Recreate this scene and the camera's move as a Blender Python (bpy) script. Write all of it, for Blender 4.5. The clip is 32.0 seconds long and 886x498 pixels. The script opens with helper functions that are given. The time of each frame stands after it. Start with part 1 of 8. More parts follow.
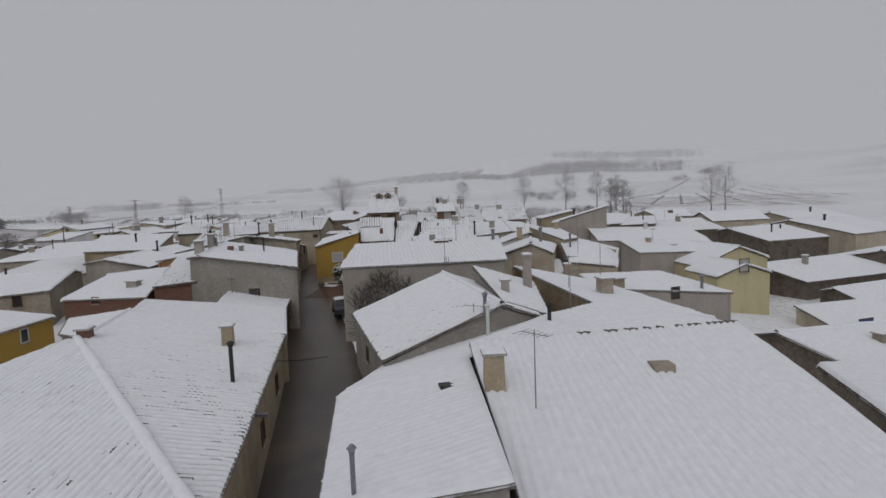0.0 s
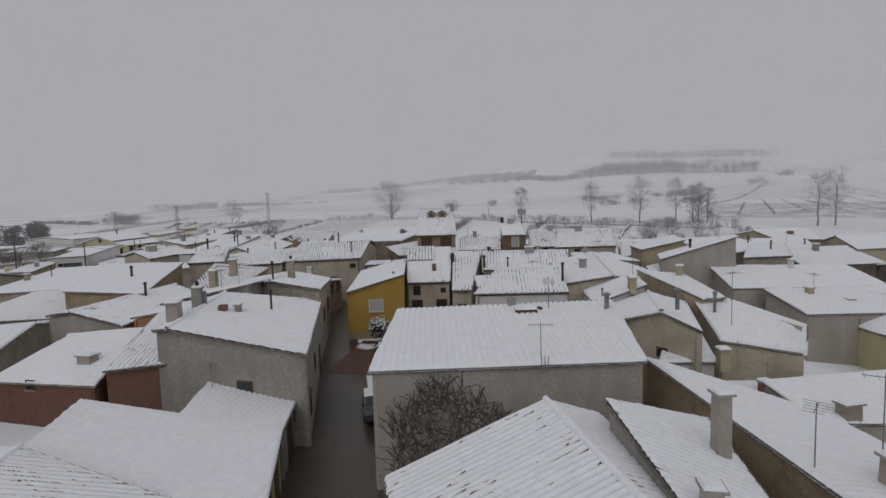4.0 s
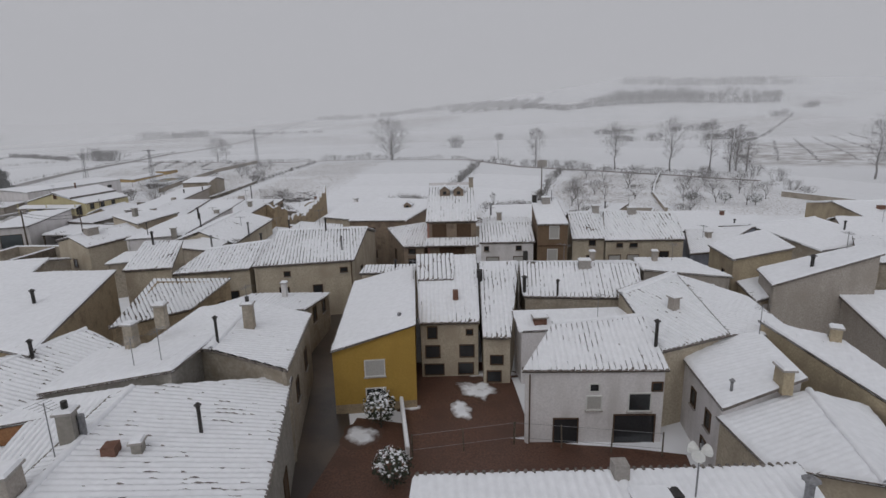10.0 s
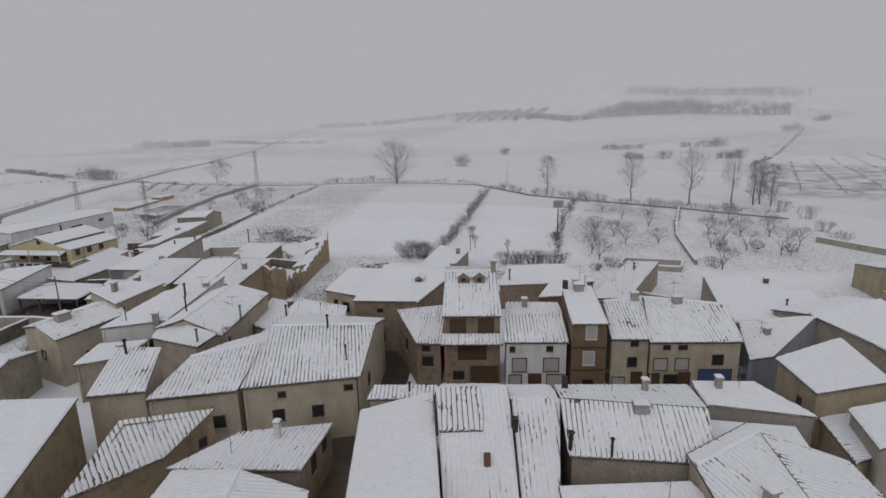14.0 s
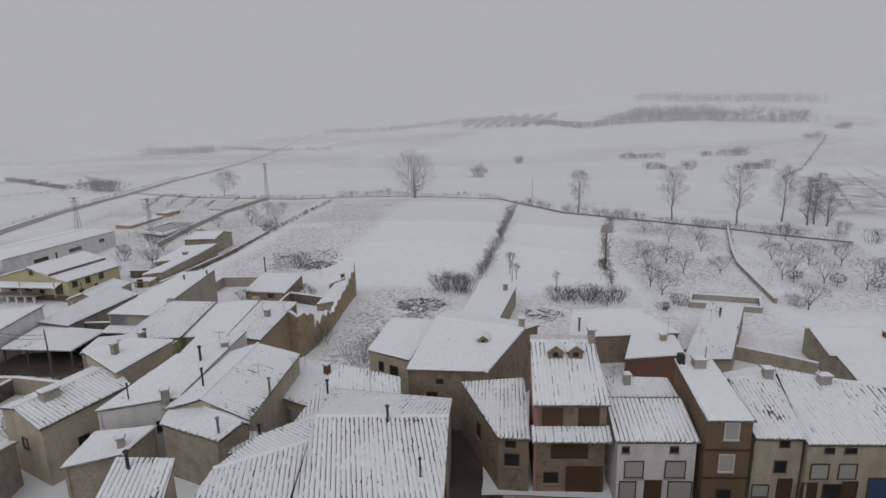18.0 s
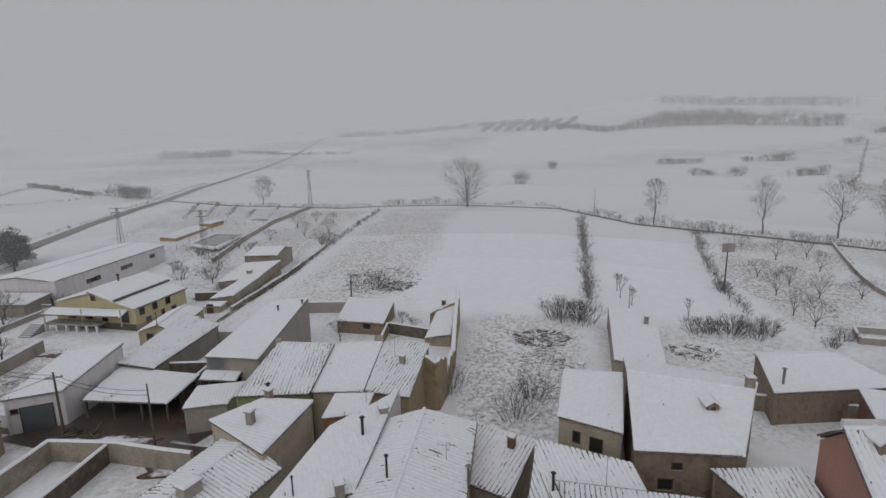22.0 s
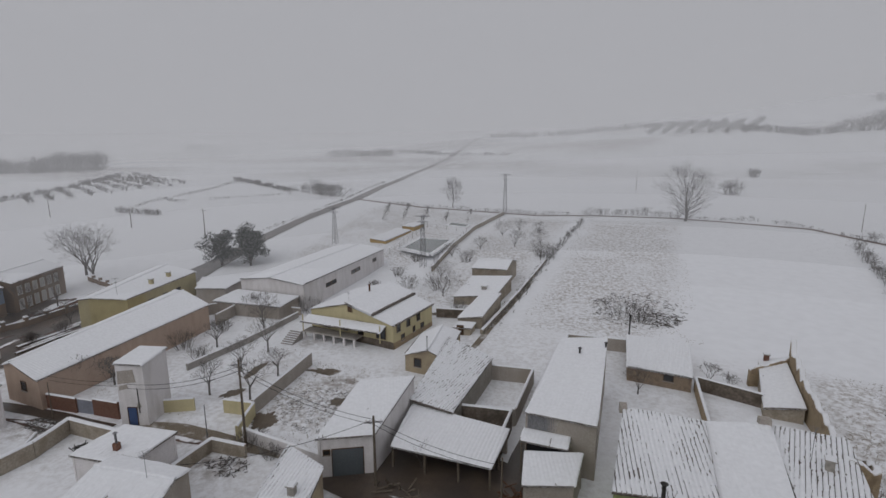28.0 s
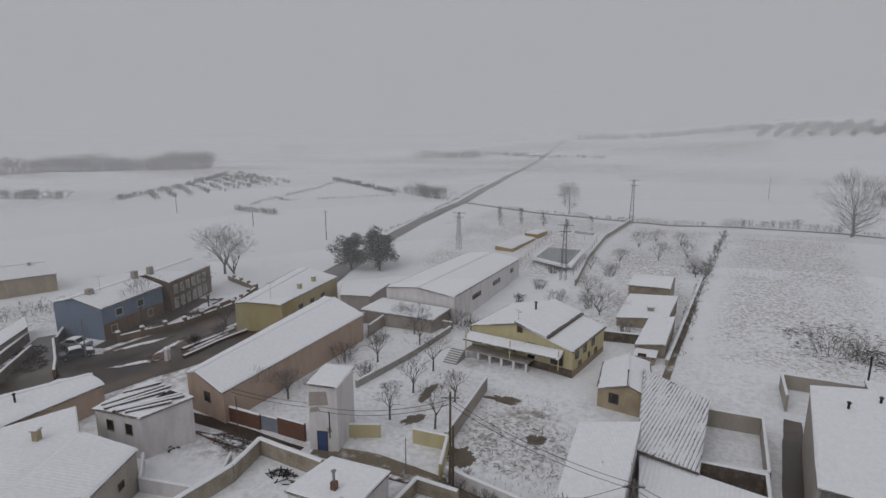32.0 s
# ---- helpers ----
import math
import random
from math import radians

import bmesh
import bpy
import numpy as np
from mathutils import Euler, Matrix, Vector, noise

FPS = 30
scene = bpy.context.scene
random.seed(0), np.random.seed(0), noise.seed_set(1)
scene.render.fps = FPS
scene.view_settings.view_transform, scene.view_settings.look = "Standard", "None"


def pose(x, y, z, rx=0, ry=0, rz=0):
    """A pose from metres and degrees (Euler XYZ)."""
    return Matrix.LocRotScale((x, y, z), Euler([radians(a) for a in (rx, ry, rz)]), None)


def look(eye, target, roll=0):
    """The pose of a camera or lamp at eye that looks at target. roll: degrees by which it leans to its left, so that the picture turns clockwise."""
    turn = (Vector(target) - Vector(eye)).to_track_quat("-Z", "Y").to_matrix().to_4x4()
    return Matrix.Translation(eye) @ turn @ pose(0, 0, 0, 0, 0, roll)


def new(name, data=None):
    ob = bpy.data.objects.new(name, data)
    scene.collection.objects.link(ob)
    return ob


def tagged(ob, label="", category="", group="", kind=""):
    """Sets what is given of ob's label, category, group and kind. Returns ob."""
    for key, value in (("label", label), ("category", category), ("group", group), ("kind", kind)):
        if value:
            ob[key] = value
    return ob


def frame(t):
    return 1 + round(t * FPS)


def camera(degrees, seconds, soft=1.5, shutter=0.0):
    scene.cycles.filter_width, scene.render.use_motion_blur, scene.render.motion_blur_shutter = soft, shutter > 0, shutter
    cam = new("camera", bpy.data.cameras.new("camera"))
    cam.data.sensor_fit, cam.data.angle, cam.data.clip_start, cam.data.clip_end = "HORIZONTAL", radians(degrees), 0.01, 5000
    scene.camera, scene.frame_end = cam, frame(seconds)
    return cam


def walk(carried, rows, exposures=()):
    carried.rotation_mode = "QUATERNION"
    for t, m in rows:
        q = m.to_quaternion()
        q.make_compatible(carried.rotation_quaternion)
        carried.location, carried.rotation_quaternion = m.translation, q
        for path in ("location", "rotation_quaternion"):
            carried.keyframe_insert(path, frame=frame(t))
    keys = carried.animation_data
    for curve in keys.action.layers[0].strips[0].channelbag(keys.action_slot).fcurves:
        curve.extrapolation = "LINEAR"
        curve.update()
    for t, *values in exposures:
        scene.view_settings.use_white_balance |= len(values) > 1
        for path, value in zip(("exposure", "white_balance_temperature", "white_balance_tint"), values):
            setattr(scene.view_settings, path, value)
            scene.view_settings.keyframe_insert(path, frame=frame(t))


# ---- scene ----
cam = camera(81.3, 32.0)
METRES, EYE, TILT, LEAN, TURN = 120.0, 13.0, -4.9, 2.2, 0.0
ROWS = [
    (0.0, 0.0, 0.0, 0.0, -0.0, 0.0, -0.0),
    (0.5, -0.0009, 0.0177, 0.0031, 1.11, -0.02, -0.15),
    (1.0, -0.0024, 0.037, 0.0065, 2.86, -0.09, -0.42),
    (1.5, -0.0045, 0.0543, 0.0101, 3.89, -0.13, -0.58),
    (2.0, -0.0074, 0.0731, 0.0139, 4.71, -0.13, -0.72),
    (2.5, -0.0099, 0.0888, 0.0177, 5.23, -0.14, -0.79),
    (3.0, -0.0129, 0.1049, 0.0234, 5.43, -0.14, -0.82),
    (3.5, -0.016, 0.121, 0.0305, 5.47, -0.16, -0.88),
    (5.5, -0.0268, 0.1684, 0.056, 5.56, -0.06, -1.08),
    (6.0, -0.0298, 0.1803, 0.0646, 5.57, -0.01, -1.1),
    (6.5, -0.0325, 0.1905, 0.0722, 5.59, 0.02, -1.11),
    (7.0, -0.0345, 0.1988, 0.0779, 5.62, 0.03, -1.15),
    (7.5, -0.0362, 0.2081, 0.0817, 5.63, 0.06, -1.15),
    (8.0, -0.0375, 0.2169, 0.0836, 5.65, 0.1, -1.15),
    (8.5, -0.0406, 0.2297, 0.0852, 5.58, -2.88, -1.22),
    (9.0, -0.0443, 0.2435, 0.0873, 5.42, -8.23, -1.26),
    (9.5, -0.0474, 0.2566, 0.0897, 5.48, -8.25, -1.34),
    (10.0, -0.0483, 0.266, 0.0927, 5.48, -8.26, -1.32),
    (10.5, -0.0498, 0.2777, 0.0976, 5.52, -8.23, -1.36),
    (11.0, -0.0524, 0.2884, 0.1025, 5.56, -8.19, -1.41),
    (11.5, -0.0558, 0.2978, 0.1094, 5.56, -8.15, -1.41),
    (12.0, -0.059, 0.3055, 0.1171, 5.57, -8.1, -1.46),
    (12.5, -0.0621, 0.3133, 0.1264, 5.63, -8.04, -1.49),
    (13.0, -0.065, 0.3203, 0.1362, 5.67, -8.0, -1.5),
    (13.5, -0.0676, 0.3278, 0.1467, 5.71, -7.93, -1.53),
    (14.0, -0.0701, 0.3339, 0.1572, 5.72, -7.88, -1.54),
    (14.5, -0.0735, 0.3403, 0.168, 5.74, -7.82, -1.59),
    (16.5, -0.0936, 0.379, 0.1774, 5.8, -7.56, -1.57),
    (17.0, -0.106, 0.3931, 0.1793, 5.79, -7.51, -1.56),
    (17.5, -0.1197, 0.4077, 0.1815, 5.9, -7.49, -1.6),
    (18.0, -0.1343, 0.4204, 0.1831, 5.94, -7.44, -1.65),
    (18.5, -0.151, 0.4323, 0.185, 6.01, -7.41, -1.62),
    (19.0, -0.1696, 0.4435, 0.1862, 6.09, -7.33, -1.62),
    (19.5, -0.189, 0.4533, 0.1878, 6.16, -7.27, -1.71),
    (20.0, -0.2096, 0.4634, 0.1888, 6.23, -7.24, -1.68),
    (20.5, -0.2279, 0.4714, 0.1904, 6.29, -7.23, -1.69),
    (21.0, -0.2464, 0.4793, 0.1906, 6.33, -7.12, -1.71),
    (21.5, -0.2629, 0.486, 0.1916, 6.39, -7.11, -1.72),
    (22.0, -0.2796, 0.4935, 0.1928, 6.48, -7.1, -1.72),
    (22.5, -0.2937, 0.4992, 0.1935, 6.53, -7.05, -1.73),
    (23.0, -0.3083, 0.5062, 0.1949, 6.85, -7.08, -1.73),
    (23.5, -0.3223, 0.512, 0.1959, 8.19, -7.14, -1.92),
    (24.0, -0.3377, 0.5187, 0.197, 9.67, -7.18, -2.13),
    (24.5, -0.3519, 0.5244, 0.1979, 10.73, -7.26, -2.18),
    (25.0, -0.3687, 0.5303, 0.1984, 12.28, -7.28, -2.43),
    (25.5, -0.3847, 0.5359, 0.1988, 14.04, -7.37, -2.68),
    (26.0, -0.4019, 0.5408, 0.1992, 16.05, -7.49, -2.87),
    (26.5, -0.4179, 0.5447, 0.1996, 17.93, -7.6, -3.11),
    (28.5, -0.4876, 0.5575, 0.1984, 21.81, -7.72, -3.54),
    (29.0, -0.5018, 0.5611, 0.199, 21.98, -7.69, -3.51),
    (29.5, -0.5119, 0.5639, 0.1995, 22.06, -7.67, -3.53),
    (30.0, -0.5282, 0.5646, 0.1992, 22.07, -7.62, -3.56),
    (30.5, -0.5447, 0.5632, 0.1988, 22.64, -7.63, -3.63),
    (31.0, -0.5633, 0.5616, 0.198, 24.75, -7.76, -3.88),
    (31.5, -0.5804, 0.5598, 0.198, 26.94, -7.97, -4.09),
    (32.0, -0.599, 0.5564, 0.1973, 29.5, -8.17, -4.39),
]
walk(cam, [(t, pose(0, 0, EYE, TILT, LEAN, TURN) @ pose(METRES * x, METRES * y, METRES * z, 90 + pitch, roll, yaw)) for t, x, y, z, yaw, pitch, roll in ROWS], [(0, 0.0), (3.5, -0.06), (7, 0.03), (8.5, -0.02), (10, 0.1), (12, 0.14), (14, 0.05), (17, 0.08), (20, 0.0), (25, -0.03), (32, -0.04)])
rng = np.random.default_rng(7)

# ------------------------------------------------------------------ light
SKY = (0.399, 0.402, 0.429)
world = bpy.data.worlds.new("overcast")
scene.world = world
world.use_nodes = True
wn = world.node_tree.nodes
wn.clear()
w_out = wn.new("ShaderNodeOutputWorld")
w_flat = wn.new("ShaderNodeBackground")
w_flat.inputs[0].default_value = (*SKY, 1)
w_flat.inputs[1].default_value = 0.97
w_sky = wn.new("ShaderNodeTexSky")
w_sky.sky_type = "NISHITA"
w_sky.sun_disc = False
w_sky.sun_elevation = radians(38)
w_sky.sun_rotation = radians(200)
w_sky.dust_density = 6
w_bg = wn.new("ShaderNodeBackground")
w_bg.inputs[1].default_value = 0.0015
w_add = wn.new("ShaderNodeAddShader")
wl = world.node_tree.links
wl.new(w_sky.outputs[0], w_bg.inputs[0])
wl.new(w_flat.outputs[0], w_add.inputs[0])
wl.new(w_bg.outputs[0], w_add.inputs[1])
wl.new(w_add.outputs[0], w_out.inputs[0])
sun_data = bpy.data.lights.new("overcast_sun", "SUN")
sun_data.energy = 0.66
sun_data.angle = radians(60)
sun_data.color = (1.0, 0.995, 0.985)
sun = new("overcast_sun", sun_data)
sun.matrix_world = look((-75, -85, 125), (-45, 40, 0))


# ------------------------------------------------------------------ materials
def mat(name, base, rough=0.9, spots=None, spot_scale=0.6, spot_lo=0.5, spot_hi=0.7, grain=0.12, grain_scale=9.0,
        bump=0.2, bump_scale=14.0, streak=None, spec=0.3, metallic=0.0, second=None, second_scale=0.05, objvar=0.0):
    """A node material: base colour with fine grain, larger stains of their own colour, streaks down walls, and relief."""
    m = bpy.data.materials.new(name)
    m.use_nodes = True
    t = m.node_tree
    nd, ln = t.nodes, t.links
    b = nd["Principled BSDF"]
    b.inputs["Roughness"].default_value = rough
    b.inputs["Metallic"].default_value = metallic
    b.inputs["Specular IOR Level"].default_value = spec
    co = nd.new("ShaderNodeTexCoord")

    def noise_tex(scale, detail=5.0, stretch=None):
        n = nd.new("ShaderNodeTexNoise")
        n.inputs["Scale"].default_value = scale
        n.inputs["Detail"].default_value = detail
        src = co.outputs["Object"]
        if stretch:
            mp = nd.new("ShaderNodeMapping")
            mp.inputs["Scale"].default_value = stretch
            ln.new(src, mp.inputs[0])
            src = mp.outputs[0]
        ln.new(src, n.inputs["Vector"])
        return n

    def ramp(fac, lo, hi):
        r = nd.new("ShaderNodeMapRange")
        r.inputs[1].default_value = lo
        r.inputs[2].default_value = hi
        ln.new(fac, r.inputs[0])
        return r.outputs[0]

    def mix(fac, a, c, blend="MIX"):
        x = nd.new("ShaderNodeMix")
        x.data_type = "RGBA"
        x.blend_type = blend
        if isinstance(fac, float):
            x.inputs[0].default_value = fac
        else:
            ln.new(fac, x.inputs[0])
        for sock, v in ((x.inputs[6], a), (x.inputs[7], c)):
            if isinstance(v, tuple):
                sock.default_value = (*v, 1)
            else:
                ln.new(v, sock)
        return x.outputs[2]

    col = base
    g1 = noise_tex(grain_scale)
    dark = tuple(c * (1 - 2 * grain) for c in base)
    lite = tuple(min(1, c * (1 + grain)) for c in base)
    col = mix(ramp(g1.outputs[0], 0.3, 0.7), dark, lite)
    if second:
        s2 = noise_tex(second_scale, 3.0)
        col = mix(ramp(s2.outputs[0], 0.42, 0.6), col, second)
    if spots:
        s = noise_tex(spot_scale, 8.0)
        col = mix(ramp(s.outputs[0], spot_lo, spot_hi), col, spots)
    if streak:
        s = noise_tex(1.0, 4.0, (1.1, 1.1, 0.3))
        col = mix(ramp(s.outputs[0], 0.45, 0.95), col, streak)
    if objvar:
        oi = nd.new("ShaderNodeObjectInfo")
        hv = nd.new("ShaderNodeHueSaturation")
        mr = nd.new("ShaderNodeMapRange")
        mr.inputs[3].default_value = 1 - objvar
        mr.inputs[4].default_value = 1 + objvar
        ln.new(oi.outputs["Random"], mr.inputs[0])
        ln.new(mr.outputs[0], hv.inputs["Value"])
        ln.new(col, hv.inputs["Color"])
        col = hv.outputs[0]
    ln.new(col, b.inputs["Base Color"])
    if bump:
        bn = noise_tex(bump_scale, 6.0)
        bp = nd.new("ShaderNodeBump")
        bp.inputs["Strength"].default_value = bump
        bp.inputs["Distance"].default_value = 0.05
        ln.new(bn.outputs[0], bp.inputs["Height"])
        ln.new(bp.outputs[0], b.inputs["Normal"])
    return m


SNOW = (0.80, 0.81, 0.84)
M = {}
M["snow"] = mat("snow", SNOW, 0.85, grain=0.025, grain_scale=2.5, bump=0.35, bump_scale=5, spec=0.2)
M["roof_snow"] = mat("roof_snow", SNOW, 0.85, grain=0.03, grain_scale=3, bump=0.3, bump_scale=9, spec=0.2)
M["tile"] = mat("wet_roof_tile", (0.19, 0.165, 0.148), 0.75, grain=0.3, grain_scale=6, spots=(0.11, 0.098, 0.088), bump=0.4)
M["ochre"] = mat("ochre_render", (0.414, 0.345, 0.239), 0.95, streak=(0.230, 0.190, 0.144), spots=(0.299, 0.241, 0.179), spot_scale=0.5)
M["yellow"] = mat("yellow_render", (0.40, 0.255, 0.06), 0.95, streak=(0.34, 0.21, 0.05), grain=0.05)
M["paleyellow"] = mat("pale_yellow_render", (0.53, 0.47, 0.29), 0.95, streak=(0.41, 0.36, 0.22), grain=0.05)
M["cream"] = mat("cream_render", (0.483, 0.425, 0.335), 0.95, streak=(0.299, 0.253, 0.191), spots=(0.368, 0.310, 0.239), spot_scale=0.4)
M["white"] = mat("white_render", (0.670, 0.648, 0.651), 0.95, streak=(0.454, 0.432, 0.416), grain=0.06)
M["grey"] = mat("grey_render", (0.31, 0.29, 0.26), 0.95, streak=(0.2, 0.185, 0.165), spots=(0.235, 0.215, 0.19), spot_scale=0.4, grain_scale=5)
M["stucco"] = mat("cement_render", (0.380, 0.345, 0.311), 0.95, streak=(0.276, 0.247, 0.215), spots=(0.310, 0.276, 0.239), spot_scale=0.35)
M["stone"] = mat("weathered_plaster_over_rubble", (0.37, 0.325, 0.265), 0.95, spots=(0.24, 0.2, 0.155), spot_scale=0.9, spot_lo=0.48, spot_hi=0.72, bump=0.7, bump_scale=5, grain=0.14, grain_scale=6, streak=(0.26, 0.225, 0.18))
M["sandstone"] = mat("sandstone_wall", (0.287, 0.224, 0.167), 0.95, spots=(0.172, 0.127, 0.096), spot_scale=1.6, streak=(0.196, 0.149, 0.120), bump=0.6, bump_scale=5)
M["darkstone"] = mat("wet_dark_rubble", (0.17, 0.14, 0.115), 0.95, spots=(0.09, 0.075, 0.06), spot_scale=1.1, spot_lo=0.45, bump=0.9, bump_scale=4, grain=0.2, grain_scale=4)
M["brown"] = mat("brown_render", (0.19, 0.13, 0.085), 0.95, streak=(0.13, 0.09, 0.06), grain=0.1)
M["adobe"] = mat("adobe_wall", (0.34, 0.265, 0.175), 0.95, spots=(0.22, 0.165, 0.11), spot_scale=1.2, bump=0.8, bump_scale=5)
M["brick"] = mat("red_brick", (0.183, 0.1, 0.074), 0.95, spots=(0.15, 0.075, 0.05), spot_scale=3, bump=0.5, bump_scale=20)
M["orange"] = mat("hollow_brick", (0.33, 0.17, 0.085), 0.95, spots=(0.25, 0.12, 0.06), spot_scale=2)
M["pink"] = mat("pink_render", (0.38, 0.21, 0.17), 0.95, streak=(0.3, 0.16, 0.13), grain=0.06)
M["pinkish"] = mat("buff_render", (0.460, 0.356, 0.287), 0.95, streak=(0.345, 0.259, 0.203), grain=0.06)
M["blue"] = mat("blue_render", (0.17, 0.215, 0.29), 0.95, streak=(0.13, 0.165, 0.22), grain=0.05)
M["olive"] = mat("olive_yellow_render", (0.42, 0.365, 0.21), 0.95, streak=(0.32, 0.275, 0.16), grain=0.06)
M["bluegrey"] = mat("blue_grey_render", (0.253, 0.265, 0.311), 0.95, streak=(0.172, 0.178, 0.203))
M["green"] = mat("green_render", (0.28, 0.33, 0.15), 0.95, streak=(0.2, 0.23, 0.11))
M["glass"] = mat("dark_window_glass", (0.03, 0.032, 0.035), 0.15, grain=0.1, bump=0, spec=0.6)
M["frame"] = mat("white_frame", (0.6, 0.6, 0.58), 0.6, grain=0.04, bump=0.05)
M["woodframe"] = mat("brown_wood", (0.10, 0.06, 0.035), 0.7, grain=0.25, grain_scale=20)
M["shutter"] = mat("grey_shutter", (0.4, 0.39, 0.37), 0.7, grain=0.05, bump=0.1)
M["bluedoor"] = mat("blue_door_paint", (0.06, 0.10, 0.22), 0.6, grain=0.1)
M["greydoor"] = mat("grey_steel_door", (0.10, 0.115, 0.125), 0.5, grain=0.08)
M["metal"] = mat("galvanised_steel", (0.25, 0.25, 0.26), 0.45, metallic=0.6, grain=0.15, bump=0.05)
M["darkmetal"] = mat("sooty_steel", (0.045, 0.042, 0.04), 0.6, grain=0.2, bump=0.1)
M["concrete"] = mat("concrete", (0.368, 0.345, 0.323), 0.95, streak=(0.230, 0.213, 0.197))
M["asphalt"] = mat("wet_asphalt", (0.074, 0.057, 0.045), 0.32, spots=(0.125, 0.094, 0.072), spot_scale=0.25, grain=0.2, bump=0.25, spec=0.5,
                   second=(0.06, 0.05, 0.045), second_scale=0.12)
M["yard"] = mat("wet_red_earth", (0.115, 0.058, 0.04), 0.5, spots=(0.08, 0.042, 0.03), spot_scale=0.5, grain=0.2, bump=0.4, spec=0.4)
M["mud"] = mat("bare_mud", (0.15, 0.12, 0.09), 0.55, spots=(0.10, 0.08, 0.06), spot_scale=0.6, grain=0.2, bump=0.4, spec=0.4)
M["yard_earth"] = mat("trampled_earth", (0.20, 0.165, 0.125), 0.7, spots=(0.5, 0.49, 0.48), spot_scale=0.7, spot_lo=0.52, spot_hi=0.66, grain=0.2, bump=0.5)
M["bark"] = mat("winter_bark", (0.11, 0.095, 0.085), 0.9, grain=0.25, bump=0.3, spots=(0.2, 0.19, 0.18), spot_scale=1.5)
# Paler than bark: frost, plus distance haze put into the base colour.
M["frost_haze_bark"] = mat("frosted_bark_with_haze", (0.155, 0.143, 0.135), 0.9, grain=0.25, bump=0.3, spots=(0.26, 0.255, 0.25), spot_scale=1.5)
M["palebark"] = mat("pale_twigs", (0.24, 0.23, 0.22), 0.9, grain=0.2, bump=0.2)
# Pale spots: snow dusting, strengthened to put distance haze into the colour.
M["pine"] = mat("pine_needles", (0.07, 0.08, 0.065), 0.9, grain=0.3, spots=(0.30, 0.31, 0.31), spot_scale=2.2, spot_lo=0.46, spot_hi=0.68)
M["leaf"] = mat("evergreen_leaf", (0.05, 0.06, 0.04), 0.6, grain=0.3)
M["grass"] = mat("dead_grass", (0.27, 0.23, 0.17), 0.95, grain=0.3, bump=0, objvar=0.2)
M["water"] = mat("pool_water", (0.065, 0.085, 0.08), 0.12, grain=0.05, bump=0.02, spec=0.6)
M["plank"] = mat("grey_wood", (0.14, 0.115, 0.09), 0.85, grain=0.3, grain_scale=15)
M["rust"] = mat("rusty_iron", (0.12, 0.055, 0.03), 0.8, grain=0.3)
M["redpaint"] = mat("red_paint", (0.30, 0.06, 0.045), 0.5, grain=0.1)
M["carwhite"] = mat("silver_car_paint", (0.22, 0.225, 0.235), 0.3, grain=0.02, bump=0, spec=0.6)
M["cardark"] = mat("dark_car_paint", (0.05, 0.055, 0.065), 0.3, grain=0.02, bump=0, spec=0.6)
M["rubber"] = mat("rubber", (0.02, 0.02, 0.02), 0.8, grain=0.1, bump=0)


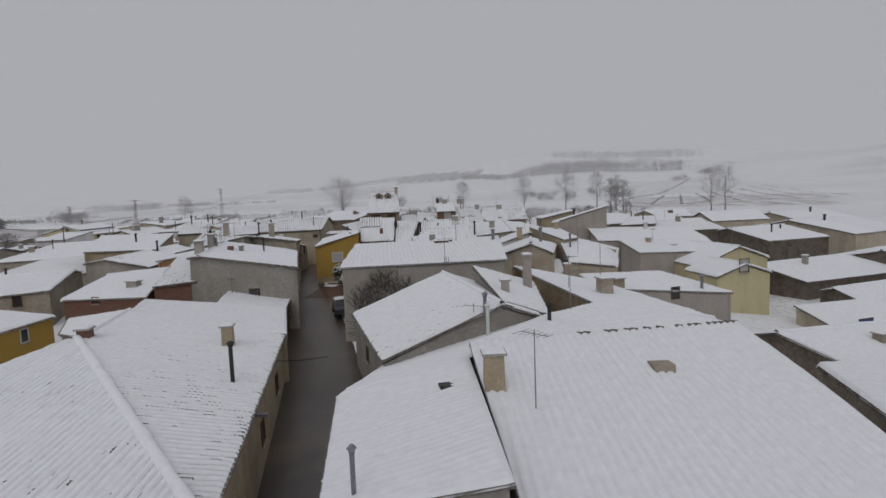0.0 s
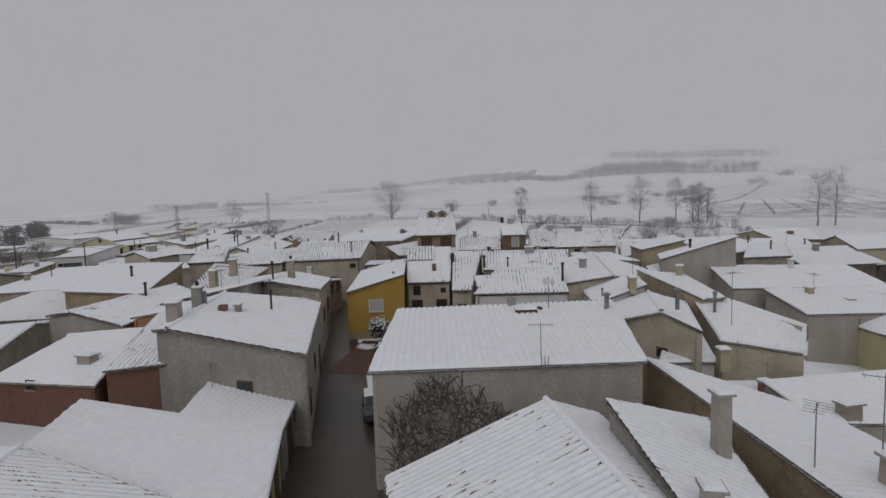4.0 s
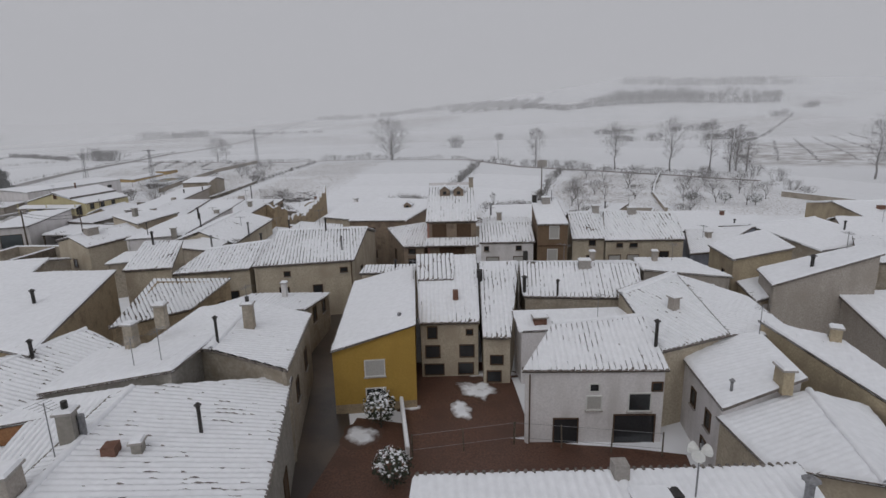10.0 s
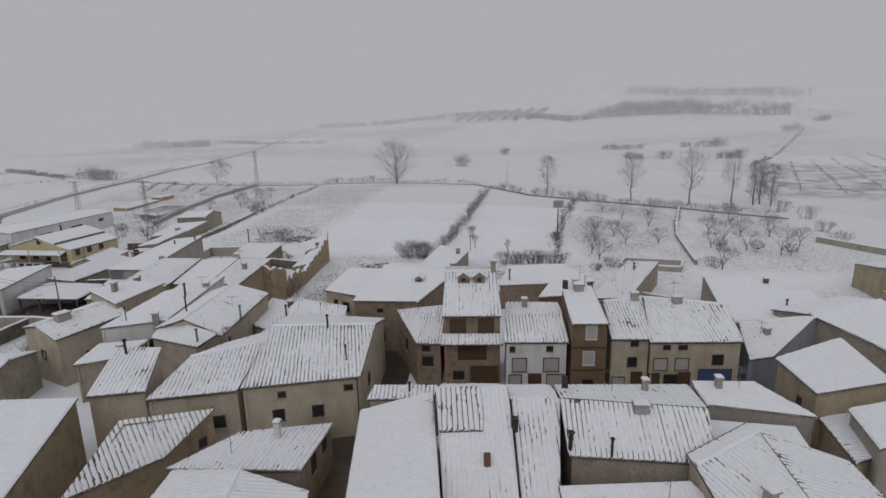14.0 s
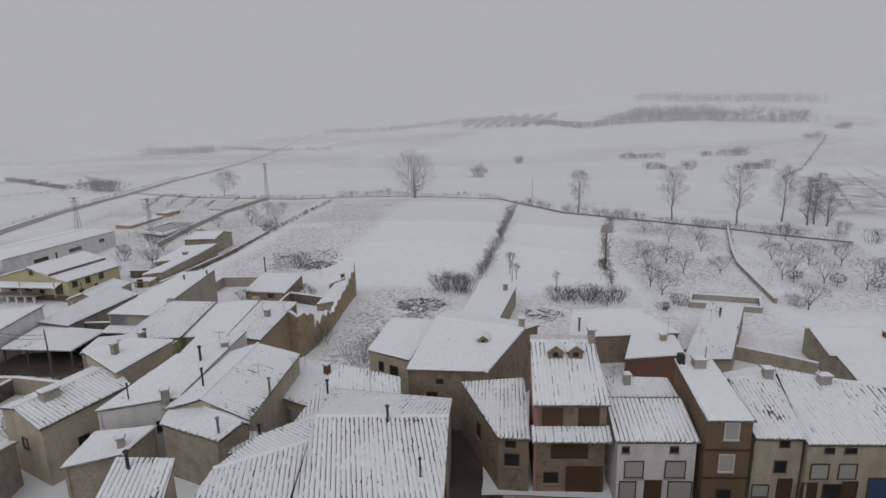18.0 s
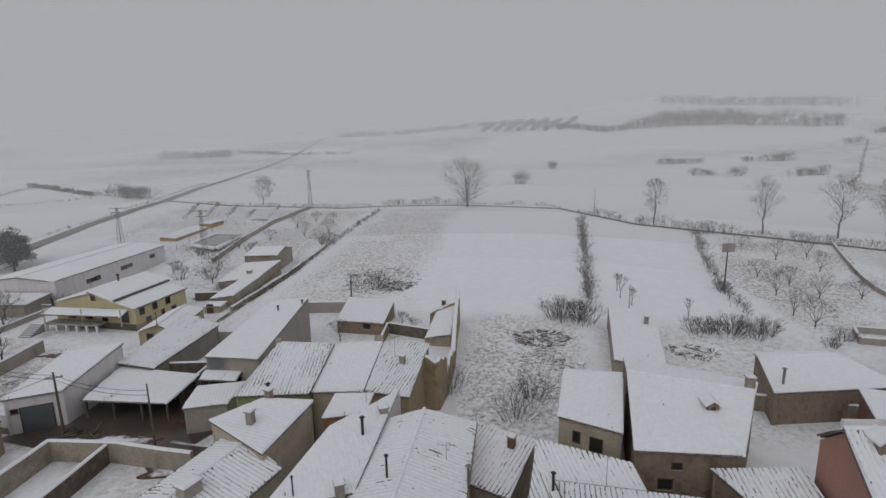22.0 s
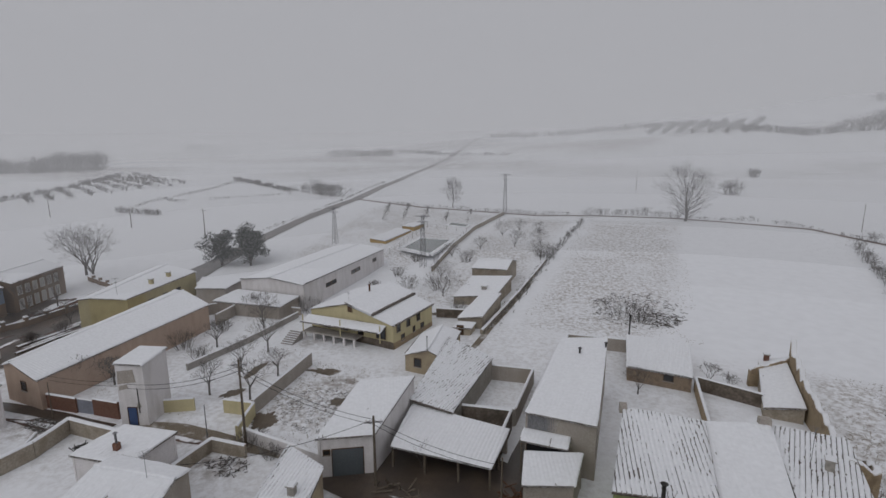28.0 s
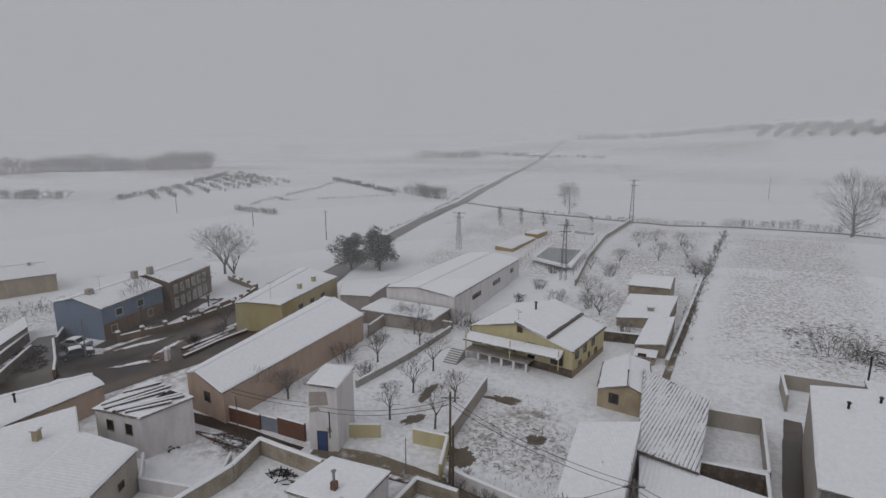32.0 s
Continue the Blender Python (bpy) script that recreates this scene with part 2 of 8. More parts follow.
# ------------------------------------------------------------------ mesh helpers
class Mesh:
    """Collects vertices and faces in world metres."""

    def __init__(self):
        self.v, self.f, self.t = [], [], {}

    def flush(self):
        """Makes the queued thin tubes, all of one kind at once."""
        for n, rows in self.t.items():
            q = np.array(rows, float)
            a, b, r = q[:, 0:3], q[:, 3:6], q[:, 6:8]
            d = b - a
            d /= np.linalg.norm(d, axis=1, keepdims=True) + 1e-9
            ref = np.where(np.abs(d[:, 2:3]) < 0.9, (0.0, 0.0, 1.0), (1.0, 0.0, 0.0))
            s = np.cross(d, ref)
            s /= np.linalg.norm(s, axis=1, keepdims=True)
            w = np.cross(d, s)
            ang = 2 * math.pi * np.arange(n) / n
            ring = np.cos(ang)[None, :, None] * s[:, None] + np.sin(ang)[None, :, None] * w[:, None]
            pts = np.stack([a[:, None] + ring * r[:, 0, None, None], b[:, None] + ring * r[:, 1, None, None]], 1)
            o = len(self.v)
            self.v.extend(pts.reshape(-1, 3).tolist())
            i = np.arange(n)
            f = np.stack([i, (i + 1) % n, n + (i + 1) % n, n + i], -1)
            self.f.extend((f[None] + (o + 2 * n * np.arange(len(q)))[:, None, None]).reshape(-1, 4).tolist())
        self.t = {}
        return self

    def quad_grid(self, grid):
        """grid: array (nu, nv, 3)."""
        nu, nv = grid.shape[:2]
        o = len(self.v)
        self.v.extend(map(tuple, grid.reshape(-1, 3)))
        i = np.arange(nu - 1)[:, None] * nv + np.arange(nv - 1)[None, :] + o
        self.f.extend(map(tuple, np.stack([i, i + nv, i + nv + 1, i + 1], -1).reshape(-1, 4).tolist()))
        return self

    def poly_prism(self, pts, off):
        """A closed prism: the polygon pts and its copy moved by off."""
        o, n = len(self.v), len(pts)
        self.v.extend(tuple(p) for p in pts)
        self.v.extend(tuple(np.asarray(p) + off) for p in pts)
        self.f.append(tuple(range(o, o + n)))
        self.f.append(tuple(range(o + 2 * n - 1, o + n - 1, -1)))
        for i in range(n):
            j = (i + 1) % n
            self.f.append((o + j, o + i, o + n + i, o + n + j))
        return self

    def box(self, c, size, rz=0.0, taper=1.0):
        """An upright box centred on c in plan, standing on c's z."""
        sx, sy, sz = size
        ca, sa = math.cos(rz), math.sin(rz)
        o = len(self.v)
        for z, k in ((0, 1.0), (sz, taper)):
            for x, y in ((-1, -1), (1, -1), (1, 1), (-1, 1)):
                dx, dy = x * sx / 2 * k, y * sy / 2 * k
                self.v.append((c[0] + ca * dx - sa * dy, c[1] + sa * dx + ca * dy, c[2] + z))
        for f in ((3, 2, 1, 0), (4, 5, 6, 7), (0, 1, 5, 4), (1, 2, 6, 5), (2, 3, 7, 6), (3, 0, 4, 7)):
            self.f.append(tuple(o + i for i in f))
        return self

    def tube(self, a, b, r0, r1=None, n=6, cap=True):
        r1 = r0 if r1 is None else r1
        if not cap:
            self.t.setdefault(n, []).append((a[0], a[1], a[2], b[0], b[1], b[2], r0, r1))
            return self
        a, b = np.asarray(a, float), np.asarray(b, float)
        d = b - a
        d = d / (np.linalg.norm(d) + 1e-9)
        s = np.cross(d, (0, 0, 1) if abs(d[2]) < 0.9 else (1, 0, 0))
        s /= np.linalg.norm(s)
        w = np.cross(d, s)
        o = len(self.v)
        for p, r in ((a, r0), (b, r1)):
            for i in range(n):
                t = 2 * math.pi * i / n
                self.v.append(tuple(p + r * (math.cos(t) * s + math.sin(t) * w)))
        for i in range(n):
            j = (i + 1) % n
            self.f.append((o + i, o + j, o + n + j, o + n + i))
        if cap:
            self.f.append(tuple(o + n - 1 - i for i in range(n)))
            self.f.append(tuple(o + n + i for i in range(n)))
        return self

    def path(self, pts, r, n=4):
        """One bent tube along pts."""
        p = np.asarray(pts, float)
        d = np.gradient(p, axis=0)
        d /= np.linalg.norm(d, axis=1, keepdims=True) + 1e-9
        ref = np.where(np.abs(d[:, 2:3]) < 0.9, (0.0, 0.0, 1.0), (1.0, 0.0, 0.0))
        s = np.cross(d, ref)
        s /= np.linalg.norm(s, axis=1, keepdims=True)
        w = np.cross(d, s)
        ang = 2 * math.pi * np.arange(n + 1) / n
        self.quad_grid(p[:, None] + r * (np.cos(ang)[None, :, None] * s[:, None] + np.sin(ang)[None, :, None] * w[:, None]))
        return self


def link_mesh(name, mb, material, smooth=False):
    mb.flush()
    me = bpy.data.meshes.new(name)
    me.from_pydata(mb.v, [], mb.f)
    if smooth:
        me.shade_smooth()
    me.materials.append(material)
    return new(name, me)


def part(name, mb, material, parent, label="", smooth=False):
    """One mesh object under a thing or a part; mb is in world metres."""
    base = np.array(parent.get("base", (0, 0, 0)))
    mb.flush()
    if len(mb.v):
        mb.v = (np.asarray(mb.v) - base).tolist()
    ob = link_mesh(name, mb, material, smooth)
    ob.parent = parent
    ob["base"] = [float(b) for b in base]
    if label:
        ob["label"] = label
    return ob


def thing(name, base, label, category, group=""):
    ob = new(name)
    ob.empty_display_size = 0.3
    ob.location = base
    ob["base"] = [float(b) for b in base]
    return tagged(ob, label, category, group)


def setting(name, mb, material, label, category, smooth=False, kind="structure"):
    return tagged(link_mesh(name, mb, material, smooth), label, category, "", kind)


LAT = np.random.default_rng(11).random((256, 256))


def vnoise(x, y):
    """Smooth value noise of arrays x, y in lattice units, 0 to 1."""
    x, y = np.asarray(x, float), np.asarray(y, float)
    i, j = np.floor(x).astype(int), np.floor(y).astype(int)
    u, w = x - i, y - j
    u, w = u * u * (3 - 2 * u), w * w * (3 - 2 * w)
    i, j, i1, j1 = i % 256, j % 256, (i + 1) % 256, (j + 1) % 256
    return (LAT[i, j] * (1 - u) + LAT[i1, j] * u) * (1 - w) + (LAT[i, j1] * (1 - u) + LAT[i1, j1] * u) * w


# ------------------------------------------------------------------ the lie of the land
GY = (-60, 0, 30, 50, 65, 120, 160, 205, 231, 300)
GZ = (-1, 0, 1.5, 3.6, 4.4, 5.4, 6.3, 9.6, 10.8, 13)
HILL_AZ = (-180, -100, -68, -45, -28, -15, 0, 16, 34, 60, 100, 180)
HILL_Z = (10, 5, 8, 19, 30, 45, 70, 96, 82, 60, 30, 10)


def land(x, y):
    """The ground's height: nearly level under the village, rising to hills in the distance."""
    x, y = np.asarray(x, float), np.asarray(y, float)
    z = np.interp(y, GY, GZ)
    d = np.hypot(x + 30, y - 60)
    w = np.clip((d - 270) / 680, 0, 1)
    w = w * w * (3 - 2 * w)
    hill = np.interp(np.degrees(np.arctan2(x + 30, y - 60)), HILL_AZ, HILL_Z) + np.clip(d - 950, 0, 4000) * 0.03
    z = z * (1 - w) + hill * w + w * 10 * (vnoise(x / 170 + 3, y / 170) - 0.5)
    near = 1 - np.clip((np.abs(x) - 200) / 300, 0, 1)
    z = z - 3.5 * np.clip((x - 14) / 22, 0, 1) * (1 - np.clip((y - 66) / 50, 0, 1)) * (1 - np.clip((25 - y) / 40, 0, 1))
    west = np.clip((-x - 130) / 400, 0, 1) * (1 - w)
    return z * (1 - 0.25 * west) + 0.12 * (vnoise(x / 7, y / 7) - 0.5) * near


def gz(x, y):
    return float(land(x, y))


def lines(lo, hi, step, outer):
    a = list(np.arange(lo, hi + 0.01, step))
    s, p = step, hi
    while p < outer[1]:
        s *= 1.18
        p += s
        a.append(p)
    s, p = step, lo
    while p > outer[0]:
        s *= 1.18
        p -= s
        a.insert(0, p)
    return np.array(a)


gx = lines(-175, 75, 1.6, (-3200, 3200))
gyl = lines(-6, 245, 1.6, (-900, 3600))
XX, YY = np.meshgrid(gx, gyl, indexing="ij")
ground_mesh = Mesh().quad_grid(np.stack([XX, YY, land(XX, YY)], -1))


def ground_material():
    """Snow over fields: rough pasture shows dead grass through it, tilled land faint furrows."""
    m = mat("snowy_ground", SNOW, 0.9, grain=0.02, grain_scale=0.6, bump=0.5, bump_scale=1.6, spec=0.2)
    t = m.node_tree
    nd, ln = t.nodes, t.links
    b = nd["Principled BSDF"]
    old = b.inputs["Base Color"].links[0].from_socket
    at = nd.new("ShaderNodeVertexColor")
    at.layer_name = "cover"
    sep = nd.new("ShaderNodeSeparateColor")
    ln.new(at.outputs[0], sep.inputs[0])
    co = nd.new("ShaderNodeTexCoord")

    def layer(prev, weight, colour, scale, lo, hi, detail=8.0):
        n = nd.new("ShaderNodeTexNoise")
        n.inputs["Scale"].default_value = scale
        n.inputs["Detail"].default_value = detail
        n.inputs["Roughness"].default_value = 0.65
        ln.new(co.outputs["Object"], n.inputs["Vector"])
        r = nd.new("ShaderNodeMapRange")
        r.inputs[1].default_value = lo
        r.inputs[2].default_value = hi
        ln.new(n.outputs[0], r.inputs[0])
        mu = nd.new("ShaderNodeMath")
        mu.operation = "MULTIPLY"
        ln.new(r.outputs[0], mu.inputs[0])
        ln.new(weight, mu.inputs[1])
        x = nd.new("ShaderNodeMix")
        x.data_type = "RGBA"
        ln.new(mu.outputs[0], x.inputs[0])
        ln.new(prev, x.inputs[6])
        x.inputs[7].default_value = (*colour, 1)
        return x.outputs[2]

    c = layer(old, sep.outputs[0], (0.21, 0.165, 0.125), 1.7, 0.43, 0.68)
    c = layer(c, sep.outputs[1], (0.16, 0.12, 0.09), 0.8, 0.4, 0.6)
    c = layer(c, sep.outputs[2], (0.24, 0.205, 0.18), 0.16, 0.38, 0.66)
    ln.new(c, b.inputs["Base Color"])
    return m


ground = setting("ground", ground_mesh, ground_material(), "snow-covered village ground and fields rising to hills", "ground", smooth=True)


def blob(x, y, cx, cy, rx, ry, rot=0.0):
    ca, sa = math.cos(rot), math.sin(rot)
    dx, dy = x - cx, y - cy
    u, w = (ca * dx + sa * dy) / rx, (-sa * dx + ca * dy) / ry
    return np.clip(1.6 - 1.6 * np.sqrt(u * u + w * w), 0, 1)


def strip(x, y, x0, y0, x1, y1, half):
    dx, dy = x1 - x0, y1 - y0
    q = dx * dx + dy * dy
    s = np.clip(((x - x0) * dx + (y - y0) * dy) / q, 0, 1)
    d = np.hypot(x - x0 - s * dx, y - y0 - s * dy)
    return np.clip(1.5 - d / half, 0, 1)


# ------------------------------------------------------------------ houses
def rows_of(a, b, l, r, n):
    """Straight courses square to the eave a-b, cut to the roof's outline: their lower and upper ends."""
    e = np.array([b[0] - a[0], b[1] - a[1], 0.0])
    e /= np.linalg.norm(e)
    f = np.array([-e[1], e[0], 0.0])
    if np.dot(f, (l + r) / 2 - (a + b) / 2) < 0:
        f = -f
    ring = [a, b, r, l]
    s = [float(np.dot(p - a, e)) for p in ring]
    lo_s, hi_s = min(s) + 0.02, max(s) - 0.02
    q = lo_s + (hi_s - lo_s) * (np.linspace(0, 1, n) if isinstance(n, int) else n)
    n = len(q)
    low, top = np.zeros((n, 3)), np.zeros((n, 3))
    low_f, top_f = np.full(n, 1e9), np.full(n, -1e9)
    for k in range(4):
        p0, p1, s0, s1 = ring[k], ring[(k + 1) % 4], s[k], s[(k + 1) % 4]
        if abs(s1 - s0) < 1e-4:
            continue
        t = (q - s0) / (s1 - s0)
        ok = (t >= -1e-6) & (t <= 1 + 1e-6)
        p = p0 + (p1 - p0) * t[:, None]
        w = (p - a) @ f
        m = ok & (w < low_f)
        low[m], low_f[m] = p[m], w[m]
        m = ok & (w > top_f)
        top[m], top_f[m] = p[m], w[m]
    return q - lo_s, low, top


def slope(parent, a, b, l, r, style, seed, thin=0.555):
    """One roof slope: eave a-b, top l-r. A slab of tiles or sheet, and the snow that lies on it."""
    a, b, l, r = (np.asarray(p, float) for p in (a, b, l, r))
    nrm = np.cross(b - a, (l + r) / 2 - (a + b) / 2)
    nrm /= np.linalg.norm(nrm)
    if nrm[2] < 0:
        nrm = -nrm
    far = a[1] > 118 or a[0] > 40 or a[0] < -120
    pitch = (0.42 if far else 0.31) if style != "sheet" else 0.34
    per = 4
    width = abs(np.linalg.norm(b - a))
    q, low, top = rows_of(a, b, l, r, 3)
    rows = max(4, int(q[-1] / pitch))
    nu = rows * per + 1
    # the snow's edges crowd towards the channel between two courses
    at = (np.arange(nu) // per + np.array([0.0, 0.13, 0.5, 0.87] if style == "tile" else [0.0, 0.25, 0.5, 0.75])[np.arange(nu) % per]) / rows
    q, low, top = rows_of(a, b, l, r, at)
    ln = np.linalg.norm(top - low, axis=1)
    run = float(ln.max())
    width = float(q[-1])
    nv = max(4, int(run / (0.6 if far else 0.2))) + 1
    w = np.linspace(0, 1, nv)[None, :]
    P0 = low[:, None] * (1 - w[..., None]) + top[:, None] * w[..., None]
    k = np.arange(nu) % per
    crest = np.array([0.0, 0.8, 1.0, 0.8])[k][:, None]
    su, sv = q[:, None] + 0 * w, w * ln[:, None]
    patch = vnoise(su / 2.3 + seed * 3.1, sv / 2.3 + seed)
    drift = vnoise(su / 1.1 + seed, sv / 0.9 + 7 * seed)
    fine = vnoise(su / 0.21 + seed * 2, sv / 0.4 + seed)
    row_id = (np.arange(nu) + per // 2) // per
    gap = vnoise(row_id[:, None] * 3.37 + seed, sv / 1.3 + row_id[:, None] * 5.1)
    tear = vnoise(row_id[:, None] * 1.91 + seed * 2, sv / 0.33 + row_id[:, None] * 2.3)
    long_gap = vnoise(row_id[:, None] * 2.63 + seed * 4, sv / 1.7 + row_id[:, None] * 3.9)
    edge = np.minimum(np.minimum(su, width - su), np.minimum(sv, ln[:, None] - sv + 0.06))
    wave = 0.075 if style == "tile" else 0.0
    if style == "tile":
        # snow sits on the crests of the tiles; the channels between them are filled in places and bare in others
        near_edge = 0.22 * np.clip(1 - edge / 0.8, 0, 1)
        cov = 0.045 + 0.022 * (drift - 0.5) + 0.02 * (fine - 0.5)
        bare_share = 0.5 + 1.6 * (0.555 - thin) + near_edge + 0.5 * (patch - 0.5)
        fill = np.clip(0.34 * (0.34 * long_gap + 0.50 * tear + 0.16 * gap - bare_share), -0.055, 0.06)
        hole = np.clip((patch * 0.5 + drift * 0.5 + fine * 0.25 + near_edge * 0.6 - 1.0) * 7, 0, 1)
        h = np.where(k[:, None] == 0, fill, wave * crest + cov * (0.75 + 0.25 * crest)) - hole * 0.07
        # where the channel is bare the snow has often slipped off one flank of a tile too
        flank = np.clip((0.62 * tear + 0.38 * drift - 0.92 + bare_share * 0.5) * 9, 0, 1)
        side = np.where(gap + 0.3 * (patch - 0.5) > 0.5, k[:, None] == 1, k[:, None] == 3)
        h = h - side * flank * (cov + 0.025)
        if not far:
            # each tile's lower end lifts the snow a little
            h = h + 0.02 * (((np.arange(nv)[None, :] + row_id[:, None]) % 2) - 0.5) * (crest > 0.5) * (0.4 + 1.2 * drift)
    elif style == "sheet":
        h = 0.06 + 0.085 * crest + 0.02 * (drift - 0.5)
        h = h - np.clip((patch * 0.7 + tear * 0.45 - 0.92 + 2.2 * (0.555 - thin)) * 3, 0, 1) * (crest < 0.1) * 0.11
    else:
        h = 0.10 + 0.034 * crest * (0.35 + patch) + 0.06 * (drift - 0.5) + 0.015 * (fine - 0.5)
        h = h - np.clip((gap * 0.5 + tear * 0.5 + 0.12 * np.clip(1 - edge / 0.6, 0, 1) - 0.78) * 6, 0, 1) * (crest < 0.1) * 0.2
    ragged = 0.16 * vnoise(su / 0.4 + seed * 5, sv / 0.4)
    h = h * np.clip((edge - 0.05) / (0.06 + ragged), -0.4, 1) if not wave else wave * crest + (h - wave * crest) * np.clip((edge - 0.05) / (0.06 + ragged), -0.4, 1)
    P = P0 + nrm[None, None] * h[..., None]
    skin = Mesh().quad_grid(P)
    # the tiles themselves: a slab that follows the slope, closed at its edges
    step = max(1, nv // 6)
    cols = list(range(0, nv - 1, step)) + [nv - 1]
    body = P0[::per][:, cols]
    slab = Mesh().quad_grid(body - nrm * 0.14)
    slab.quad_grid(P0[:, cols] + nrm * wave * crest[..., None] if wave and not far else body)
    for e in (body[:, 0], body[:, -1], body[0], body[-1]):
        slab.quad_grid(np.stack([e, e - nrm * 0.14], 1))
    if style == "tile":
        # rounded tile ends along the eave
        out = low - (top - low) / (ln[:, None] + 1e-6) * 0.05
        slab.quad_grid(np.stack([out - nrm * 0.03, out + nrm * (0.01 + 0.055 * crest), low + (top - low) / (ln[:, None] + 1e-6) * 0.25 + nrm * (0.01 + 0.05 * crest)], 1))
    # the snow's own edge at the eave and the sides
    for line in (P[:, 0], P[0, :], P[-1, :]):
        skin.quad_grid(np.stack([line, line - nrm * 0.055], 1))
    roof = part("roof", slab, M["sheetmetal"] if style == "sheet" else M["tile"], parent)
    part("snow_cover", skin, M["roof_snow"], roof, "wind-packed snow lying on the roof", smooth=True)
    return roof


M["sheetmetal"] = mat("dull_sheet_metal", (0.2, 0.2, 0.2), 0.6, grain=0.1, streak=(0.16, 0.12, 0.1))
SEED = [1]


class House:
    """A house: the roof's eave a-b and top l-r (x, y, z each), and how far the back slope goes past the top, as a share of the front."""

    def __init__(self, name, label, a, b, l, r, back=0.0, wall="cream", style="tile", base=None, category="house", over=0.25, group="", sidewall=None, walls="frbl", thin=0.555, drop=None):
        a, b, l, r = (np.asarray(p, float) for p in (a, b, l, r))
        self.seed = SEED[0] = SEED[0] + 1
        pts = [a, b, r, l]
        if back:
            a2, b2 = l + (l - a) * (back, back, -back), r + (r - b) * (back, back, -back)
            a2[2], b2[2] = l[2] - (drop or (l[2] - a[2]) * back), r[2] - (drop or (r[2] - b[2]) * back)
        else:
            a2, b2 = l, r
        mid = (a + b + a2 + b2) / 4
        low = min(gz(p[0], p[1]) for p in (a, b, a2, b2)) - 0.25 if base is None else base
        self.low = low
        self.ob = thing(name, (mid[0], mid[1], low), label, category, group)
        self.mid = mid

        def inset(p, dz):
            d = mid[:2] - p[:2]
            d = d / (np.linalg.norm(d) + 1e-6) * over
            return np.array([p[0] + d[0], p[1] + d[1], p[2] - dz])

        A, B, A2, B2 = (inset(p, 0.17) for p in (a, b, a2, b2))
        L, R = inset(l, 0.17), inset(r, 0.17)
        self.corners = [A, B, B2, A2]
        down = lambda p: np.array([p[0], p[1], low])
        shapes = {"f": [down(A), down(B), B, A], "r": [down(B), down(B2), B2] + ([R] if back else []) + [B],
                  "b": [down(B2), down(A2), A2, B2], "l": [down(A2), down(A), A] + ([L] if back else []) + [A2]}
        self.normals = {}
        for key, poly in shapes.items():
            e = poly[1] - poly[0]
            n = np.array([e[1], -e[0], 0.0])
            n /= np.linalg.norm(n) + 1e-9
            if np.dot(n[:2], (poly[0] + poly[1])[:2] / 2 - mid[:2]) < 0:
                n = -n
            self.normals[key] = (poly[0], poly[1], n)
            if key in walls:
                m_w = M[(sidewall or {}).get(key, wall)]
                part("wall", Mesh().poly_prism(poly, -n * 0.22), m_w, self.ob)
        self.roofs = [slope(self.ob, a, b, l, r, style, self.seed, thin)]
        if back:
            self.roofs.append(slope(self.ob, b2, a2, r, l, style, self.seed + 50, thin))
            # ridge capping under snow, one ragged roll
            n = max(4, int(np.linalg.norm(r - l) / 0.35))
            t = np.linspace(0, 1, n)
            rad = 0.13 + 0.05 * vnoise(t * n / 1.7 + self.seed, t * 0 + 2)
            e = (r - l) / np.linalg.norm(r - l)
            side = np.cross(e, (0, 0, 1))
            ang = np.linspace(-0.3, math.pi + 0.3, 7)
            c = l + (r - l) * t[:, None] + (0, 0, 0.05)
            ring = np.cos(ang)[:, None] * side + np.sin(ang)[:, None] * np.array([0, 0, 1.0])
            part("ridge", Mesh().quad_grid(c[:, None] + rad[:, None, None] * ring[None]), M["roof_snow"], self.ob, "snow-capped ridge tiles", smooth=True)
        self.a, self.b, self.l, self.r = a, b, l, r

    def on_roof(self, s, v):
        """A place on the front slope: s along the eave, v up the slope."""
        return (self.a * (1 - s) + self.b * s) * (1 - v) + (self.l * (1 - s) + self.r * s) * v

    def window(self, side, s, z, w=0.9, h=1.1, frame="frame", fill="glass", sill=True, name="window"):
        """An opening on one wall: s along it (0 to 1), z its lower edge above the ground line."""
        p, q, n = self.normals[side]
        e = (q - p)
        ln = np.linalg.norm(e)
        e = e / ln
        c = p + e * (s * ln)
        base_z = max(gz(c[0], c[1]), self.low + 0.25) + z
        c = np.array([c[0], c[1], base_z])
        up = np.array([0, 0, 1.0])
        t = 0.07
        win = part(name, Mesh().poly_prism([c - e * w / 2 - n * 0.0, c + e * w / 2, c + e * w / 2 + up * h, c - e * w / 2 + up * h], n * 0.015), M[fill], self.ob)
        fr = Mesh()
        for x0, x1, z0, z1 in ((-w / 2 - t, -w / 2, -t, h + t), (w / 2, w / 2 + t, -t, h + t), (-w / 2, w / 2, h, h + t), (-w / 2, w / 2, -t, 0)):
            o = [c + e * x0 + up * z0, c + e * x1 + up * z0, c + e * x1 + up * z1, c + e * x0 + up * z1]
            fr.poly_prism(o, n * 0.06)
        part("frame", fr, M[frame], win)
        if sill and name == "window":
            o = c - up * t
            part("sill", Mesh().poly_prism([o - e * (w / 2 + 0.12) - up * 0.06, o + e * (w / 2 + 0.12) - up * 0.06, o + e * (w / 2 + 0.12), o - e * (w / 2 + 0.12)], n * 0.13), M["concrete"], win)
        return win

    def door(self, side, s, w=1.0, h=2.05, fill="woodframe", z=0.0):
        return self.window(side, s, z, w, h, "woodframe", fill, False, "door")

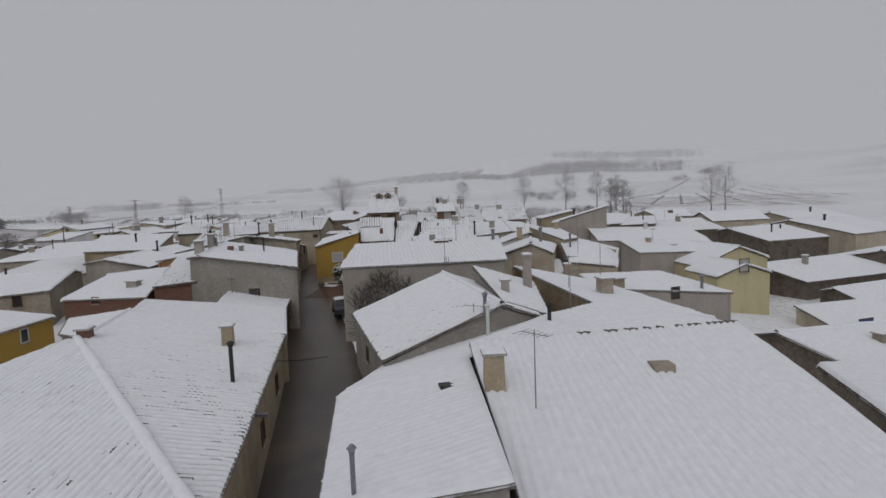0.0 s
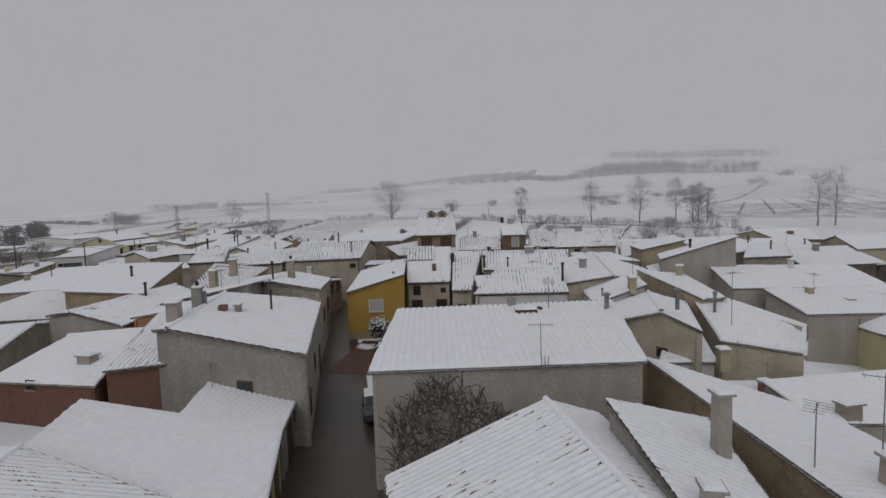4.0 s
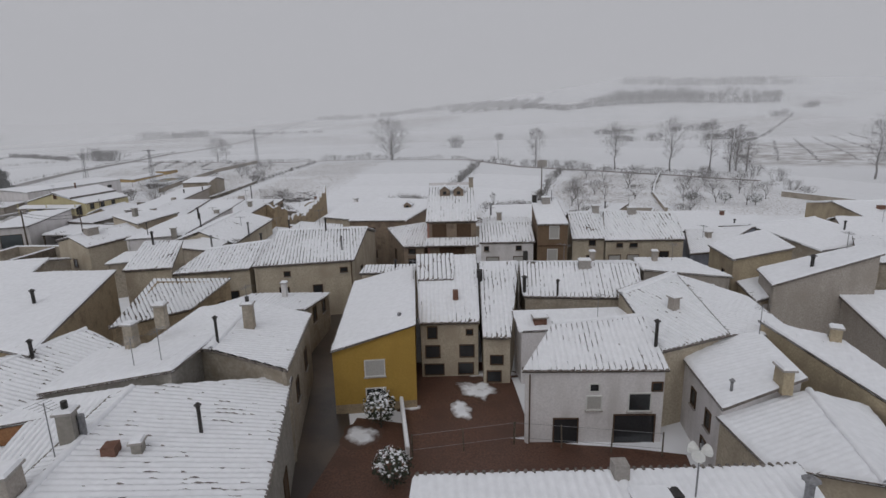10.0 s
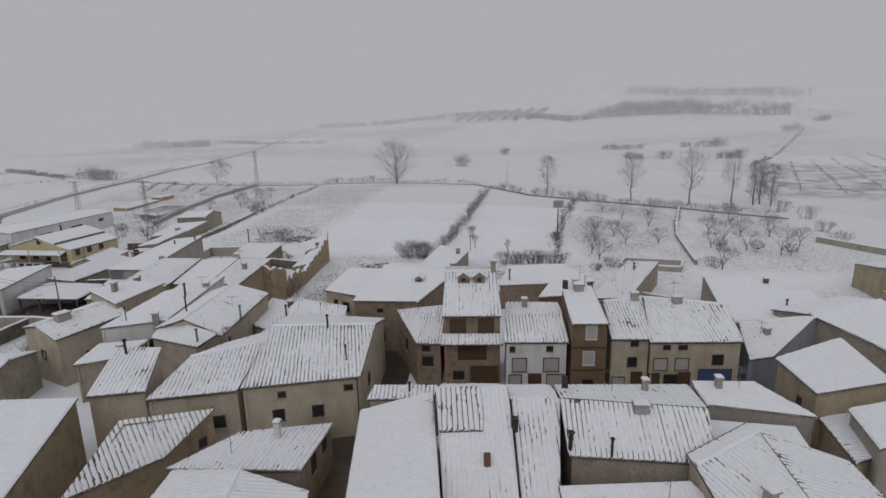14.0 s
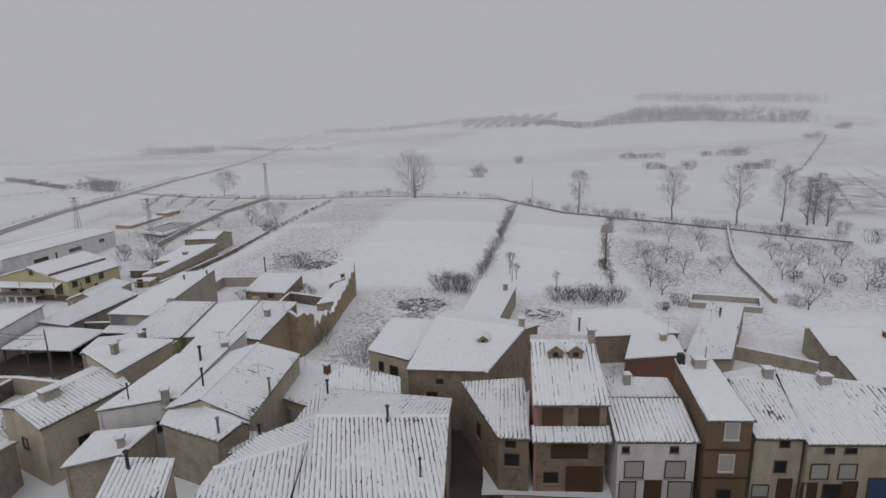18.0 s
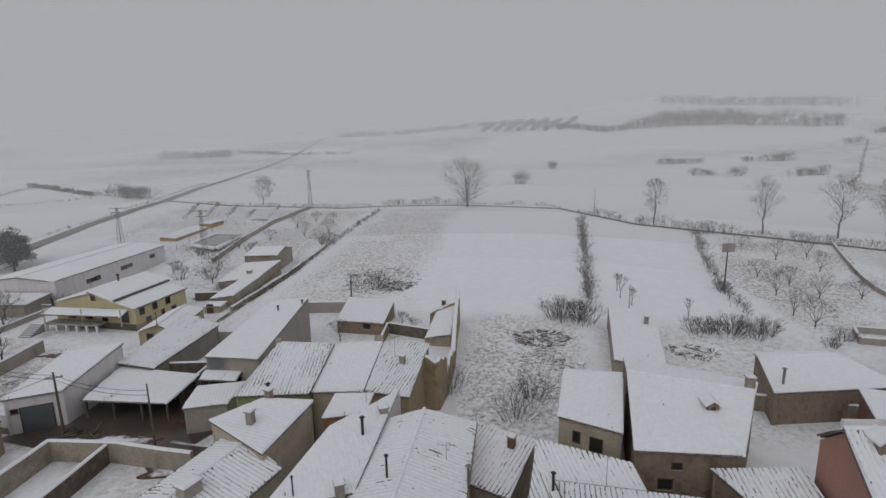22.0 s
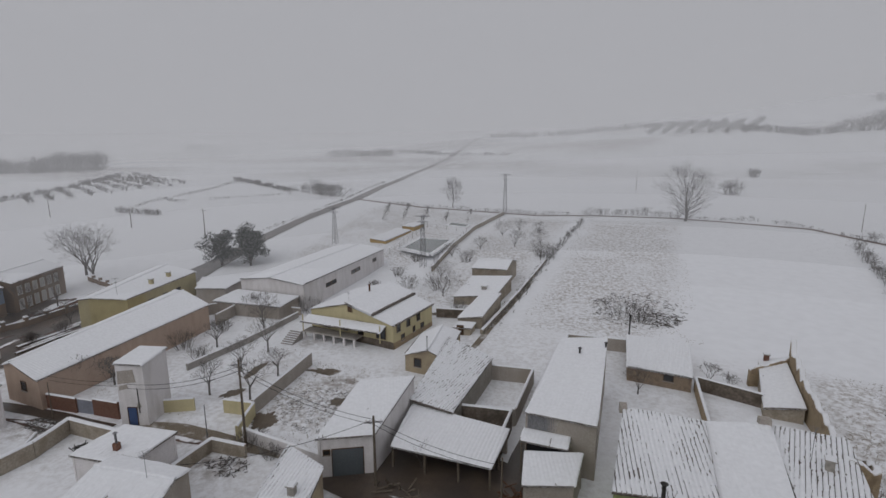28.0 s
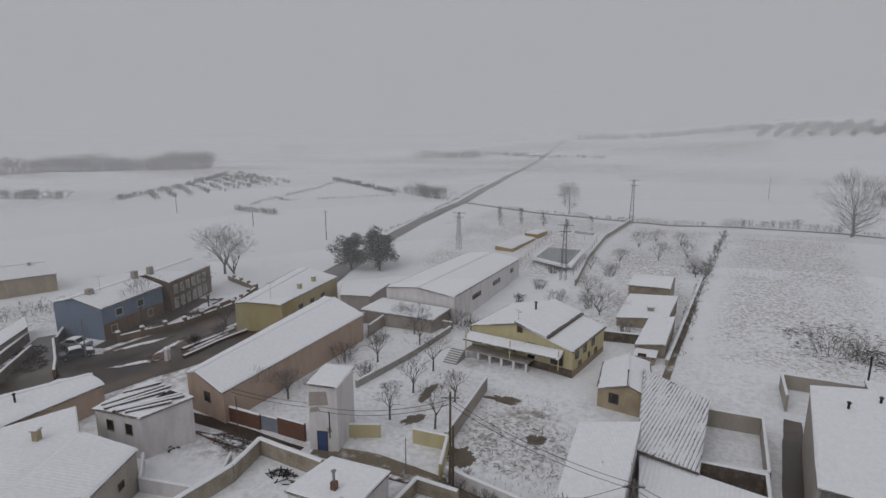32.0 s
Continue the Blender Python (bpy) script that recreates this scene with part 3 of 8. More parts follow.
    def chimney(self, s, v, w=0.55, d=0.5, h=1.0, wall="grey", cap=True, pot=False):
        p = self.on_roof(s, v)
        rz = math.atan2(self.b[1] - self.a[1], self.b[0] - self.a[0])
        ch = part("chimney", Mesh().box((p[0], p[1], p[2] - 0.3), (w, d, h + 0.3), rz, 0.94), M[wall], self.ob)
        if cap:
            part("cap", Mesh().box((p[0], p[1], p[2] + h), (w + 0.16, d + 0.16, 0.09), rz), M["concrete"], ch)
            part("cap_snow", Mesh().box((p[0], p[1], p[2] + h + 0.09), (w + 0.1, d + 0.1, 0.1), rz, 0.8), M["roof_snow"], ch, "small cushion of snow")
        if pot:
            part("pot", Mesh().tube((p[0], p[1], p[2] + h), (p[0], p[1], p[2] + h + 0.5), 0.13, 0.12, 8), M["darkmetal"], ch)
        return ch

    def flue(self, s, v, h=1.2, r=0.09, metal="darkmetal", hat=True):
        p = self.on_roof(s, v)
        top = p + (0, 0, h)
        fl = part("flue_pipe", Mesh().tube(p - (0, 0, 0.2), top, r, r, 8), M[metal], self.ob)
        if hat:
            part("hat", Mesh().tube(top + (0, 0, 0.08), top + (0, 0, 0.2), r * 2.1, r * 0.5, 8), M[metal], fl)
            part("collar", Mesh().tube(top - (0, 0, 0.05), top + (0, 0, 0.1), r * 1.25, r * 1.25, 8), M[metal], fl)
        return fl

    def aerial(self, s, v, h=2.2, arms=5, tilt=0.0):
        p = self.on_roof(s, v)
        antenna(p[0], p[1], p[2] - 0.1, h, arms, rng.random() * 3)


def antenna(x, y, z, h=2.2, arms=5, turn=0.4):
    t = thing("tv_antenna", (x, y, z), "thin metal television aerial on a roof mast", "antenna", "television aerials")
    part("mast", Mesh().tube((x, y, z), (x, y, z + h), 0.025, 0.02, 5), M["metal"], t)
    dx, dy = math.cos(turn), math.sin(turn)
    part("boom", Mesh().tube((x - dx * 0.6, y - dy * 0.6, z + h - 0.15), (x + dx * 0.6, y + dy * 0.6, z + h - 0.15), 0.015, 0.015, 4), M["metal"], t)
    for i in range(arms):
        q = -0.55 + 1.1 * i / (arms - 1)
        w = 0.28 + 0.04 * i
        c = (x + dx * q, y + dy * q, z + h - 0.15)
        part("rod", Mesh().tube((c[0] - dy * w, c[1] + dx * w, c[2]), (c[0] + dy * w, c[1] - dx * w, c[2]), 0.009, 0.009, 4), M["metal"], t)
    return t


def skylight(h, s, v):
    p = h.on_roof(s, v)
    part("skylight", Mesh().box((p[0], p[1], p[2] - 0.05), (0.7, 0.5, 0.22), 0.2), M["darkmetal"], h.ob, "dark skylight half under snow")


def dormer(h, s, v, w=1.0, ht=0.8):
    """A small gabled dormer on the front slope."""
    p = h.on_roof(s, v)
    e = (h.b - h.a) / np.linalg.norm(h.b - h.a)
    f = np.array([e[1], -e[0], 0.0])
    if np.dot(f, h.a - h.l) < 0:
        f = -f
    up = np.array([0, 0, 1.0])
    c = p + f * 0.35
    face = [c - e * w / 2 - up * 0.3, c + e * w / 2 - up * 0.3, c + e * w / 2 + up * ht * 0.6, c + up * ht, c - e * w / 2 + up * ht * 0.6]
    d = part("dormer", Mesh().poly_prism(face, -f * 1.3), M["sandstone"], h.ob)
    pane = [c - e * w * 0.18 + up * 0.02, c + e * w * 0.18 + up * 0.02, c + e * w * 0.18 + up * ht * 0.42, c - e * w * 0.18 + up * ht * 0.42]
    part("pane", Mesh().poly_prism(pane, f * 0.03), M["glass"], d)
    for sg in (-1, 1):
        o = c + f * 0.15
        q = [o + e * sg * (w / 2 + 0.15) + up * ht * 0.48, o + up * (ht + 0.06), o + up * (ht + 0.18), o + e * sg * (w / 2 + 0.18) + up * ht * 0.62]
        part("dormer_snow", Mesh().poly_prism(q, -f * 1.5), M["roof_snow"], d, "snow on the dormer roof")


def plinth(h, side, ht, material):
    p, q, n = h.normals[side]
    up = np.array([0, 0, ht + 0.3])
    p, q = np.array([*p[:2], h.low]), np.array([*q[:2], h.low])
    part("plinth", Mesh().poly_prism([p, q, q + up, p + up], n * 0.04), M[material], h.ob)


def band(h, side, z):
    p, q, n = h.normals[side]
    b = h.low + 0.25 + z
    p, q = np.array([*p[:2], b]), np.array([*q[:2], b])
    part("string_course", Mesh().poly_prism([p, q, q + (0, 0, 0.15), p + (0, 0, 0.15)], n * 0.06), M["woodframe"], h.ob)


def downpipe(h, side, s):
    p, q, n = h.normals[side]
    c = p + (q - p) * s + n * 0.08
    top = min(h.a[2], h.b[2]) - 0.2
    part("downpipe", Mesh().tube((c[0], c[1], h.low + 0.3), (c[0], c[1], top), 0.05, 0.05, 6), M["woodframe"], h.ob)


def balcony_roof(h):
    """The narrow lower roof across the front, under the top storey's windows."""
    e = (h.b - h.a) / np.linalg.norm(h.b - h.a)
    f = np.array([e[1], -e[0], 0.0])
    if np.dot(f, h.a - h.l) < 0:
        f = -f
    dz = np.array([0, 0, 1.0])
    a, b = h.a - e * 0.1 + f * 0.8 - dz * 2.5, h.b + e * 0.1 + f * 0.8 - dz * 2.5
    l, r = h.a - e * 0.1 - f * 0.3 - dz * 1.75, h.b + e * 0.1 - f * 0.3 - dz * 1.75
    slope(h.ob, a, b, l, r, "tile", h.seed + 20)
    part("parapet", Mesh().poly_prism([h.l + (0, 0, 0.0), h.r, h.r + (0, 0, 0.5), h.l + (0, 0, 0.5)], -f * 0.25), M["white"], h.ob)


def carport_posts(h):
    for s, v in ((0.02, 0.04), (0.35, 0.04), (0.68, 0.04), (0.98, 0.04), (0.98, 0.5)):
        p = h.on_roof(s, v)
        part("post", Mesh().box((p[0], p[1], h.low), (0.18, 0.18, p[2] - 0.15 - h.low)), M["plank"], h.ob)


def yellow_house(h):
    """The pale yellow house: raised middle of its roof, narrow verandah roof, porch on short piers, outside steps."""
    z = h.low + 0.25
    slope(h.ob, (-101.3, 126.7, 8.2), (-87.9, 126.2, 8.3), (-101.2, 128.7, 8.75), (-87.8, 128.0, 8.85), "smooth", 91)
    up = np.array([0, 0, 0.34])
    e = (h.a - h.b) / np.linalg.norm(h.a - h.b) * 0.25
    slope(h.ob, h.on_roof(0, 0.44) + up + e, h.on_roof(1, 0.44) + up - e, h.l + up + e, h.r + up - e, "smooth", 92)
    for i in range(24):
        p = h.on_roof(i / 23, 0.425) + (0, 0, 0.1)
        part("verge_tile", Mesh().box(p, (0.34, 0.26, 0.3), 0.1), M["tile"], h.ob)
    for i in range(30):
        p = h.on_roof(i / 29, 0.015) + (0, 0, 0.03)
        part("eave_tile", Mesh().tube(p - (0.1, 0, 0.03), p + (0.16, 0, -0.05), 0.09, 0.09, 6), M["tile"], h.ob)
    part("terrace", Mesh().poly_prism([(-101.0, 126.9, z + 1.25), (-92.0, 126.5, z + 1.25), (-91.9, 128.4, z + 1.25), (-100.9, 128.8, z + 1.25)], (0, 0, -0.2)), M["concrete"], h.ob)
    for i in range(6):
        part("pier", Mesh().box((-100.7 + i * 1.7, 127.0 - i * 0.07, z - 0.1), (0.3, 0.3, 1.2)), M["white"], h.ob)
    for i in range(3):
        part("post", Mesh().box((-100.9 + i * 6.4, 126.95 - i * 0.2, z + 1.2), (0.12, 0.12, 7.1 - 1.2 - 0.2 + 8.25 - z - 5.9)), M["paleyellow"], h.ob)
    for i in range(7):
        part("step", Mesh().box((-101.9, 126.6 - i * 0.36, z - 0.1), (2.0, 0.36, 1.3 - i * 0.18)), M["concrete"], h.ob)
        part("step_snow", Mesh().box((-101.9, 126.55 - i * 0.36, z + 1.2 - i * 0.18), (1.9, 0.2, 0.06)), M["roof_snow"], h.ob, "snow left on the step")
    # Dark plinth colour stands for the shaded void under the porch.
    plinth(h, "l", 1.0, "darkstone")
    plinth(h, "f", 0.9, "adobe")
    h.door("l", 0.86, 1.5, 1.9, "glass", 1.25)
    h.door("l", 0.62, 0.9, 1.9, "glass", 1.25)
    h.window("l", 0.42, 1.5, 1.2, 1.0, "woodframe")
    h.window("l", 0.2, 1.4, 1.2, 0.9, "woodframe")
    h.window("l", 0.5, 4.3, 0.7, 0.8, "adobe", "woodframe", False)
    for s in (0.12, 0.36, 0.62):
        h.window("f", s, 2.3, 0.8, 1.0, "woodframe")
    for s in (0.22, 0.72):
        h.window("f", s, 0.7, 0.8, 0.8, "woodframe")
    h.window("f", 0.5, 1.0, 0.5, 0.7, "woodframe")
    h.flue(0.5, 0.98, 1.3, 0.14, "rust")
    h.aerial(0.05, 0.98, 1.8, 4)


def barn_front(h):
    """Ribbed steel cladding, a narrow porch roof and a dark panel for the shaded doorway under it."""
    y = h.normals["f"][0][1] - 0.06
    n = 73
    x = np.linspace(-64.1, -58.6, n)
    wob = 0.035 * (np.arange(n) % 2)
    for x0, x1, z0, z1 in ((0, 46, 8.9, 10.15), (46, 73, h.low + 0.3, 10.15)):
        k = slice(x0, min(n, x1 + 1))
        g = np.stack([np.stack([x[k], y - wob[k], 0 * x[k] + z], -1) for z in (z0, z1)], 1)
        part("cladding", Mesh().quad_grid(g), M["metal"], h.ob, "ribbed grey steel sheet")
    slope(h.ob, (-64.5, y - 1.4, 8.35), (-60.3, y - 1.4, 8.35), (-64.5, y, 8.85), (-60.3, y, 8.85), "smooth", 93)
    # No hole in the wall: dark glass paints the shade inside the doorway.
    h.window("f", 0.33, 0.9, 3.6, 1.9, "woodframe", "glass", False, "doorway")
    for k in (-64.3, -60.5):
        part("post", Mesh().box((k, y - 1.3, h.low), (0.14, 0.14, 8.3 - h.low)), M["plank"], h.ob)


def roof_planks(h):
    """Boards and battens thrown across a broken roof, each with its own ridge of snow."""
    for s0, v0, s1, v1 in ((0.08, 0.1, 0.42, 0.95), (0.2, 0.05, 0.52, 0.98), (0.24, 0.04, 0.6, 0.8), (0.44, 0.02, 0.86, 0.9), (0.5, 0.03, 0.94, 0.86), (0.66, 0.06, 0.98, 0.6), (0.02, 0.5, 0.3, 0.97)):
        a, b = h.on_roof(s0, v0) + (0, 0, 0.2), h.on_roof(s1, v1) + (0, 0, 0.36)
        e = (b - a) / np.linalg.norm(b - a)
        n = np.array((-e[1], e[0], 0.0)) * 0.16
        board = part("plank", Mesh().poly_prism([a - n, b - n, b + n, a + n], (0, 0, -0.12)), M["plank"], h.ob, "dark weathered board")
        part("plank_snow", Mesh().poly_prism([a - n * 0.5 + (0, 0, 0.0), b - n * 0.5, b + n * 1.1, a + n * 1.1], (0, 0, 0.07)), M["roof_snow"], board, "ridge of snow on the board")
    # Dark sheet laid on the roof stands for the shade inside a hole.
    q = [h.on_roof(*k) + (0, 0, 0.17) for k in ((0.62, 0.62), (0.8, 0.58), (0.86, 0.92), (0.58, 0.9))]
    part("opening", Mesh().poly_prism(q, (0, 0, -0.1)), M["darkmetal"], h.ob, "dark panel painting the shade of a hole in the roof")


def row_stones(h):
    """Bare ridge tiles that show through the snow along the top edge."""
    e = (h.r - h.l) / np.linalg.norm(h.r - h.l)
    for i in range(26):
        k = 0.36 + 0.62 * i / 25
        if float(vnoise(i * 0.9, 4.2)) < 0.38:
            continue
        q = h.on_roof(k, 0.985) + (0, 0, 0.08)
        part("ridge_tile", Mesh().tube(q - e * 0.18 + (0, 0, 0.02), q + e * 0.16, 0.1, 0.075, 6), M["tile"], h.ob)


h = House('house', 'ochre rendered corner house with heavily striped hipped tile roof', (-6.6, 13.2, 4.6), (-10.6, 33.0, 4.9), (-18.7, 25.8, 6.9), (-22.2, 35.6, 6.5), 0.45, 'ochre', 'tile', thin=0.39)
slope(h.ob, (-26.0, 14.5, 4.4), (-6.8, 13.0, 4.6), (-19.3, 25.7, 6.9), (-18.6, 25.8, 6.92), 'tile', 77, 0.56)
hip = Mesh()
t = np.linspace(0, 1, 60)
line = np.array([-6.7, 13.1, 4.72]) + (np.array([-18.9, 25.8, 7.0]) - np.array([-6.7, 13.1, 4.72])) * t[:, None]
wob = 0.17 + 0.06 * vnoise(t * 30, t * 0 + 3)
ang = np.linspace(-0.4, math.pi + 0.4, 8)
hip.quad_grid(line[:, None] + wob[:, None, None] * (np.cos(ang)[:, None] * np.array([0.72, 0.69, 0]) + np.sin(ang)[:, None] * np.array([0, 0, 1.0]))[None])
part("hip_snow", hip, M["roof_snow"], h.ob, "snow along the hip of the roof", True)
h.chimney(0.72, 0.26, 0.6, 0.6, 1.3, 'ochre')
h.flue(0.46, 0.14, 1.9, 0.1)
h.chimney(0.05, 0.98, 0.6, 0.6, 0.5, 'brick')
h.window('f', 0.5, 1.2, 0.8, 1.0, 'woodframe')
h.window('f', 0.8, 1.2, 0.8, 1.0, 'woodframe')
h = House('house', 'ochre street house with a ribbed snow roof', (-23.5, 36.4, 5.7), (-10.4, 32.8, 5.05), (-24.7, 41.7, 6.2), (-12.6, 40.0, 5.5), 0, 'ochre', 'sheet', thin=0.42)
h.window('r', 0.4, 1.4, 0.8, 1.0, 'woodframe')
h.door('r', 0.75)
h = House('house', 'grey street house with a ribbed snow roof', (-18.6, 40.5, 5.6), (-12.7, 40.2, 5.3), (-19.2, 46.1, 6.4), (-13.9, 46.4, 5.5), 0, 'grey', 'sheet')
h.flue(0.07, 0.98, 1.4, 0.1)
h.door('r', 0.3)
h.aerial(0.1, 0.6, 1.6)
h.window('r', 0.6, 1.4, 0.8, 1.0, 'woodframe')
h = House('house', 'grey house with smooth deep snow roof and skylight', (-3.6, 12.6, 5.1), (-4.9, 21.4, 5.0), (1.5, 12.0, 6.2), (0.9, 22.0, 6.3), 0, 'grey', 'smooth')
h.flue(0.07, 0.20, 1.3, 0.07, 'metal')
skylight(h, 0.72, 0.8)
h = House('house', 'low grey annexe under snow against a gable', (-4.9, 21.4, 5.0), (-3.5, 25.7, 4.85), (0.9, 22.0, 6.3), (5.4, 27.4, 6.8), 0, 'grey', 'smooth')
h.flue(0.76, 0.72, 1.6, 0.09, 'frame', True)
h.aerial(1.00, 0.55, 2.0, 4)
h = House('house', 'large grey house under a broad furrowed snow roof', (2.2, 8.5, 3.9), (14.0, 8.8, 3.5), (0.9, 22.1, 7.0), (14.2, 25.0, 6.75), 0, 'grey', 'sheet')
h.chimney(0.03, 0.73, 0.75, 0.6, 1.35, 'ochre')
h.aerial(0.12, 0.62, 3.0, 6)
h.chimney(0.56, 0.76, 0.9, 0.7, 0.3, 'stone', False)
row_stones(h)
h = House('house', 'grey rendered village house under a smooth snow-covered roof', (0.9, 22.3, 6.85), (14.1, 25.2, 6.6), (5.5, 27.7, 6.85), (8.4, 28.7, 7.2), 0, 'grey', 'smooth')
h.flue(0.22, 0.60, 0.8, 0.1)
h.aerial(0.43, 0.92, 2.4, 5)
h = House('house', 'grey house with low gabled snow-striped tile roof', (-3.3, 24.8, 5.4), (-6.6, 35.3, 5.7), (2.9, 26.6, 7.7), (-0.2, 37.2, 8.1), 0.35, 'grey', 'tile', thin=0.49)
h.flue(0.0, 0.85, 0.9, 0.1, 'metal')
h.window('l', 0.4, 3.6, 0.6, 0.4, 'woodframe')
h.window('f', 0.5, 2.4, 0.7, 0.8, 'woodframe')
h = House('house', 'grey rendered village house with snow-striped tile roof', (5.6, 27.6, 6.8), (6.5, 38.0, 7.0), (3.0, 27.4, 7.7), (1.9, 36.0, 8.6), 0, 'grey', 'tile')
h.chimney(0.31, 0.74, 0.55, 0.5, 0.7, 'stucco')
h = House('house', 'old adobe house with a ragged snow verge', (8.4, 28.8, 7.1), (6.0, 46.0, 7.3), (14.0, 26.3, 6.55), (12.4, 40.0, 6.4), 0, 'adobe', 'smooth')
h.chimney(0.25, -0.40, 0.52, 0.48, 2.0, 'stucco')
h.chimney(0.34, 0.45, 0.9, 0.8, 1.0, 'stone')
h.aerial(0.30, 0.07, 2.4, 5)
h.aerial(0.40, 0.47, 3.6, 4)
h = House('shed', 'long grey shed with furrowed snow on its sheet roof', (-8.2, 39.6, 8.45), (5.0, 41.2, 8.45), (-8.4, 48.8, 9.55), (5.3, 50.0, 9.75), 0, 'stucco', 'sheet')
h.flue(0.95, 0.8, 0.9, 0.14, 'metal')
h.chimney(0.53, 0.96, 0.55, 0.55, 0.6, 'concrete', False)
skylight(h, 0.64, 0.86)
p = h.on_roof(0.59, 0.83)
part('hatch', Mesh().box((p[0], p[1], p[2] - 0.05), (1.3, 0.9, 0.28), 0.1), M['woodframe'], h.ob, 'low roof hatch')
part('hatch_snow', Mesh().box((p[0], p[1], p[2] + 0.23), (1.35, 0.95, 0.14), 0.1, 0.9), M['roof_snow'], h.ob, 'cushion of snow on the hatch')
edge = Mesh()
for i in range(46):
    q = h.on_roof(0.01 + 0.98 * i / 45, 0.995) + (0, 0, 0.02)
    edge.tube(q - (0, 0.1, 0), q + (0, 0.14, -0.03), 0.075, 0.075, 6)
part('edge_tiles', edge, M['tile'], h.ob, 'row of dark tile ends along the top edge')
h.aerial(0.62, 0.06, 2.0, 6)
for k in (-0.012, 0.0, 0.012):
    q = h.on_roof(0.63 + k, 0.0) + (0, -0.06, -0.35)
    part('bracket', Mesh().tube(q, q + (0, 0, 0.8), 0.022, 0.022, 5), M['metal'], h.ob, 'thin steel rod at the eave')
h = House('house', 'bright yellow house with white-framed windows', (-15.5, 61.2, 8.6), (-18.0, 75.8, 8.6), (-10.3, 62.2, 10.0), (-12.5, 76.3, 10.0), 0, 'yellow', 'smooth')
h.window('l', 0.5, 2.5, 1.15, 1.0, 'frame', 'shutter')
h.window('l', 0.5, 0.5, 1.15, 1.1, 'frame')
h.flue(0.16, 0.8, 0.3, 0.14, 'metal', False)
plinth(h, 'l', 0.6, 'adobe')
h.aerial(0.7, 0.98, 1.8, 4)
h = House('house', 'narrow cream house with two rows of dark windows', (-10.7, 66.0, 8.6), (-6.5, 66.4, 8.6), (-12.0, 74.1, 11.4), (-7.0, 74.8, 11.4), 0, 'cream', 'tile', thin=0.64)
h.chimney(0.62, 0.3, 0.42, 0.4, 0.75, 'brick', False)
lift = np.array((0, 0, 0.14))
slope(h.ob, h.on_roof(0.0, 0.57) + lift, h.on_roof(0.62, 0.57) + lift, h.on_roof(0.0, 1.0) + lift, h.on_roof(0.62, 1.0) + lift, 'tile', 913, 0.5)
h.window('f', 0.2, 3, 0.6, 0.8, 'woodframe', 'glass', False)
h.window('f', 0.85, 3.2, 0.4, 0.35, 'woodframe', 'glass', False)
h.window('f', 0.2, 1.55, 0.95, 0.85, 'woodframe', 'glass', False)
h.window('f', 0.8, 1.55, 0.95, 0.85, 'woodframe', 'glass', False)
h.window('f', 0.22, 0.25, 1.3, 0.75, 'woodframe', 'glass', False)
h.window('f', 0.78, 0.25, 1, 0.8, 'woodframe', 'glass', False)
h = House('house', 'cream rendered village house with snow-striped tile roof', (-6.3, 65.3, 7.9), (-4.4, 65.4, 7.9), (-6.8, 74.0, 10.9), (-3.5, 74.3, 10.9), 0, 'cream', 'tile')
h.window('f', 0.5, 1.5, 0.8, 0.6, 'woodframe', 'glass', False)
h.window('f', 0.4, 0.2, 0.9, 0.75, 'woodframe', 'glass', False)
h.chimney(0.0, 0.72, 0.45, 0.5, 0.9, 'darkmetal', False)
h = House('house', 'weathered plastered rubble house with snow-striped tile roof', (-3.4, 70.3, 9.2), (5.3, 70.1, 9.2), (-3.5, 74.3, 10.9), (5.9, 73.6, 10.9), 0, 'stone', 'tile', thin=0.56)
h.flue(0.02, 0.1, 1.2, 0.13)
h.flue(0.3, 0.05, 1.1, 0.08)
h.chimney(0.55, 0.85, 0.9, 0.6, 0.6, 'concrete')
h = House('house', 'low house whose striped roof falls to the street behind the row', (6.6, 79.2, 9.75), (-3.5, 78.4, 9.8), (5.9, 73.75, 10.85), (-3.45, 74.45, 10.85), 0, 'stone', 'tile', thin=0.6)
h.chimney(0.35, 0.35, 0.4, 0.4, 0.9, 'stucco')
h.chimney(0.93, 0.3, 0.4, 0.4, 1.0, 'darkmetal', False)
h.aerial(0.6, 0.5, 1.8, 5)
h = House('house', 'narrow back roof falling to the street', (-3.7, 78.4, 9.8), (-7.5, 78.0, 9.85), (-3.6, 74.45, 10.85), (-6.9, 74.2, 10.8), 0, 'cream', 'smooth')
h = House('house', 'cream back house under smooth snow behind the narrow house', (-7.7, 78.1, 9.85), (-12.1, 77.8, 9.85), (-7.0, 75.0, 11.3), (-11.95, 74.3, 11.3), 0, 'cream', 'smooth')
h = House('house', 'low striped strip roof behind the yellow house', (-17.5, 76.1, 9.3), (-12.5, 76.6, 9.35), (-17.3, 77.8, 9.65), (-12.3, 78.0, 9.7), 0, 'cream', 'tile', thin=0.55)
h.flue(0.6, 0.5, 0.7, 0.08)
h = House('house', 'cement rendered building under a smooth snow-covered roof', (6.9, 76.3, 9.75), (14.2, 76.0, 9.2), (6.9, 79.4, 10.0), (11.6, 79.8, 9.9), 0, 'stucco', 'smooth')
h.chimney(0.3, 0.7, 0.45, 0.45, 0.9, 'stucco')
h.aerial(0.6, 0.75, 1.8, 5)
h = House('house', 'low lean house under smooth snow between striped roofs', (6.2, 72.3, 8.2), (12.4, 72.4, 7.9), (6.4, 75.6, 9.0), (12.6, 75.6, 8.7), 0, 'stucco', 'smooth')
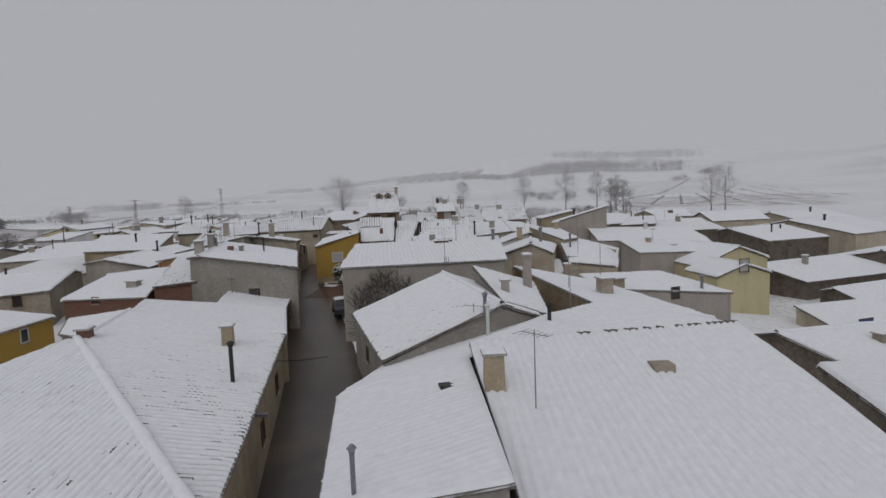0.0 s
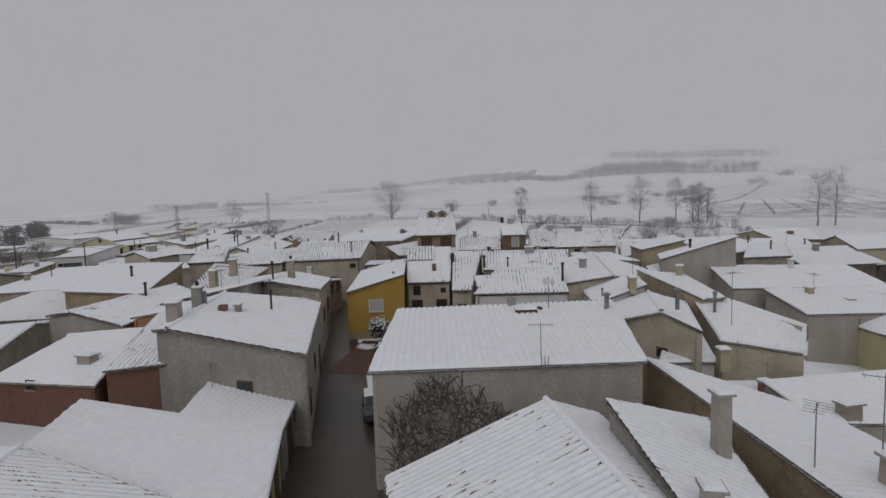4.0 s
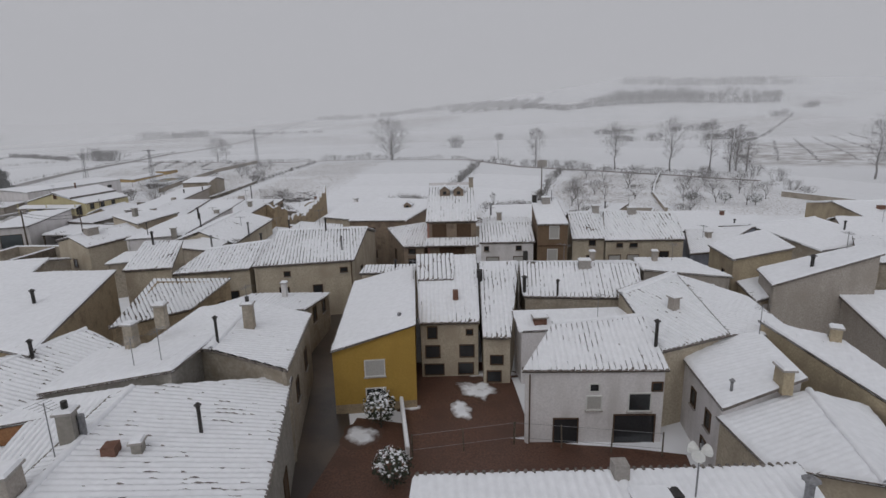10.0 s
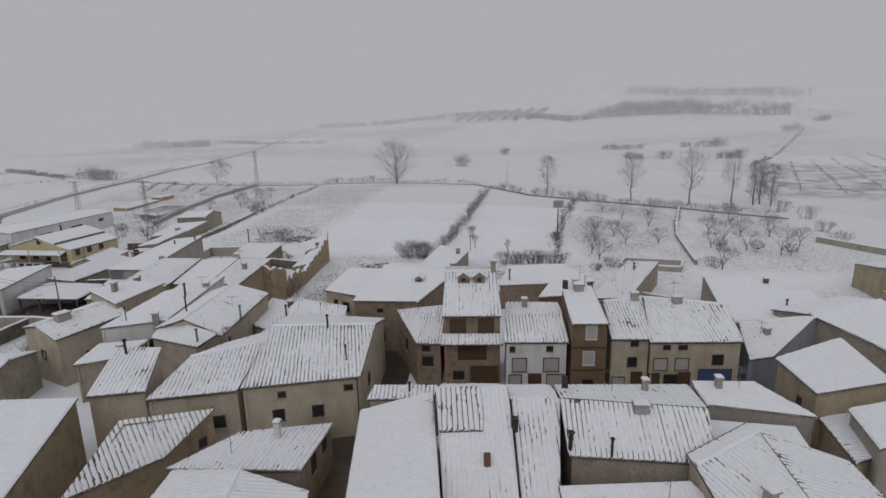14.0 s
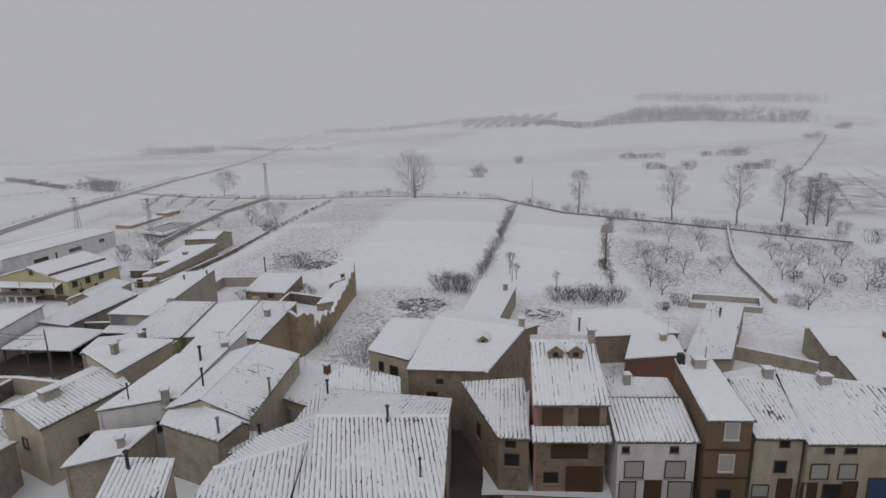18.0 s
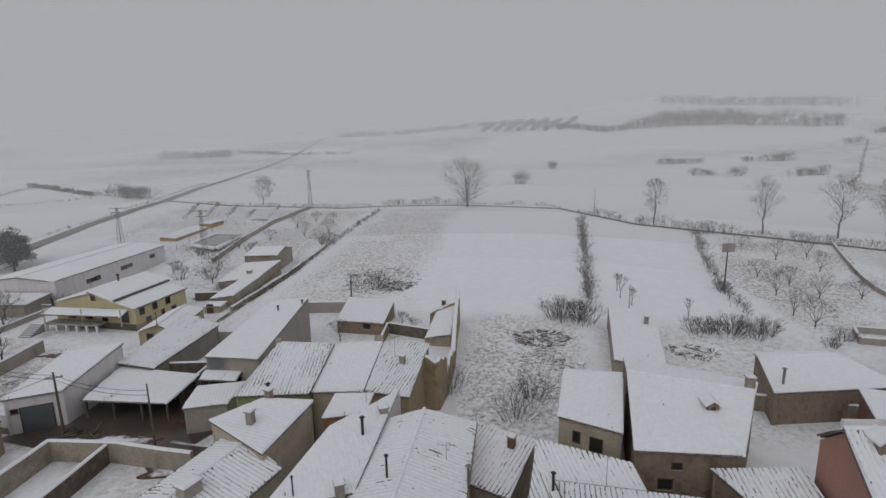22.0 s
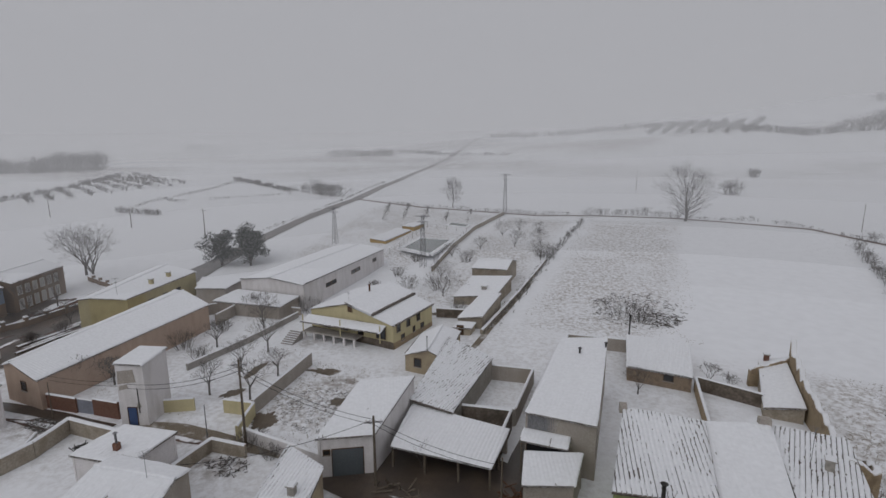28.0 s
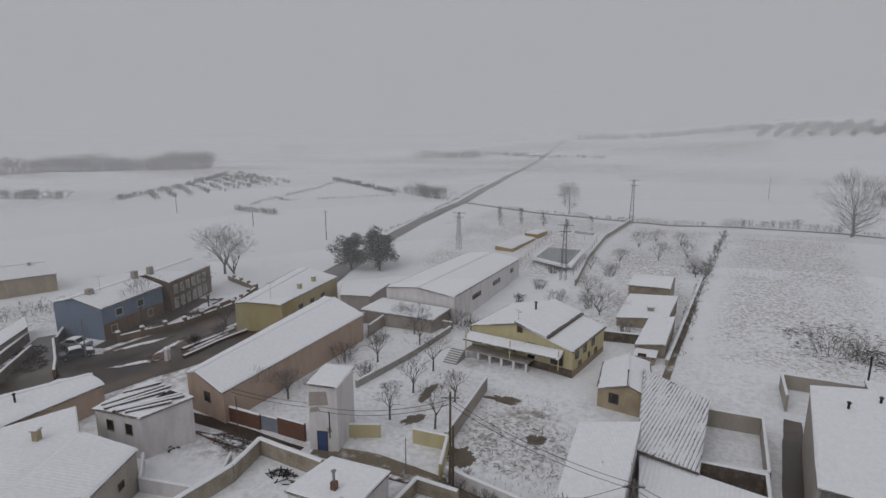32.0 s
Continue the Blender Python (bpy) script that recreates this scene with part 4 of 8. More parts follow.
h = House('house', 'white house with low snow-striped roof facing the yard', (-4.0, 59.1, 8.6), (4.0, 59.6, 8.6), (-2.1, 61.9, 10.3), (3.6, 63.5, 10.3), 0.6, 'white', 'tile', thin=0.58)
h.window('f', 0.5, 3.2, 0.45, 0.4, 'frame', 'glass', False)
h.window('f', 0.5, 2.1, 0.75, 0.75, 'frame', 'shutter')
h.window('f', 0.83, 2.0, 1.15, 1.0, 'frame')
h.window('f', 0.95, 3.2, 0.5, 0.45, 'woodframe', 'glass', False)
h.door('f', 0.3, 1.3, 1.5, 'glass')
h.door('f', 0.8, 2.2, 1.7, 'glass')
h.flue(0.97, 0.4, 1.5, 0.1)
downpipe(h, 'f', 0.03)
h = House('house', 'white rendered house under a smooth snow-covered roof', (-3.9, 65.6, 8.3), (4.3, 67.0, 8.3), (-4.3, 67.8, 9.0), (3.3, 68.8, 9.0), 0, 'white', 'smooth')
h.chimney(0.2, 0.3, 0.9, 0.6, 0.5, 'brick')
h.aerial(0.68, 0.2, 2.2)
h = House('house', 'cream rendered village house with snow-striped tile roof', (3.9, 60.8, 9.15), (8.3, 62.7, 9.45), (3.5, 68.9, 9.9), (8.0, 71.4, 10.7), 0.15, 'cream', 'tile', thin=0.6)
h.chimney(0.55, 0.5, 0.5, 0.55, 0.8, 'stucco')
h = House('house', 'far striped slope of the cream house', (13.4, 71.5, 8.9), (13.2, 64.4, 8.7), (8.05, 71.45, 10.68), (8.35, 62.75, 9.43), 0, 'cream', 'tile', thin=0.56)
h = House('house', 'white rendered house under a smooth snow-covered roof', (5.3, 56.2, 8.3), (5.4, 62.6, 8.3), (9.5, 57.1, 9.6), (10.1, 63.1, 9.6), 0, 'white', 'smooth')
h.chimney(0.02, 0.72, 0.9, 0.5, 0.9, 'ochre')
h.flue(0.15, 0.2, 0.6, 0.07, 'metal')
h.window('f', 0.25, 2.2, 0.6, 0.9, 'woodframe')
h.window('f', 0.6, 2.2, 0.6, 0.9, 'woodframe')
h.window('f', 0.3, 0.4, 0.6, 0.9, 'woodframe')
h.aerial(0.9, 0.95, 2.0)
h = House('house', 'ochre rendered house under a smooth snow-covered roof', (5.7, 52.8, 7.7), (5.2, 56.6, 7.7), (8.4, 50.2, 8.9), (9.5, 56.9, 9.0), 0.7, 'cream', 'smooth')
h.window('l', 0.4, 2.4, 0.6, 0.5, 'woodframe')
h.flue(0.1, 1.3, 1.0, 0.14, 'metal')
h = House('house', 'cream rendered village house under a smooth snow-covered roof', (12.2, 50.6, 6.9), (16.5, 48.8, 6.5), (12.9, 59.6, 9.3), (16.8, 49.4, 8.2), 0, 'cream', 'smooth')
h.flue(0.15, 0.45, 1.5, 0.11, 'metal')
h.aerial(0.25, 0.25, 4.0, 4)
h = House('house', 'ochre rendered house under a smooth snow-covered roof', (12.8, 55.1, 8.8), (14.2, 54.5, 9.0), (10.6, 64.4, 9.8), (14.0, 62.3, 9.6), 0, 'ochre', 'smooth')
h.chimney(0.82, 0.88, 0.55, 0.5, 0.8, 'ochre')
h = House('house', 'tall cement-rendered house with one long sloping snow roof', (14.8, 71.3, 9.9), (15.9, 76.0, 9.9), (23.1, 72.6, 12.0), (24.1, 76.0, 12.0), 0, 'stucco', 'smooth', base=3.6)
h.flue(0.3, 0.4, 0.9, 0.13, 'darkmetal')
h.aerial(0.9, 0.8, 1.6)
h = House('house', 'ochre rendered house under a smooth snow-covered roof', (14.5, 77.1, 10.4), (14.7, 83.0, 10.4), (19.5, 77.3, 11.4), (20.9, 85.2, 11.4), 0, 'ochre', 'smooth')
h.window('f', 0.35, 3.8, 0.5, 0.6, 'woodframe')
h = House('house', 'ochre rendered house with snow-striped tile roof', (14.2, 72.0, 8.4), (15.2, 78.3, 8.4), (18.8, 73.2, 9.4), (21.4, 79.6, 9.4), 0, 'ochre', 'tile')
h.chimney(0.3, 0.4, 0.6, 0.6, 1.1, 'stucco')
h = House('house', 'cement rendered building under a smooth snow-covered roof', (19.8, 66.3, 7.6), (36, 70, 7.0), (20.2, 73, 9.0), (35.6, 76, 8.4), 0, 'stucco', 'smooth')
h.chimney(0.55, 0.8, 0.4, 0.4, 0.9, 'white')
h = House('house', 'cement rendered building under a smooth snow-covered roof', (22.5, 59.5, 6.6), (34, 62, 6.2), (22.3, 66.0, 7.6), (35, 69, 7.2), 0, 'stucco', 'smooth')
h.chimney(0.27, 0.71, 0.55, 0.5, 0.6, 'ochre')
h.aerial(0.35, 0.85, 1.8, 5)
h = House('house', 'white rendered house under a smooth snow-covered roof', (7.8, 48.8, 6.0), (11.4, 49.0, 6.0), (9.7, 53.2, 6.9), (12.0, 53.4, 6.9), 0, 'white', 'smooth')
h.window('f', 0.25, 0.8, 1.2, 0.7, 'woodframe')
h.window('f', 0.75, 0.8, 1.0, 0.7, 'woodframe')
h.chimney(1.05, -0.1, 0.6, 0.6, 1.0, 'ochre')
h = House('house', 'cream rendered village house under a smooth snow-covered roof', (9.2, 41.5, 4.8), (24, 44.5, 4.2), (8.5, 47.0, 5.4), (22, 50.0, 4.8), 0, 'cream', 'smooth')
h.chimney(0.29, 0.69, 0.55, 0.5, 0.7, 'brick')
h.aerial(0.36, 0.88, 1.5, 5)
h = House('house', 'weathered plastered rubble house with snow-striped tile roof', (28.1, 82.5, 8.6), (34.4, 83.6, 8.6), (32.6, 90.9, 9.6), (37.0, 90.4, 9.6), 0, 'stone', 'tile')
h.flue(0.59, 0.54, 1.0, 0.1)
h = House('house', 'ochre rendered house under a smooth snow-covered roof', (43.9, 105.2, 8.8), (51.1, 105.7, 8.8), (44.2, 114.0, 10.0), (53.4, 114.2, 10.0), 0.8, 'ochre', 'smooth')
h.chimney(0.5, 0.5, 0.8, 0.8, 0.6, 'brick', False)
h = House('house', 'cream rendered village house under a smooth snow-covered roof', (50, 96, 8.0), (62, 98, 8.0), (50.5, 102, 9.6), (63, 104, 9.6), 0.9, 'cream', 'smooth')
h.window('f', 0.5, 1.5, 0.8, 0.8, 'woodframe')
h = House('house', 'weathered plastered rubble house under a smooth snow-covered roof', (38, 100, 7.6), (47, 99, 7.4), (40, 106, 9.0), (48, 105, 9.0), 0.7, 'stone', 'smooth')
h.flue(0.85, 0.50, 0.9, 0.1)
h.aerial(0.59, 0.70, 1.9, 5)
h = House('house', 'weathered plastered rubble house with snow-striped tile roof', (36, 84, 7.2), (47, 86, 7.2), (35.5, 91, 8.8), (46, 92, 8.8), 0.8, 'darkstone', 'tile')
h.chimney(0.5, 0.8, 0.6, 0.6, 0.9, 'grey')
h = House('house', 'ochre rendered house under a smooth snow-covered roof', (48, 76, 5.8), (60, 80, 5.8), (46, 84, 7.4), (58, 88, 7.4), 0.8, 'darkstone', 'smooth')
h.flue(0.4, 0.5, 1.2, 0.12)
h.flue(0.7, 0.7, 0.6, 0.12)
h = House('house', 'pale yellow house with a lower front gable', (27.5, 55.5, 5.2), (26.4, 66.5, 5.4), (33.0, 57.5, 7.1), (31.5, 68.0, 7.1), 0.8, 'paleyellow', 'smooth', base=-1.2)
h.window('l', 0.35, 3.2, 0.7, 0.9, 'woodframe')
h.chimney(0.7, 0.3, 0.6, 0.5, 1.1, 'grey')
h.aerial(0.1, 0.95, 2.4)
h.window('f', 0.5, 3.0, 0.7, 0.8, 'woodframe')
h = House('house', 'pale yellow front wing with one grey window', (26.2, 49.5, 5.0), (25.8, 55.5, 5.0), (29.5, 50.2, 6.1), (29.0, 56.5, 6.1), 0.9, 'paleyellow', 'smooth', base=-1.2)
h.window('l', 0.5, 4.2, 1.0, 1.2, 'woodframe', 'shutter')
h = House('house', 'grey rendered house with snow along its wall top', (12.0, 40.0, 6.0), (24.5, 43.5, 4.6), (11.4, 44.0, 6.6), (19.5, 47.0, 6.2), 0, 'stucco', 'smooth')
h.window('f', 0.55, 2.6, 0.7, 0.9, 'woodframe', 'glass', False)
h.chimney(0.15, 0.1, 0.9, 0.6, 0.7, 'stone')
h.flue(0.8, 0.1, 1.1, 0.13, 'metal')
h = House('house', 'weathered plastered rubble house with snow-striped tile roof', (41, 58, 2.6), (58, 64, 2.6), (38, 63, 4.2), (55, 70, 4.2), 0.5, 'darkstone', 'tile', base=-1.5)
h.chimney(0.37, 0.75, 0.55, 0.5, 1.1, 'grey')
h = House('house', 'low rubble barn with a dark doorway', (41.5, 48.5, 1.2), (56, 54, 1.0), (40, 53, 2.8), (54, 59, 2.6), 0.3, 'darkstone', 'tile', base=-1.8)
h.door('f', 0.45, 1.4, 1.8, 'glass')
h = House('house', 'cream rendered village house under a smooth snow-covered roof', (34, 44, 0.8), (44, 47, 0.6), (33, 48.5, 2.2), (43, 51.5, 2.0), 0, 'cream', 'smooth', base=-1.8)
h.window('f', 0.3, 0.5, 1.6, 1.4, 'woodframe', 'bluedoor', False)
h = House('house', 'weathered plastered rubble house under a smooth snow-covered roof', (24, 30, 2.4), (36, 33.5, 1.8), (22, 34, 3.6), (34, 38, 3.0), 0.5, 'darkstone', 'smooth', base=-1.2)
h.chimney(0.5, 0.5, 0.9, 0.7, 0.6, 'stone')
h = House('house', 'weathered plastered rubble house under a smooth snow-covered roof', (17.0, 23.4, 4.95), (14.5, 14.5, 5.0), (23.0, 22.5, 5.3), (21.5, 12.5, 5.4), 0.4, 'stone', 'smooth', base=-0.6)
h.chimney(0.34, 0.76, 0.55, 0.5, 1.0, 'grey')
h.aerial(0.27, 0.76, 1.5, 5)
h = House('house', 'weathered plastered rubble house with snow-striped tile roof', (52, 36, 1.6), (66, 42, 1.6), (49, 42, 3.2), (63, 48, 3.2), 0.8, 'darkstone', 'tile', base=-1.8)
h.chimney(0.78, 0.93, 0.55, 0.5, 1.0, 'ochre')
h.aerial(0.35, 0.94, 2.4, 5)
h = House('house', 'ochre rendered house under a smooth snow-covered roof', (60, 58, 3.2), (74, 66, 3.4), (56, 66, 5), (70, 74, 5), 0.8, 'darkstone', 'smooth', base=-1.5)
h.chimney(0.81, 0.78, 0.55, 0.5, 1.0, 'ochre')
h = House('house', 'cream rendered village house under a smooth snow-covered roof', (64, 80, 6), (80, 88, 6), (60, 90, 8), (76, 98, 8), 0.8, 'cream', 'smooth')
h.flue(0.4, 0.8, 1.0, 0.2)
h = House('house', 'ochre rendered house under a smooth snow-covered roof', (70, 100, 7), (86, 106, 7), (68, 108, 8.8), (84, 114, 8.8), 0.8, 'ochre', 'smooth')
h.flue(0.6, 0.8, 1.0, 0.2)
h = House('house', 'tall sandstone house with balcony roof and twin dormers', (-12.9, 87.0, 12.0), (-7.3, 87.4, 12.0), (-12.9, 91.1, 15.3), (-7.9, 91.4, 15.3), 0.55, 'sandstone', 'tile', sidewall={'l': 'pink'})
balcony_roof(h)
dormer(h, 0.36, 0.78, 1.1, 0.9)
dormer(h, 0.66, 0.78, 1.1, 0.9)
h.window('f', 0.25, 5.6, 1.4, 1.3, 'woodframe', 'woodframe', False)
h.window('f', 0.75, 5.6, 1.4, 1.3, 'woodframe', 'woodframe', False)
h.window('f', 0.5, 2.9, 2.6, 1.7, 'woodframe', 'woodframe', False)
h.window('f', 0.25, 0.8, 1.0, 0.8, 'woodframe')
h.door('f', 0.72, 2.6, 2.1)
h.chimney(0.95, 1.0, 0.5, 0.5, 1.0, 'stone')
h = House('house', 'old sandstone house with snow-striped tile roof', (-15.4, 86.9, 9.3), (-13.0, 86.9, 9.3), (-18.7, 94.4, 10.0), (-13.2, 93.7, 10.9), 0, 'sandstone', 'tile')
h.window('f', 0.45, 2.2, 1.0, 0.9, 'woodframe')
h.window('f', 0.4, 3.7, 0.7, 0.5, 'woodframe')
h.window('l', 0.5, 2.2, 0.7, 1.2, 'woodframe')
h = House('house', 'white two-storey house with shuttered upper windows', (-7.1, 86.1, 9.9), (-1.2, 86.5, 9.9), (-7.2, 89.7, 11.4), (-1.5, 90.0, 11.4), 0, 'white', 'tile')
h.window('f', 0.22, 2.3, 1.25, 1.25, 'woodframe', 'shutter')
h.window('f', 0.75, 2.3, 1.35, 1.25, 'woodframe', 'shutter')
h.window('f', 0.1, 4.3, 0.4, 0.4, 'woodframe')
h.window('f', 0.72, 4.3, 0.5, 0.4, 'woodframe')
h.door('f', 0.15, 1.1, 1.9, 'shutter')
h.door('f', 0.48, 1.1, 2.0)
h.door('f', 0.83, 1.6, 1.9, 'shutter')
h = House('house', 'red brick outbuilding with snow-striped tile roof', (-6.9, 90.7, 10.9), (-1.2, 91.1, 10.9), (-6.9, 93.5, 11.4), (-1.5, 93.5, 11.4), 0, 'brick', 'tile')
h.chimney(0.35, 0.61, 0.55, 0.5, 0.9, 'stucco')
h.aerial(0.16, 0.62, 1.7, 5)
h = House('house', 'tall dark brown three-storey house with pale shutters', (-1.1, 86.0, 11.9), (2.2, 86.2, 11.9), (-1.3, 92.9, 13.4), (1.8, 93.0, 13.4), 0, 'brown', 'smooth')
h.window('f', 0.55, 5.6, 0.9, 1.2, 'frame', 'shutter')
h.window('f', 0.5, 3.1, 0.95, 1.25, 'frame', 'shutter')
h.window('f', 0.5, 0.7, 0.9, 0.9, 'woodframe')
h.chimney(0.5, 0.85, 0.9, 0.8, 0.7, 'concrete')
h.chimney(0.1, 0.9, 0.5, 0.5, 0.9, 'darkmetal', False)
band(h, 'f', 4.7)
band(h, 'f', 2.5)
h = House('house', 'cream rendered village house with snow-striped tile roof', (2.6, 86.9, 10.1), (6.1, 87.1, 10.1), (2.8, 92.2, 12.0), (6.9, 93.6, 12.0), 0.6, 'cream', 'tile')
h.window('f', 0.62, 4.6, 0.6, 0.5, 'woodframe')
h.window('f', 0.58, 2.6, 0.75, 0.85, 'woodframe')
h.window('f', 0.22, 0.6, 1.1, 0.9, 'woodframe', 'shutter')
h.door('f', 0.72, 0.9, 2.0)
h.chimney(0.8, 0.95, 0.7, 0.6, 0.8, 'concrete')
h = House('house', 'long cream terrace house with a blue garage door', (5.9, 86.6, 10.0), (14.2, 87.2, 10.0), (7.1, 93.7, 12.0), (14.4, 91.7, 12.0), 0.6, 'cream', 'tile')
h.window('f', 0.18, 4.5, 0.55, 0.35, 'woodframe')
h.window('f', 0.36, 4.5, 0.7, 0.35, 'woodframe')
h.window('f', 0.12, 2.5, 1.15, 1.1, 'woodframe', 'shutter')
h.window('f', 0.36, 2.5, 1.15, 1.1, 'woodframe', 'shutter')
h.window('f', 0.76, 3.0, 0.9, 0.9, 'woodframe')
h.door('f', 0.05, 1.0, 2.1)
h.window('f', 0.25, 0.9, 1.2, 1.1, 'woodframe')
h.door('f', 0.4, 0.95, 2.2)
h.door('f', 0.74, 2.9, 2.5, 'bluedoor')
h.aerial(0.35, 0.9, 2.4)
h.chimney(0.4, 0.92, 0.9, 0.6, 0.7, 'concrete')
h = House('house', 'blue-grey rendered house with snow-striped tile roof', (14.5, 86.5, 8.6), (16.9, 87.3, 8.6), (15.7, 91.8, 10.0), (24.0, 94.0, 10.0), 0.4, 'bluegrey', 'tile')
h.chimney(0.40, 0.63, 0.55, 0.5, 0.6, 'stucco')
h.aerial(0.30, 0.62, 1.6, 5)
h = House('house', 'weathered plastered rubble house under a smooth snow-covered roof', (17, 97, 8.4), (29, 97, 8.4), (18, 104, 9.4), (30, 106, 9.4), 0, 'stone', 'smooth')
h.flue(0.62, 0.47, 0.7, 0.1)
h = House('house', 'weathered plastered rubble house under a smooth snow-covered roof', (28, 88, 8.6), (38, 93, 8.6), (24, 95, 10.0), (34, 100, 10.0), 0.5, 'stone', 'smooth')
h.flue(0.85, 0.46, 1.0, 0.1)
h = House('house', 'small rubble shed beside the orchard', (20, 108, 7.6), (29.5, 107.5, 7.6), (20.5, 113, 8.8), (29, 113, 8.8), 0.3, 'stone', 'smooth')
h.chimney(0.84, 0.71, 0.55, 0.5, 0.7, 'brick')
h = House('house', 'weathered plastered rubble house with snow-striped tile roof', (3.5, 104.1, 8.4), (8.5, 104.5, 8.4), (12.4, 121.5, 9.0), (16.8, 120.8, 9.0), 0, 'stone', 'tile')
h.flue(0.46, 0.72, 1.0, 0.1)
h.aerial(0.28, 0.61, 1.8, 5)
h = House('house', 'red brick outbuilding under a smooth snow-covered roof', (-2.8, 102.1, 9.2), (3.6, 103.6, 9.2), (-0.6, 108.5, 9.6), (3.8, 107.8, 9.6), 0, 'brick', 'smooth')
h.chimney(0.69, 0.69, 0.55, 0.5, 0.7, 'ochre')
h.aerial(0.80, 0.80, 2.6, 5)
h = House('house', 'old sandstone house under a smooth snow-covered roof', (-7.5, 108.9, 8.6), (5.6, 111.2, 8.6), (-6.3, 115.0, 9.6), (2.1, 116.4, 9.6), 0.3, 'sandstone', 'smooth')
h.flue(0.1, 0.2, 1.6, 0.12, 'metal')
h = House('house', 'old sandstone house under a smooth snow-covered roof', (-23.7, 94.7, 10.9), (-16.3, 94.7, 10.9), (-22.1, 104.4, 12.4), (-12.8, 101.4, 12.4), 0.5, 'sandstone', 'smooth')
dormer(h, 0.68, 0.62, 0.9, 0.7)
h.window('f', 0.4, 4.6, 0.6, 0.4, 'woodframe')
h.window('f', 0.3, 3.0, 0.9, 0.7, 'woodframe')
h.window('f', 0.4, 1.2, 0.9, 0.9, 'woodframe')
h.chimney(0.95, 1.05, 0.6, 0.6, 0.9, 'stone')
h = House('house', 'cream rendered village house under a smooth snow-covered roof', (-28.5, 99.5, 10.6), (-23.8, 97.3, 10.6), (-27.3, 106.3, 11.6), (-22.0, 105.9, 11.6), 0, 'cream', 'smooth', sidewall={'l': 'white'})
h.window('f', 0.3, 3.6, 0.5, 0.9, 'woodframe')
h.window('f', 0.62, 3.3, 0.9, 1.1, 'woodframe')
h.chimney(0.3, 1.02, 0.5, 0.5, 0.5, 'white')
h = House('house', 'old rubble barn with one smooth snow slope', (-20.6, 116.2, 8.3), (-15.5, 114.2, 8.4), (-18.0, 133.4, 8.9), (-12.6, 129.6, 8.7), 0, 'stone', 'smooth', sidewall={'f': 'stucco'})
h.door('f', 0.8, 1.0, 1.9, 'glass')
h.chimney(0.78, 0.79, 0.55, 0.5, 1.0, 'grey')
h = House('house', 'lower length of a cream house with striped tile roof', (-33.9, 74.2, 9.7), (-27.6, 76.0, 9.75), (-33.6, 79.8, 10.7), (-28.4, 83.0, 10.9), 0.9, 'cream', 'tile', thin=0.5)
h.window('f', 0.75, 2.2, 0.9, 0.9, 'woodframe')
h = House('house', 'long cream house with striped tile roof and small windows', (-27.4, 76.05, 9.9), (-18.6, 78.6, 9.9), (-28.6, 85.2, 11.5), (-18.9, 85.6, 11.7), 0.7, 'cream', 'tile', thin=0.48)
h.window('f', 0.28, 2.2, 0.8, 0.9, 'woodframe')
h.window('f', 0.62, 2.2, 0.8, 0.9, 'woodframe')
h.window('f', 0.32, 4.2, 0.5, 0.4, 'woodframe')
h.window('f', 0.9, 4.2, 0.6, 0.4, 'woodframe')
h.flue(0.83, 0.3, 1.3, 0.06)
h.flue(0.55, 0.93, 1.2, 0.09)
h.window('r', 0.3, 2.8, 0.7, 0.9, 'woodframe')
downpipe(h, 'f', 0.98)
h = House('house', 'cream rendered village house with snow-striped tile roof', (-38.1, 73.5, 10.2), (-34.1, 74.6, 10.2), (-39.6, 79.1, 11.7), (-35.7, 79.3, 11.7), 0, 'cream', 'tile')
h.flue(0.30, 0.84, 1.2, 0.1)
h = House('house', 'broad brown plastered house with one smooth snow slope', (-43.5, 61.6, 9.0), (-32.8, 58.4, 9.2), (-47.6, 71.5, 10.5), (-38.3, 73.2, 10.4), 0, 'adobe', 'smooth')
h.flue(0.6, 0.5, 0.9, 0.12)
h.window('r', 0.35, 3.2, 0.6, 0.7, 'woodframe')
h = House('house', 'old adobe house with snow-striped tile roof', (-33.2, 65.2, 8.2), (-29.8, 70.0, 8.0), (-32.8, 70.2, 10.5), (-28.2, 73.8, 9.5), 0, 'adobe', 'tile')
h.aerial(0.55, 0.6, 2.2)
h.window('r', 0.75, 2.6, 0.5, 0.6, 'woodframe')
h = House('house', 'weathered plastered rubble house with snow-striped tile roof', (-28.7, 68.4, 8.3), (-19.8, 68.5, 8.6), (-25.6, 72.4, 8.6), (-19.9, 75.2, 7.8), 0, 'stone', 'tile')
h.chimney(0.55, 0.7, 0.4, 0.4, 1.3, 'white')
h.window('r', 0.4, 2.2, 0.7, 1.2, 'woodframe')
h.window('r', 0.75, 2.2, 0.7, 1.2, 'woodframe')
h.aerial(0.35, 0.3, 1.8)
h = House('house', 'weathered plastered rubble house with snow-striped tile roof', (-16.2, 56.6, 9.6), (-18.3, 66.0, 9.2), (-20.9, 57.6, 10.2), (-22.6, 66.6, 9.9), 1.1, 'stone', 'tile')
h.chimney(0.45, 0.75, 0.6, 0.6, 1.6, 'stone', True, True)
h.flue(0.1, 0.98, 1.5, 0.08)
h.window('f', 0.3, 2.3, 0.8, 1.2, 'woodframe')
h.window('f', 0.7, 2.3, 0.8, 1.2, 'woodframe')
h.chimney(0.2, 1.9, 0.6, 0.6, 1.1, 'stone')
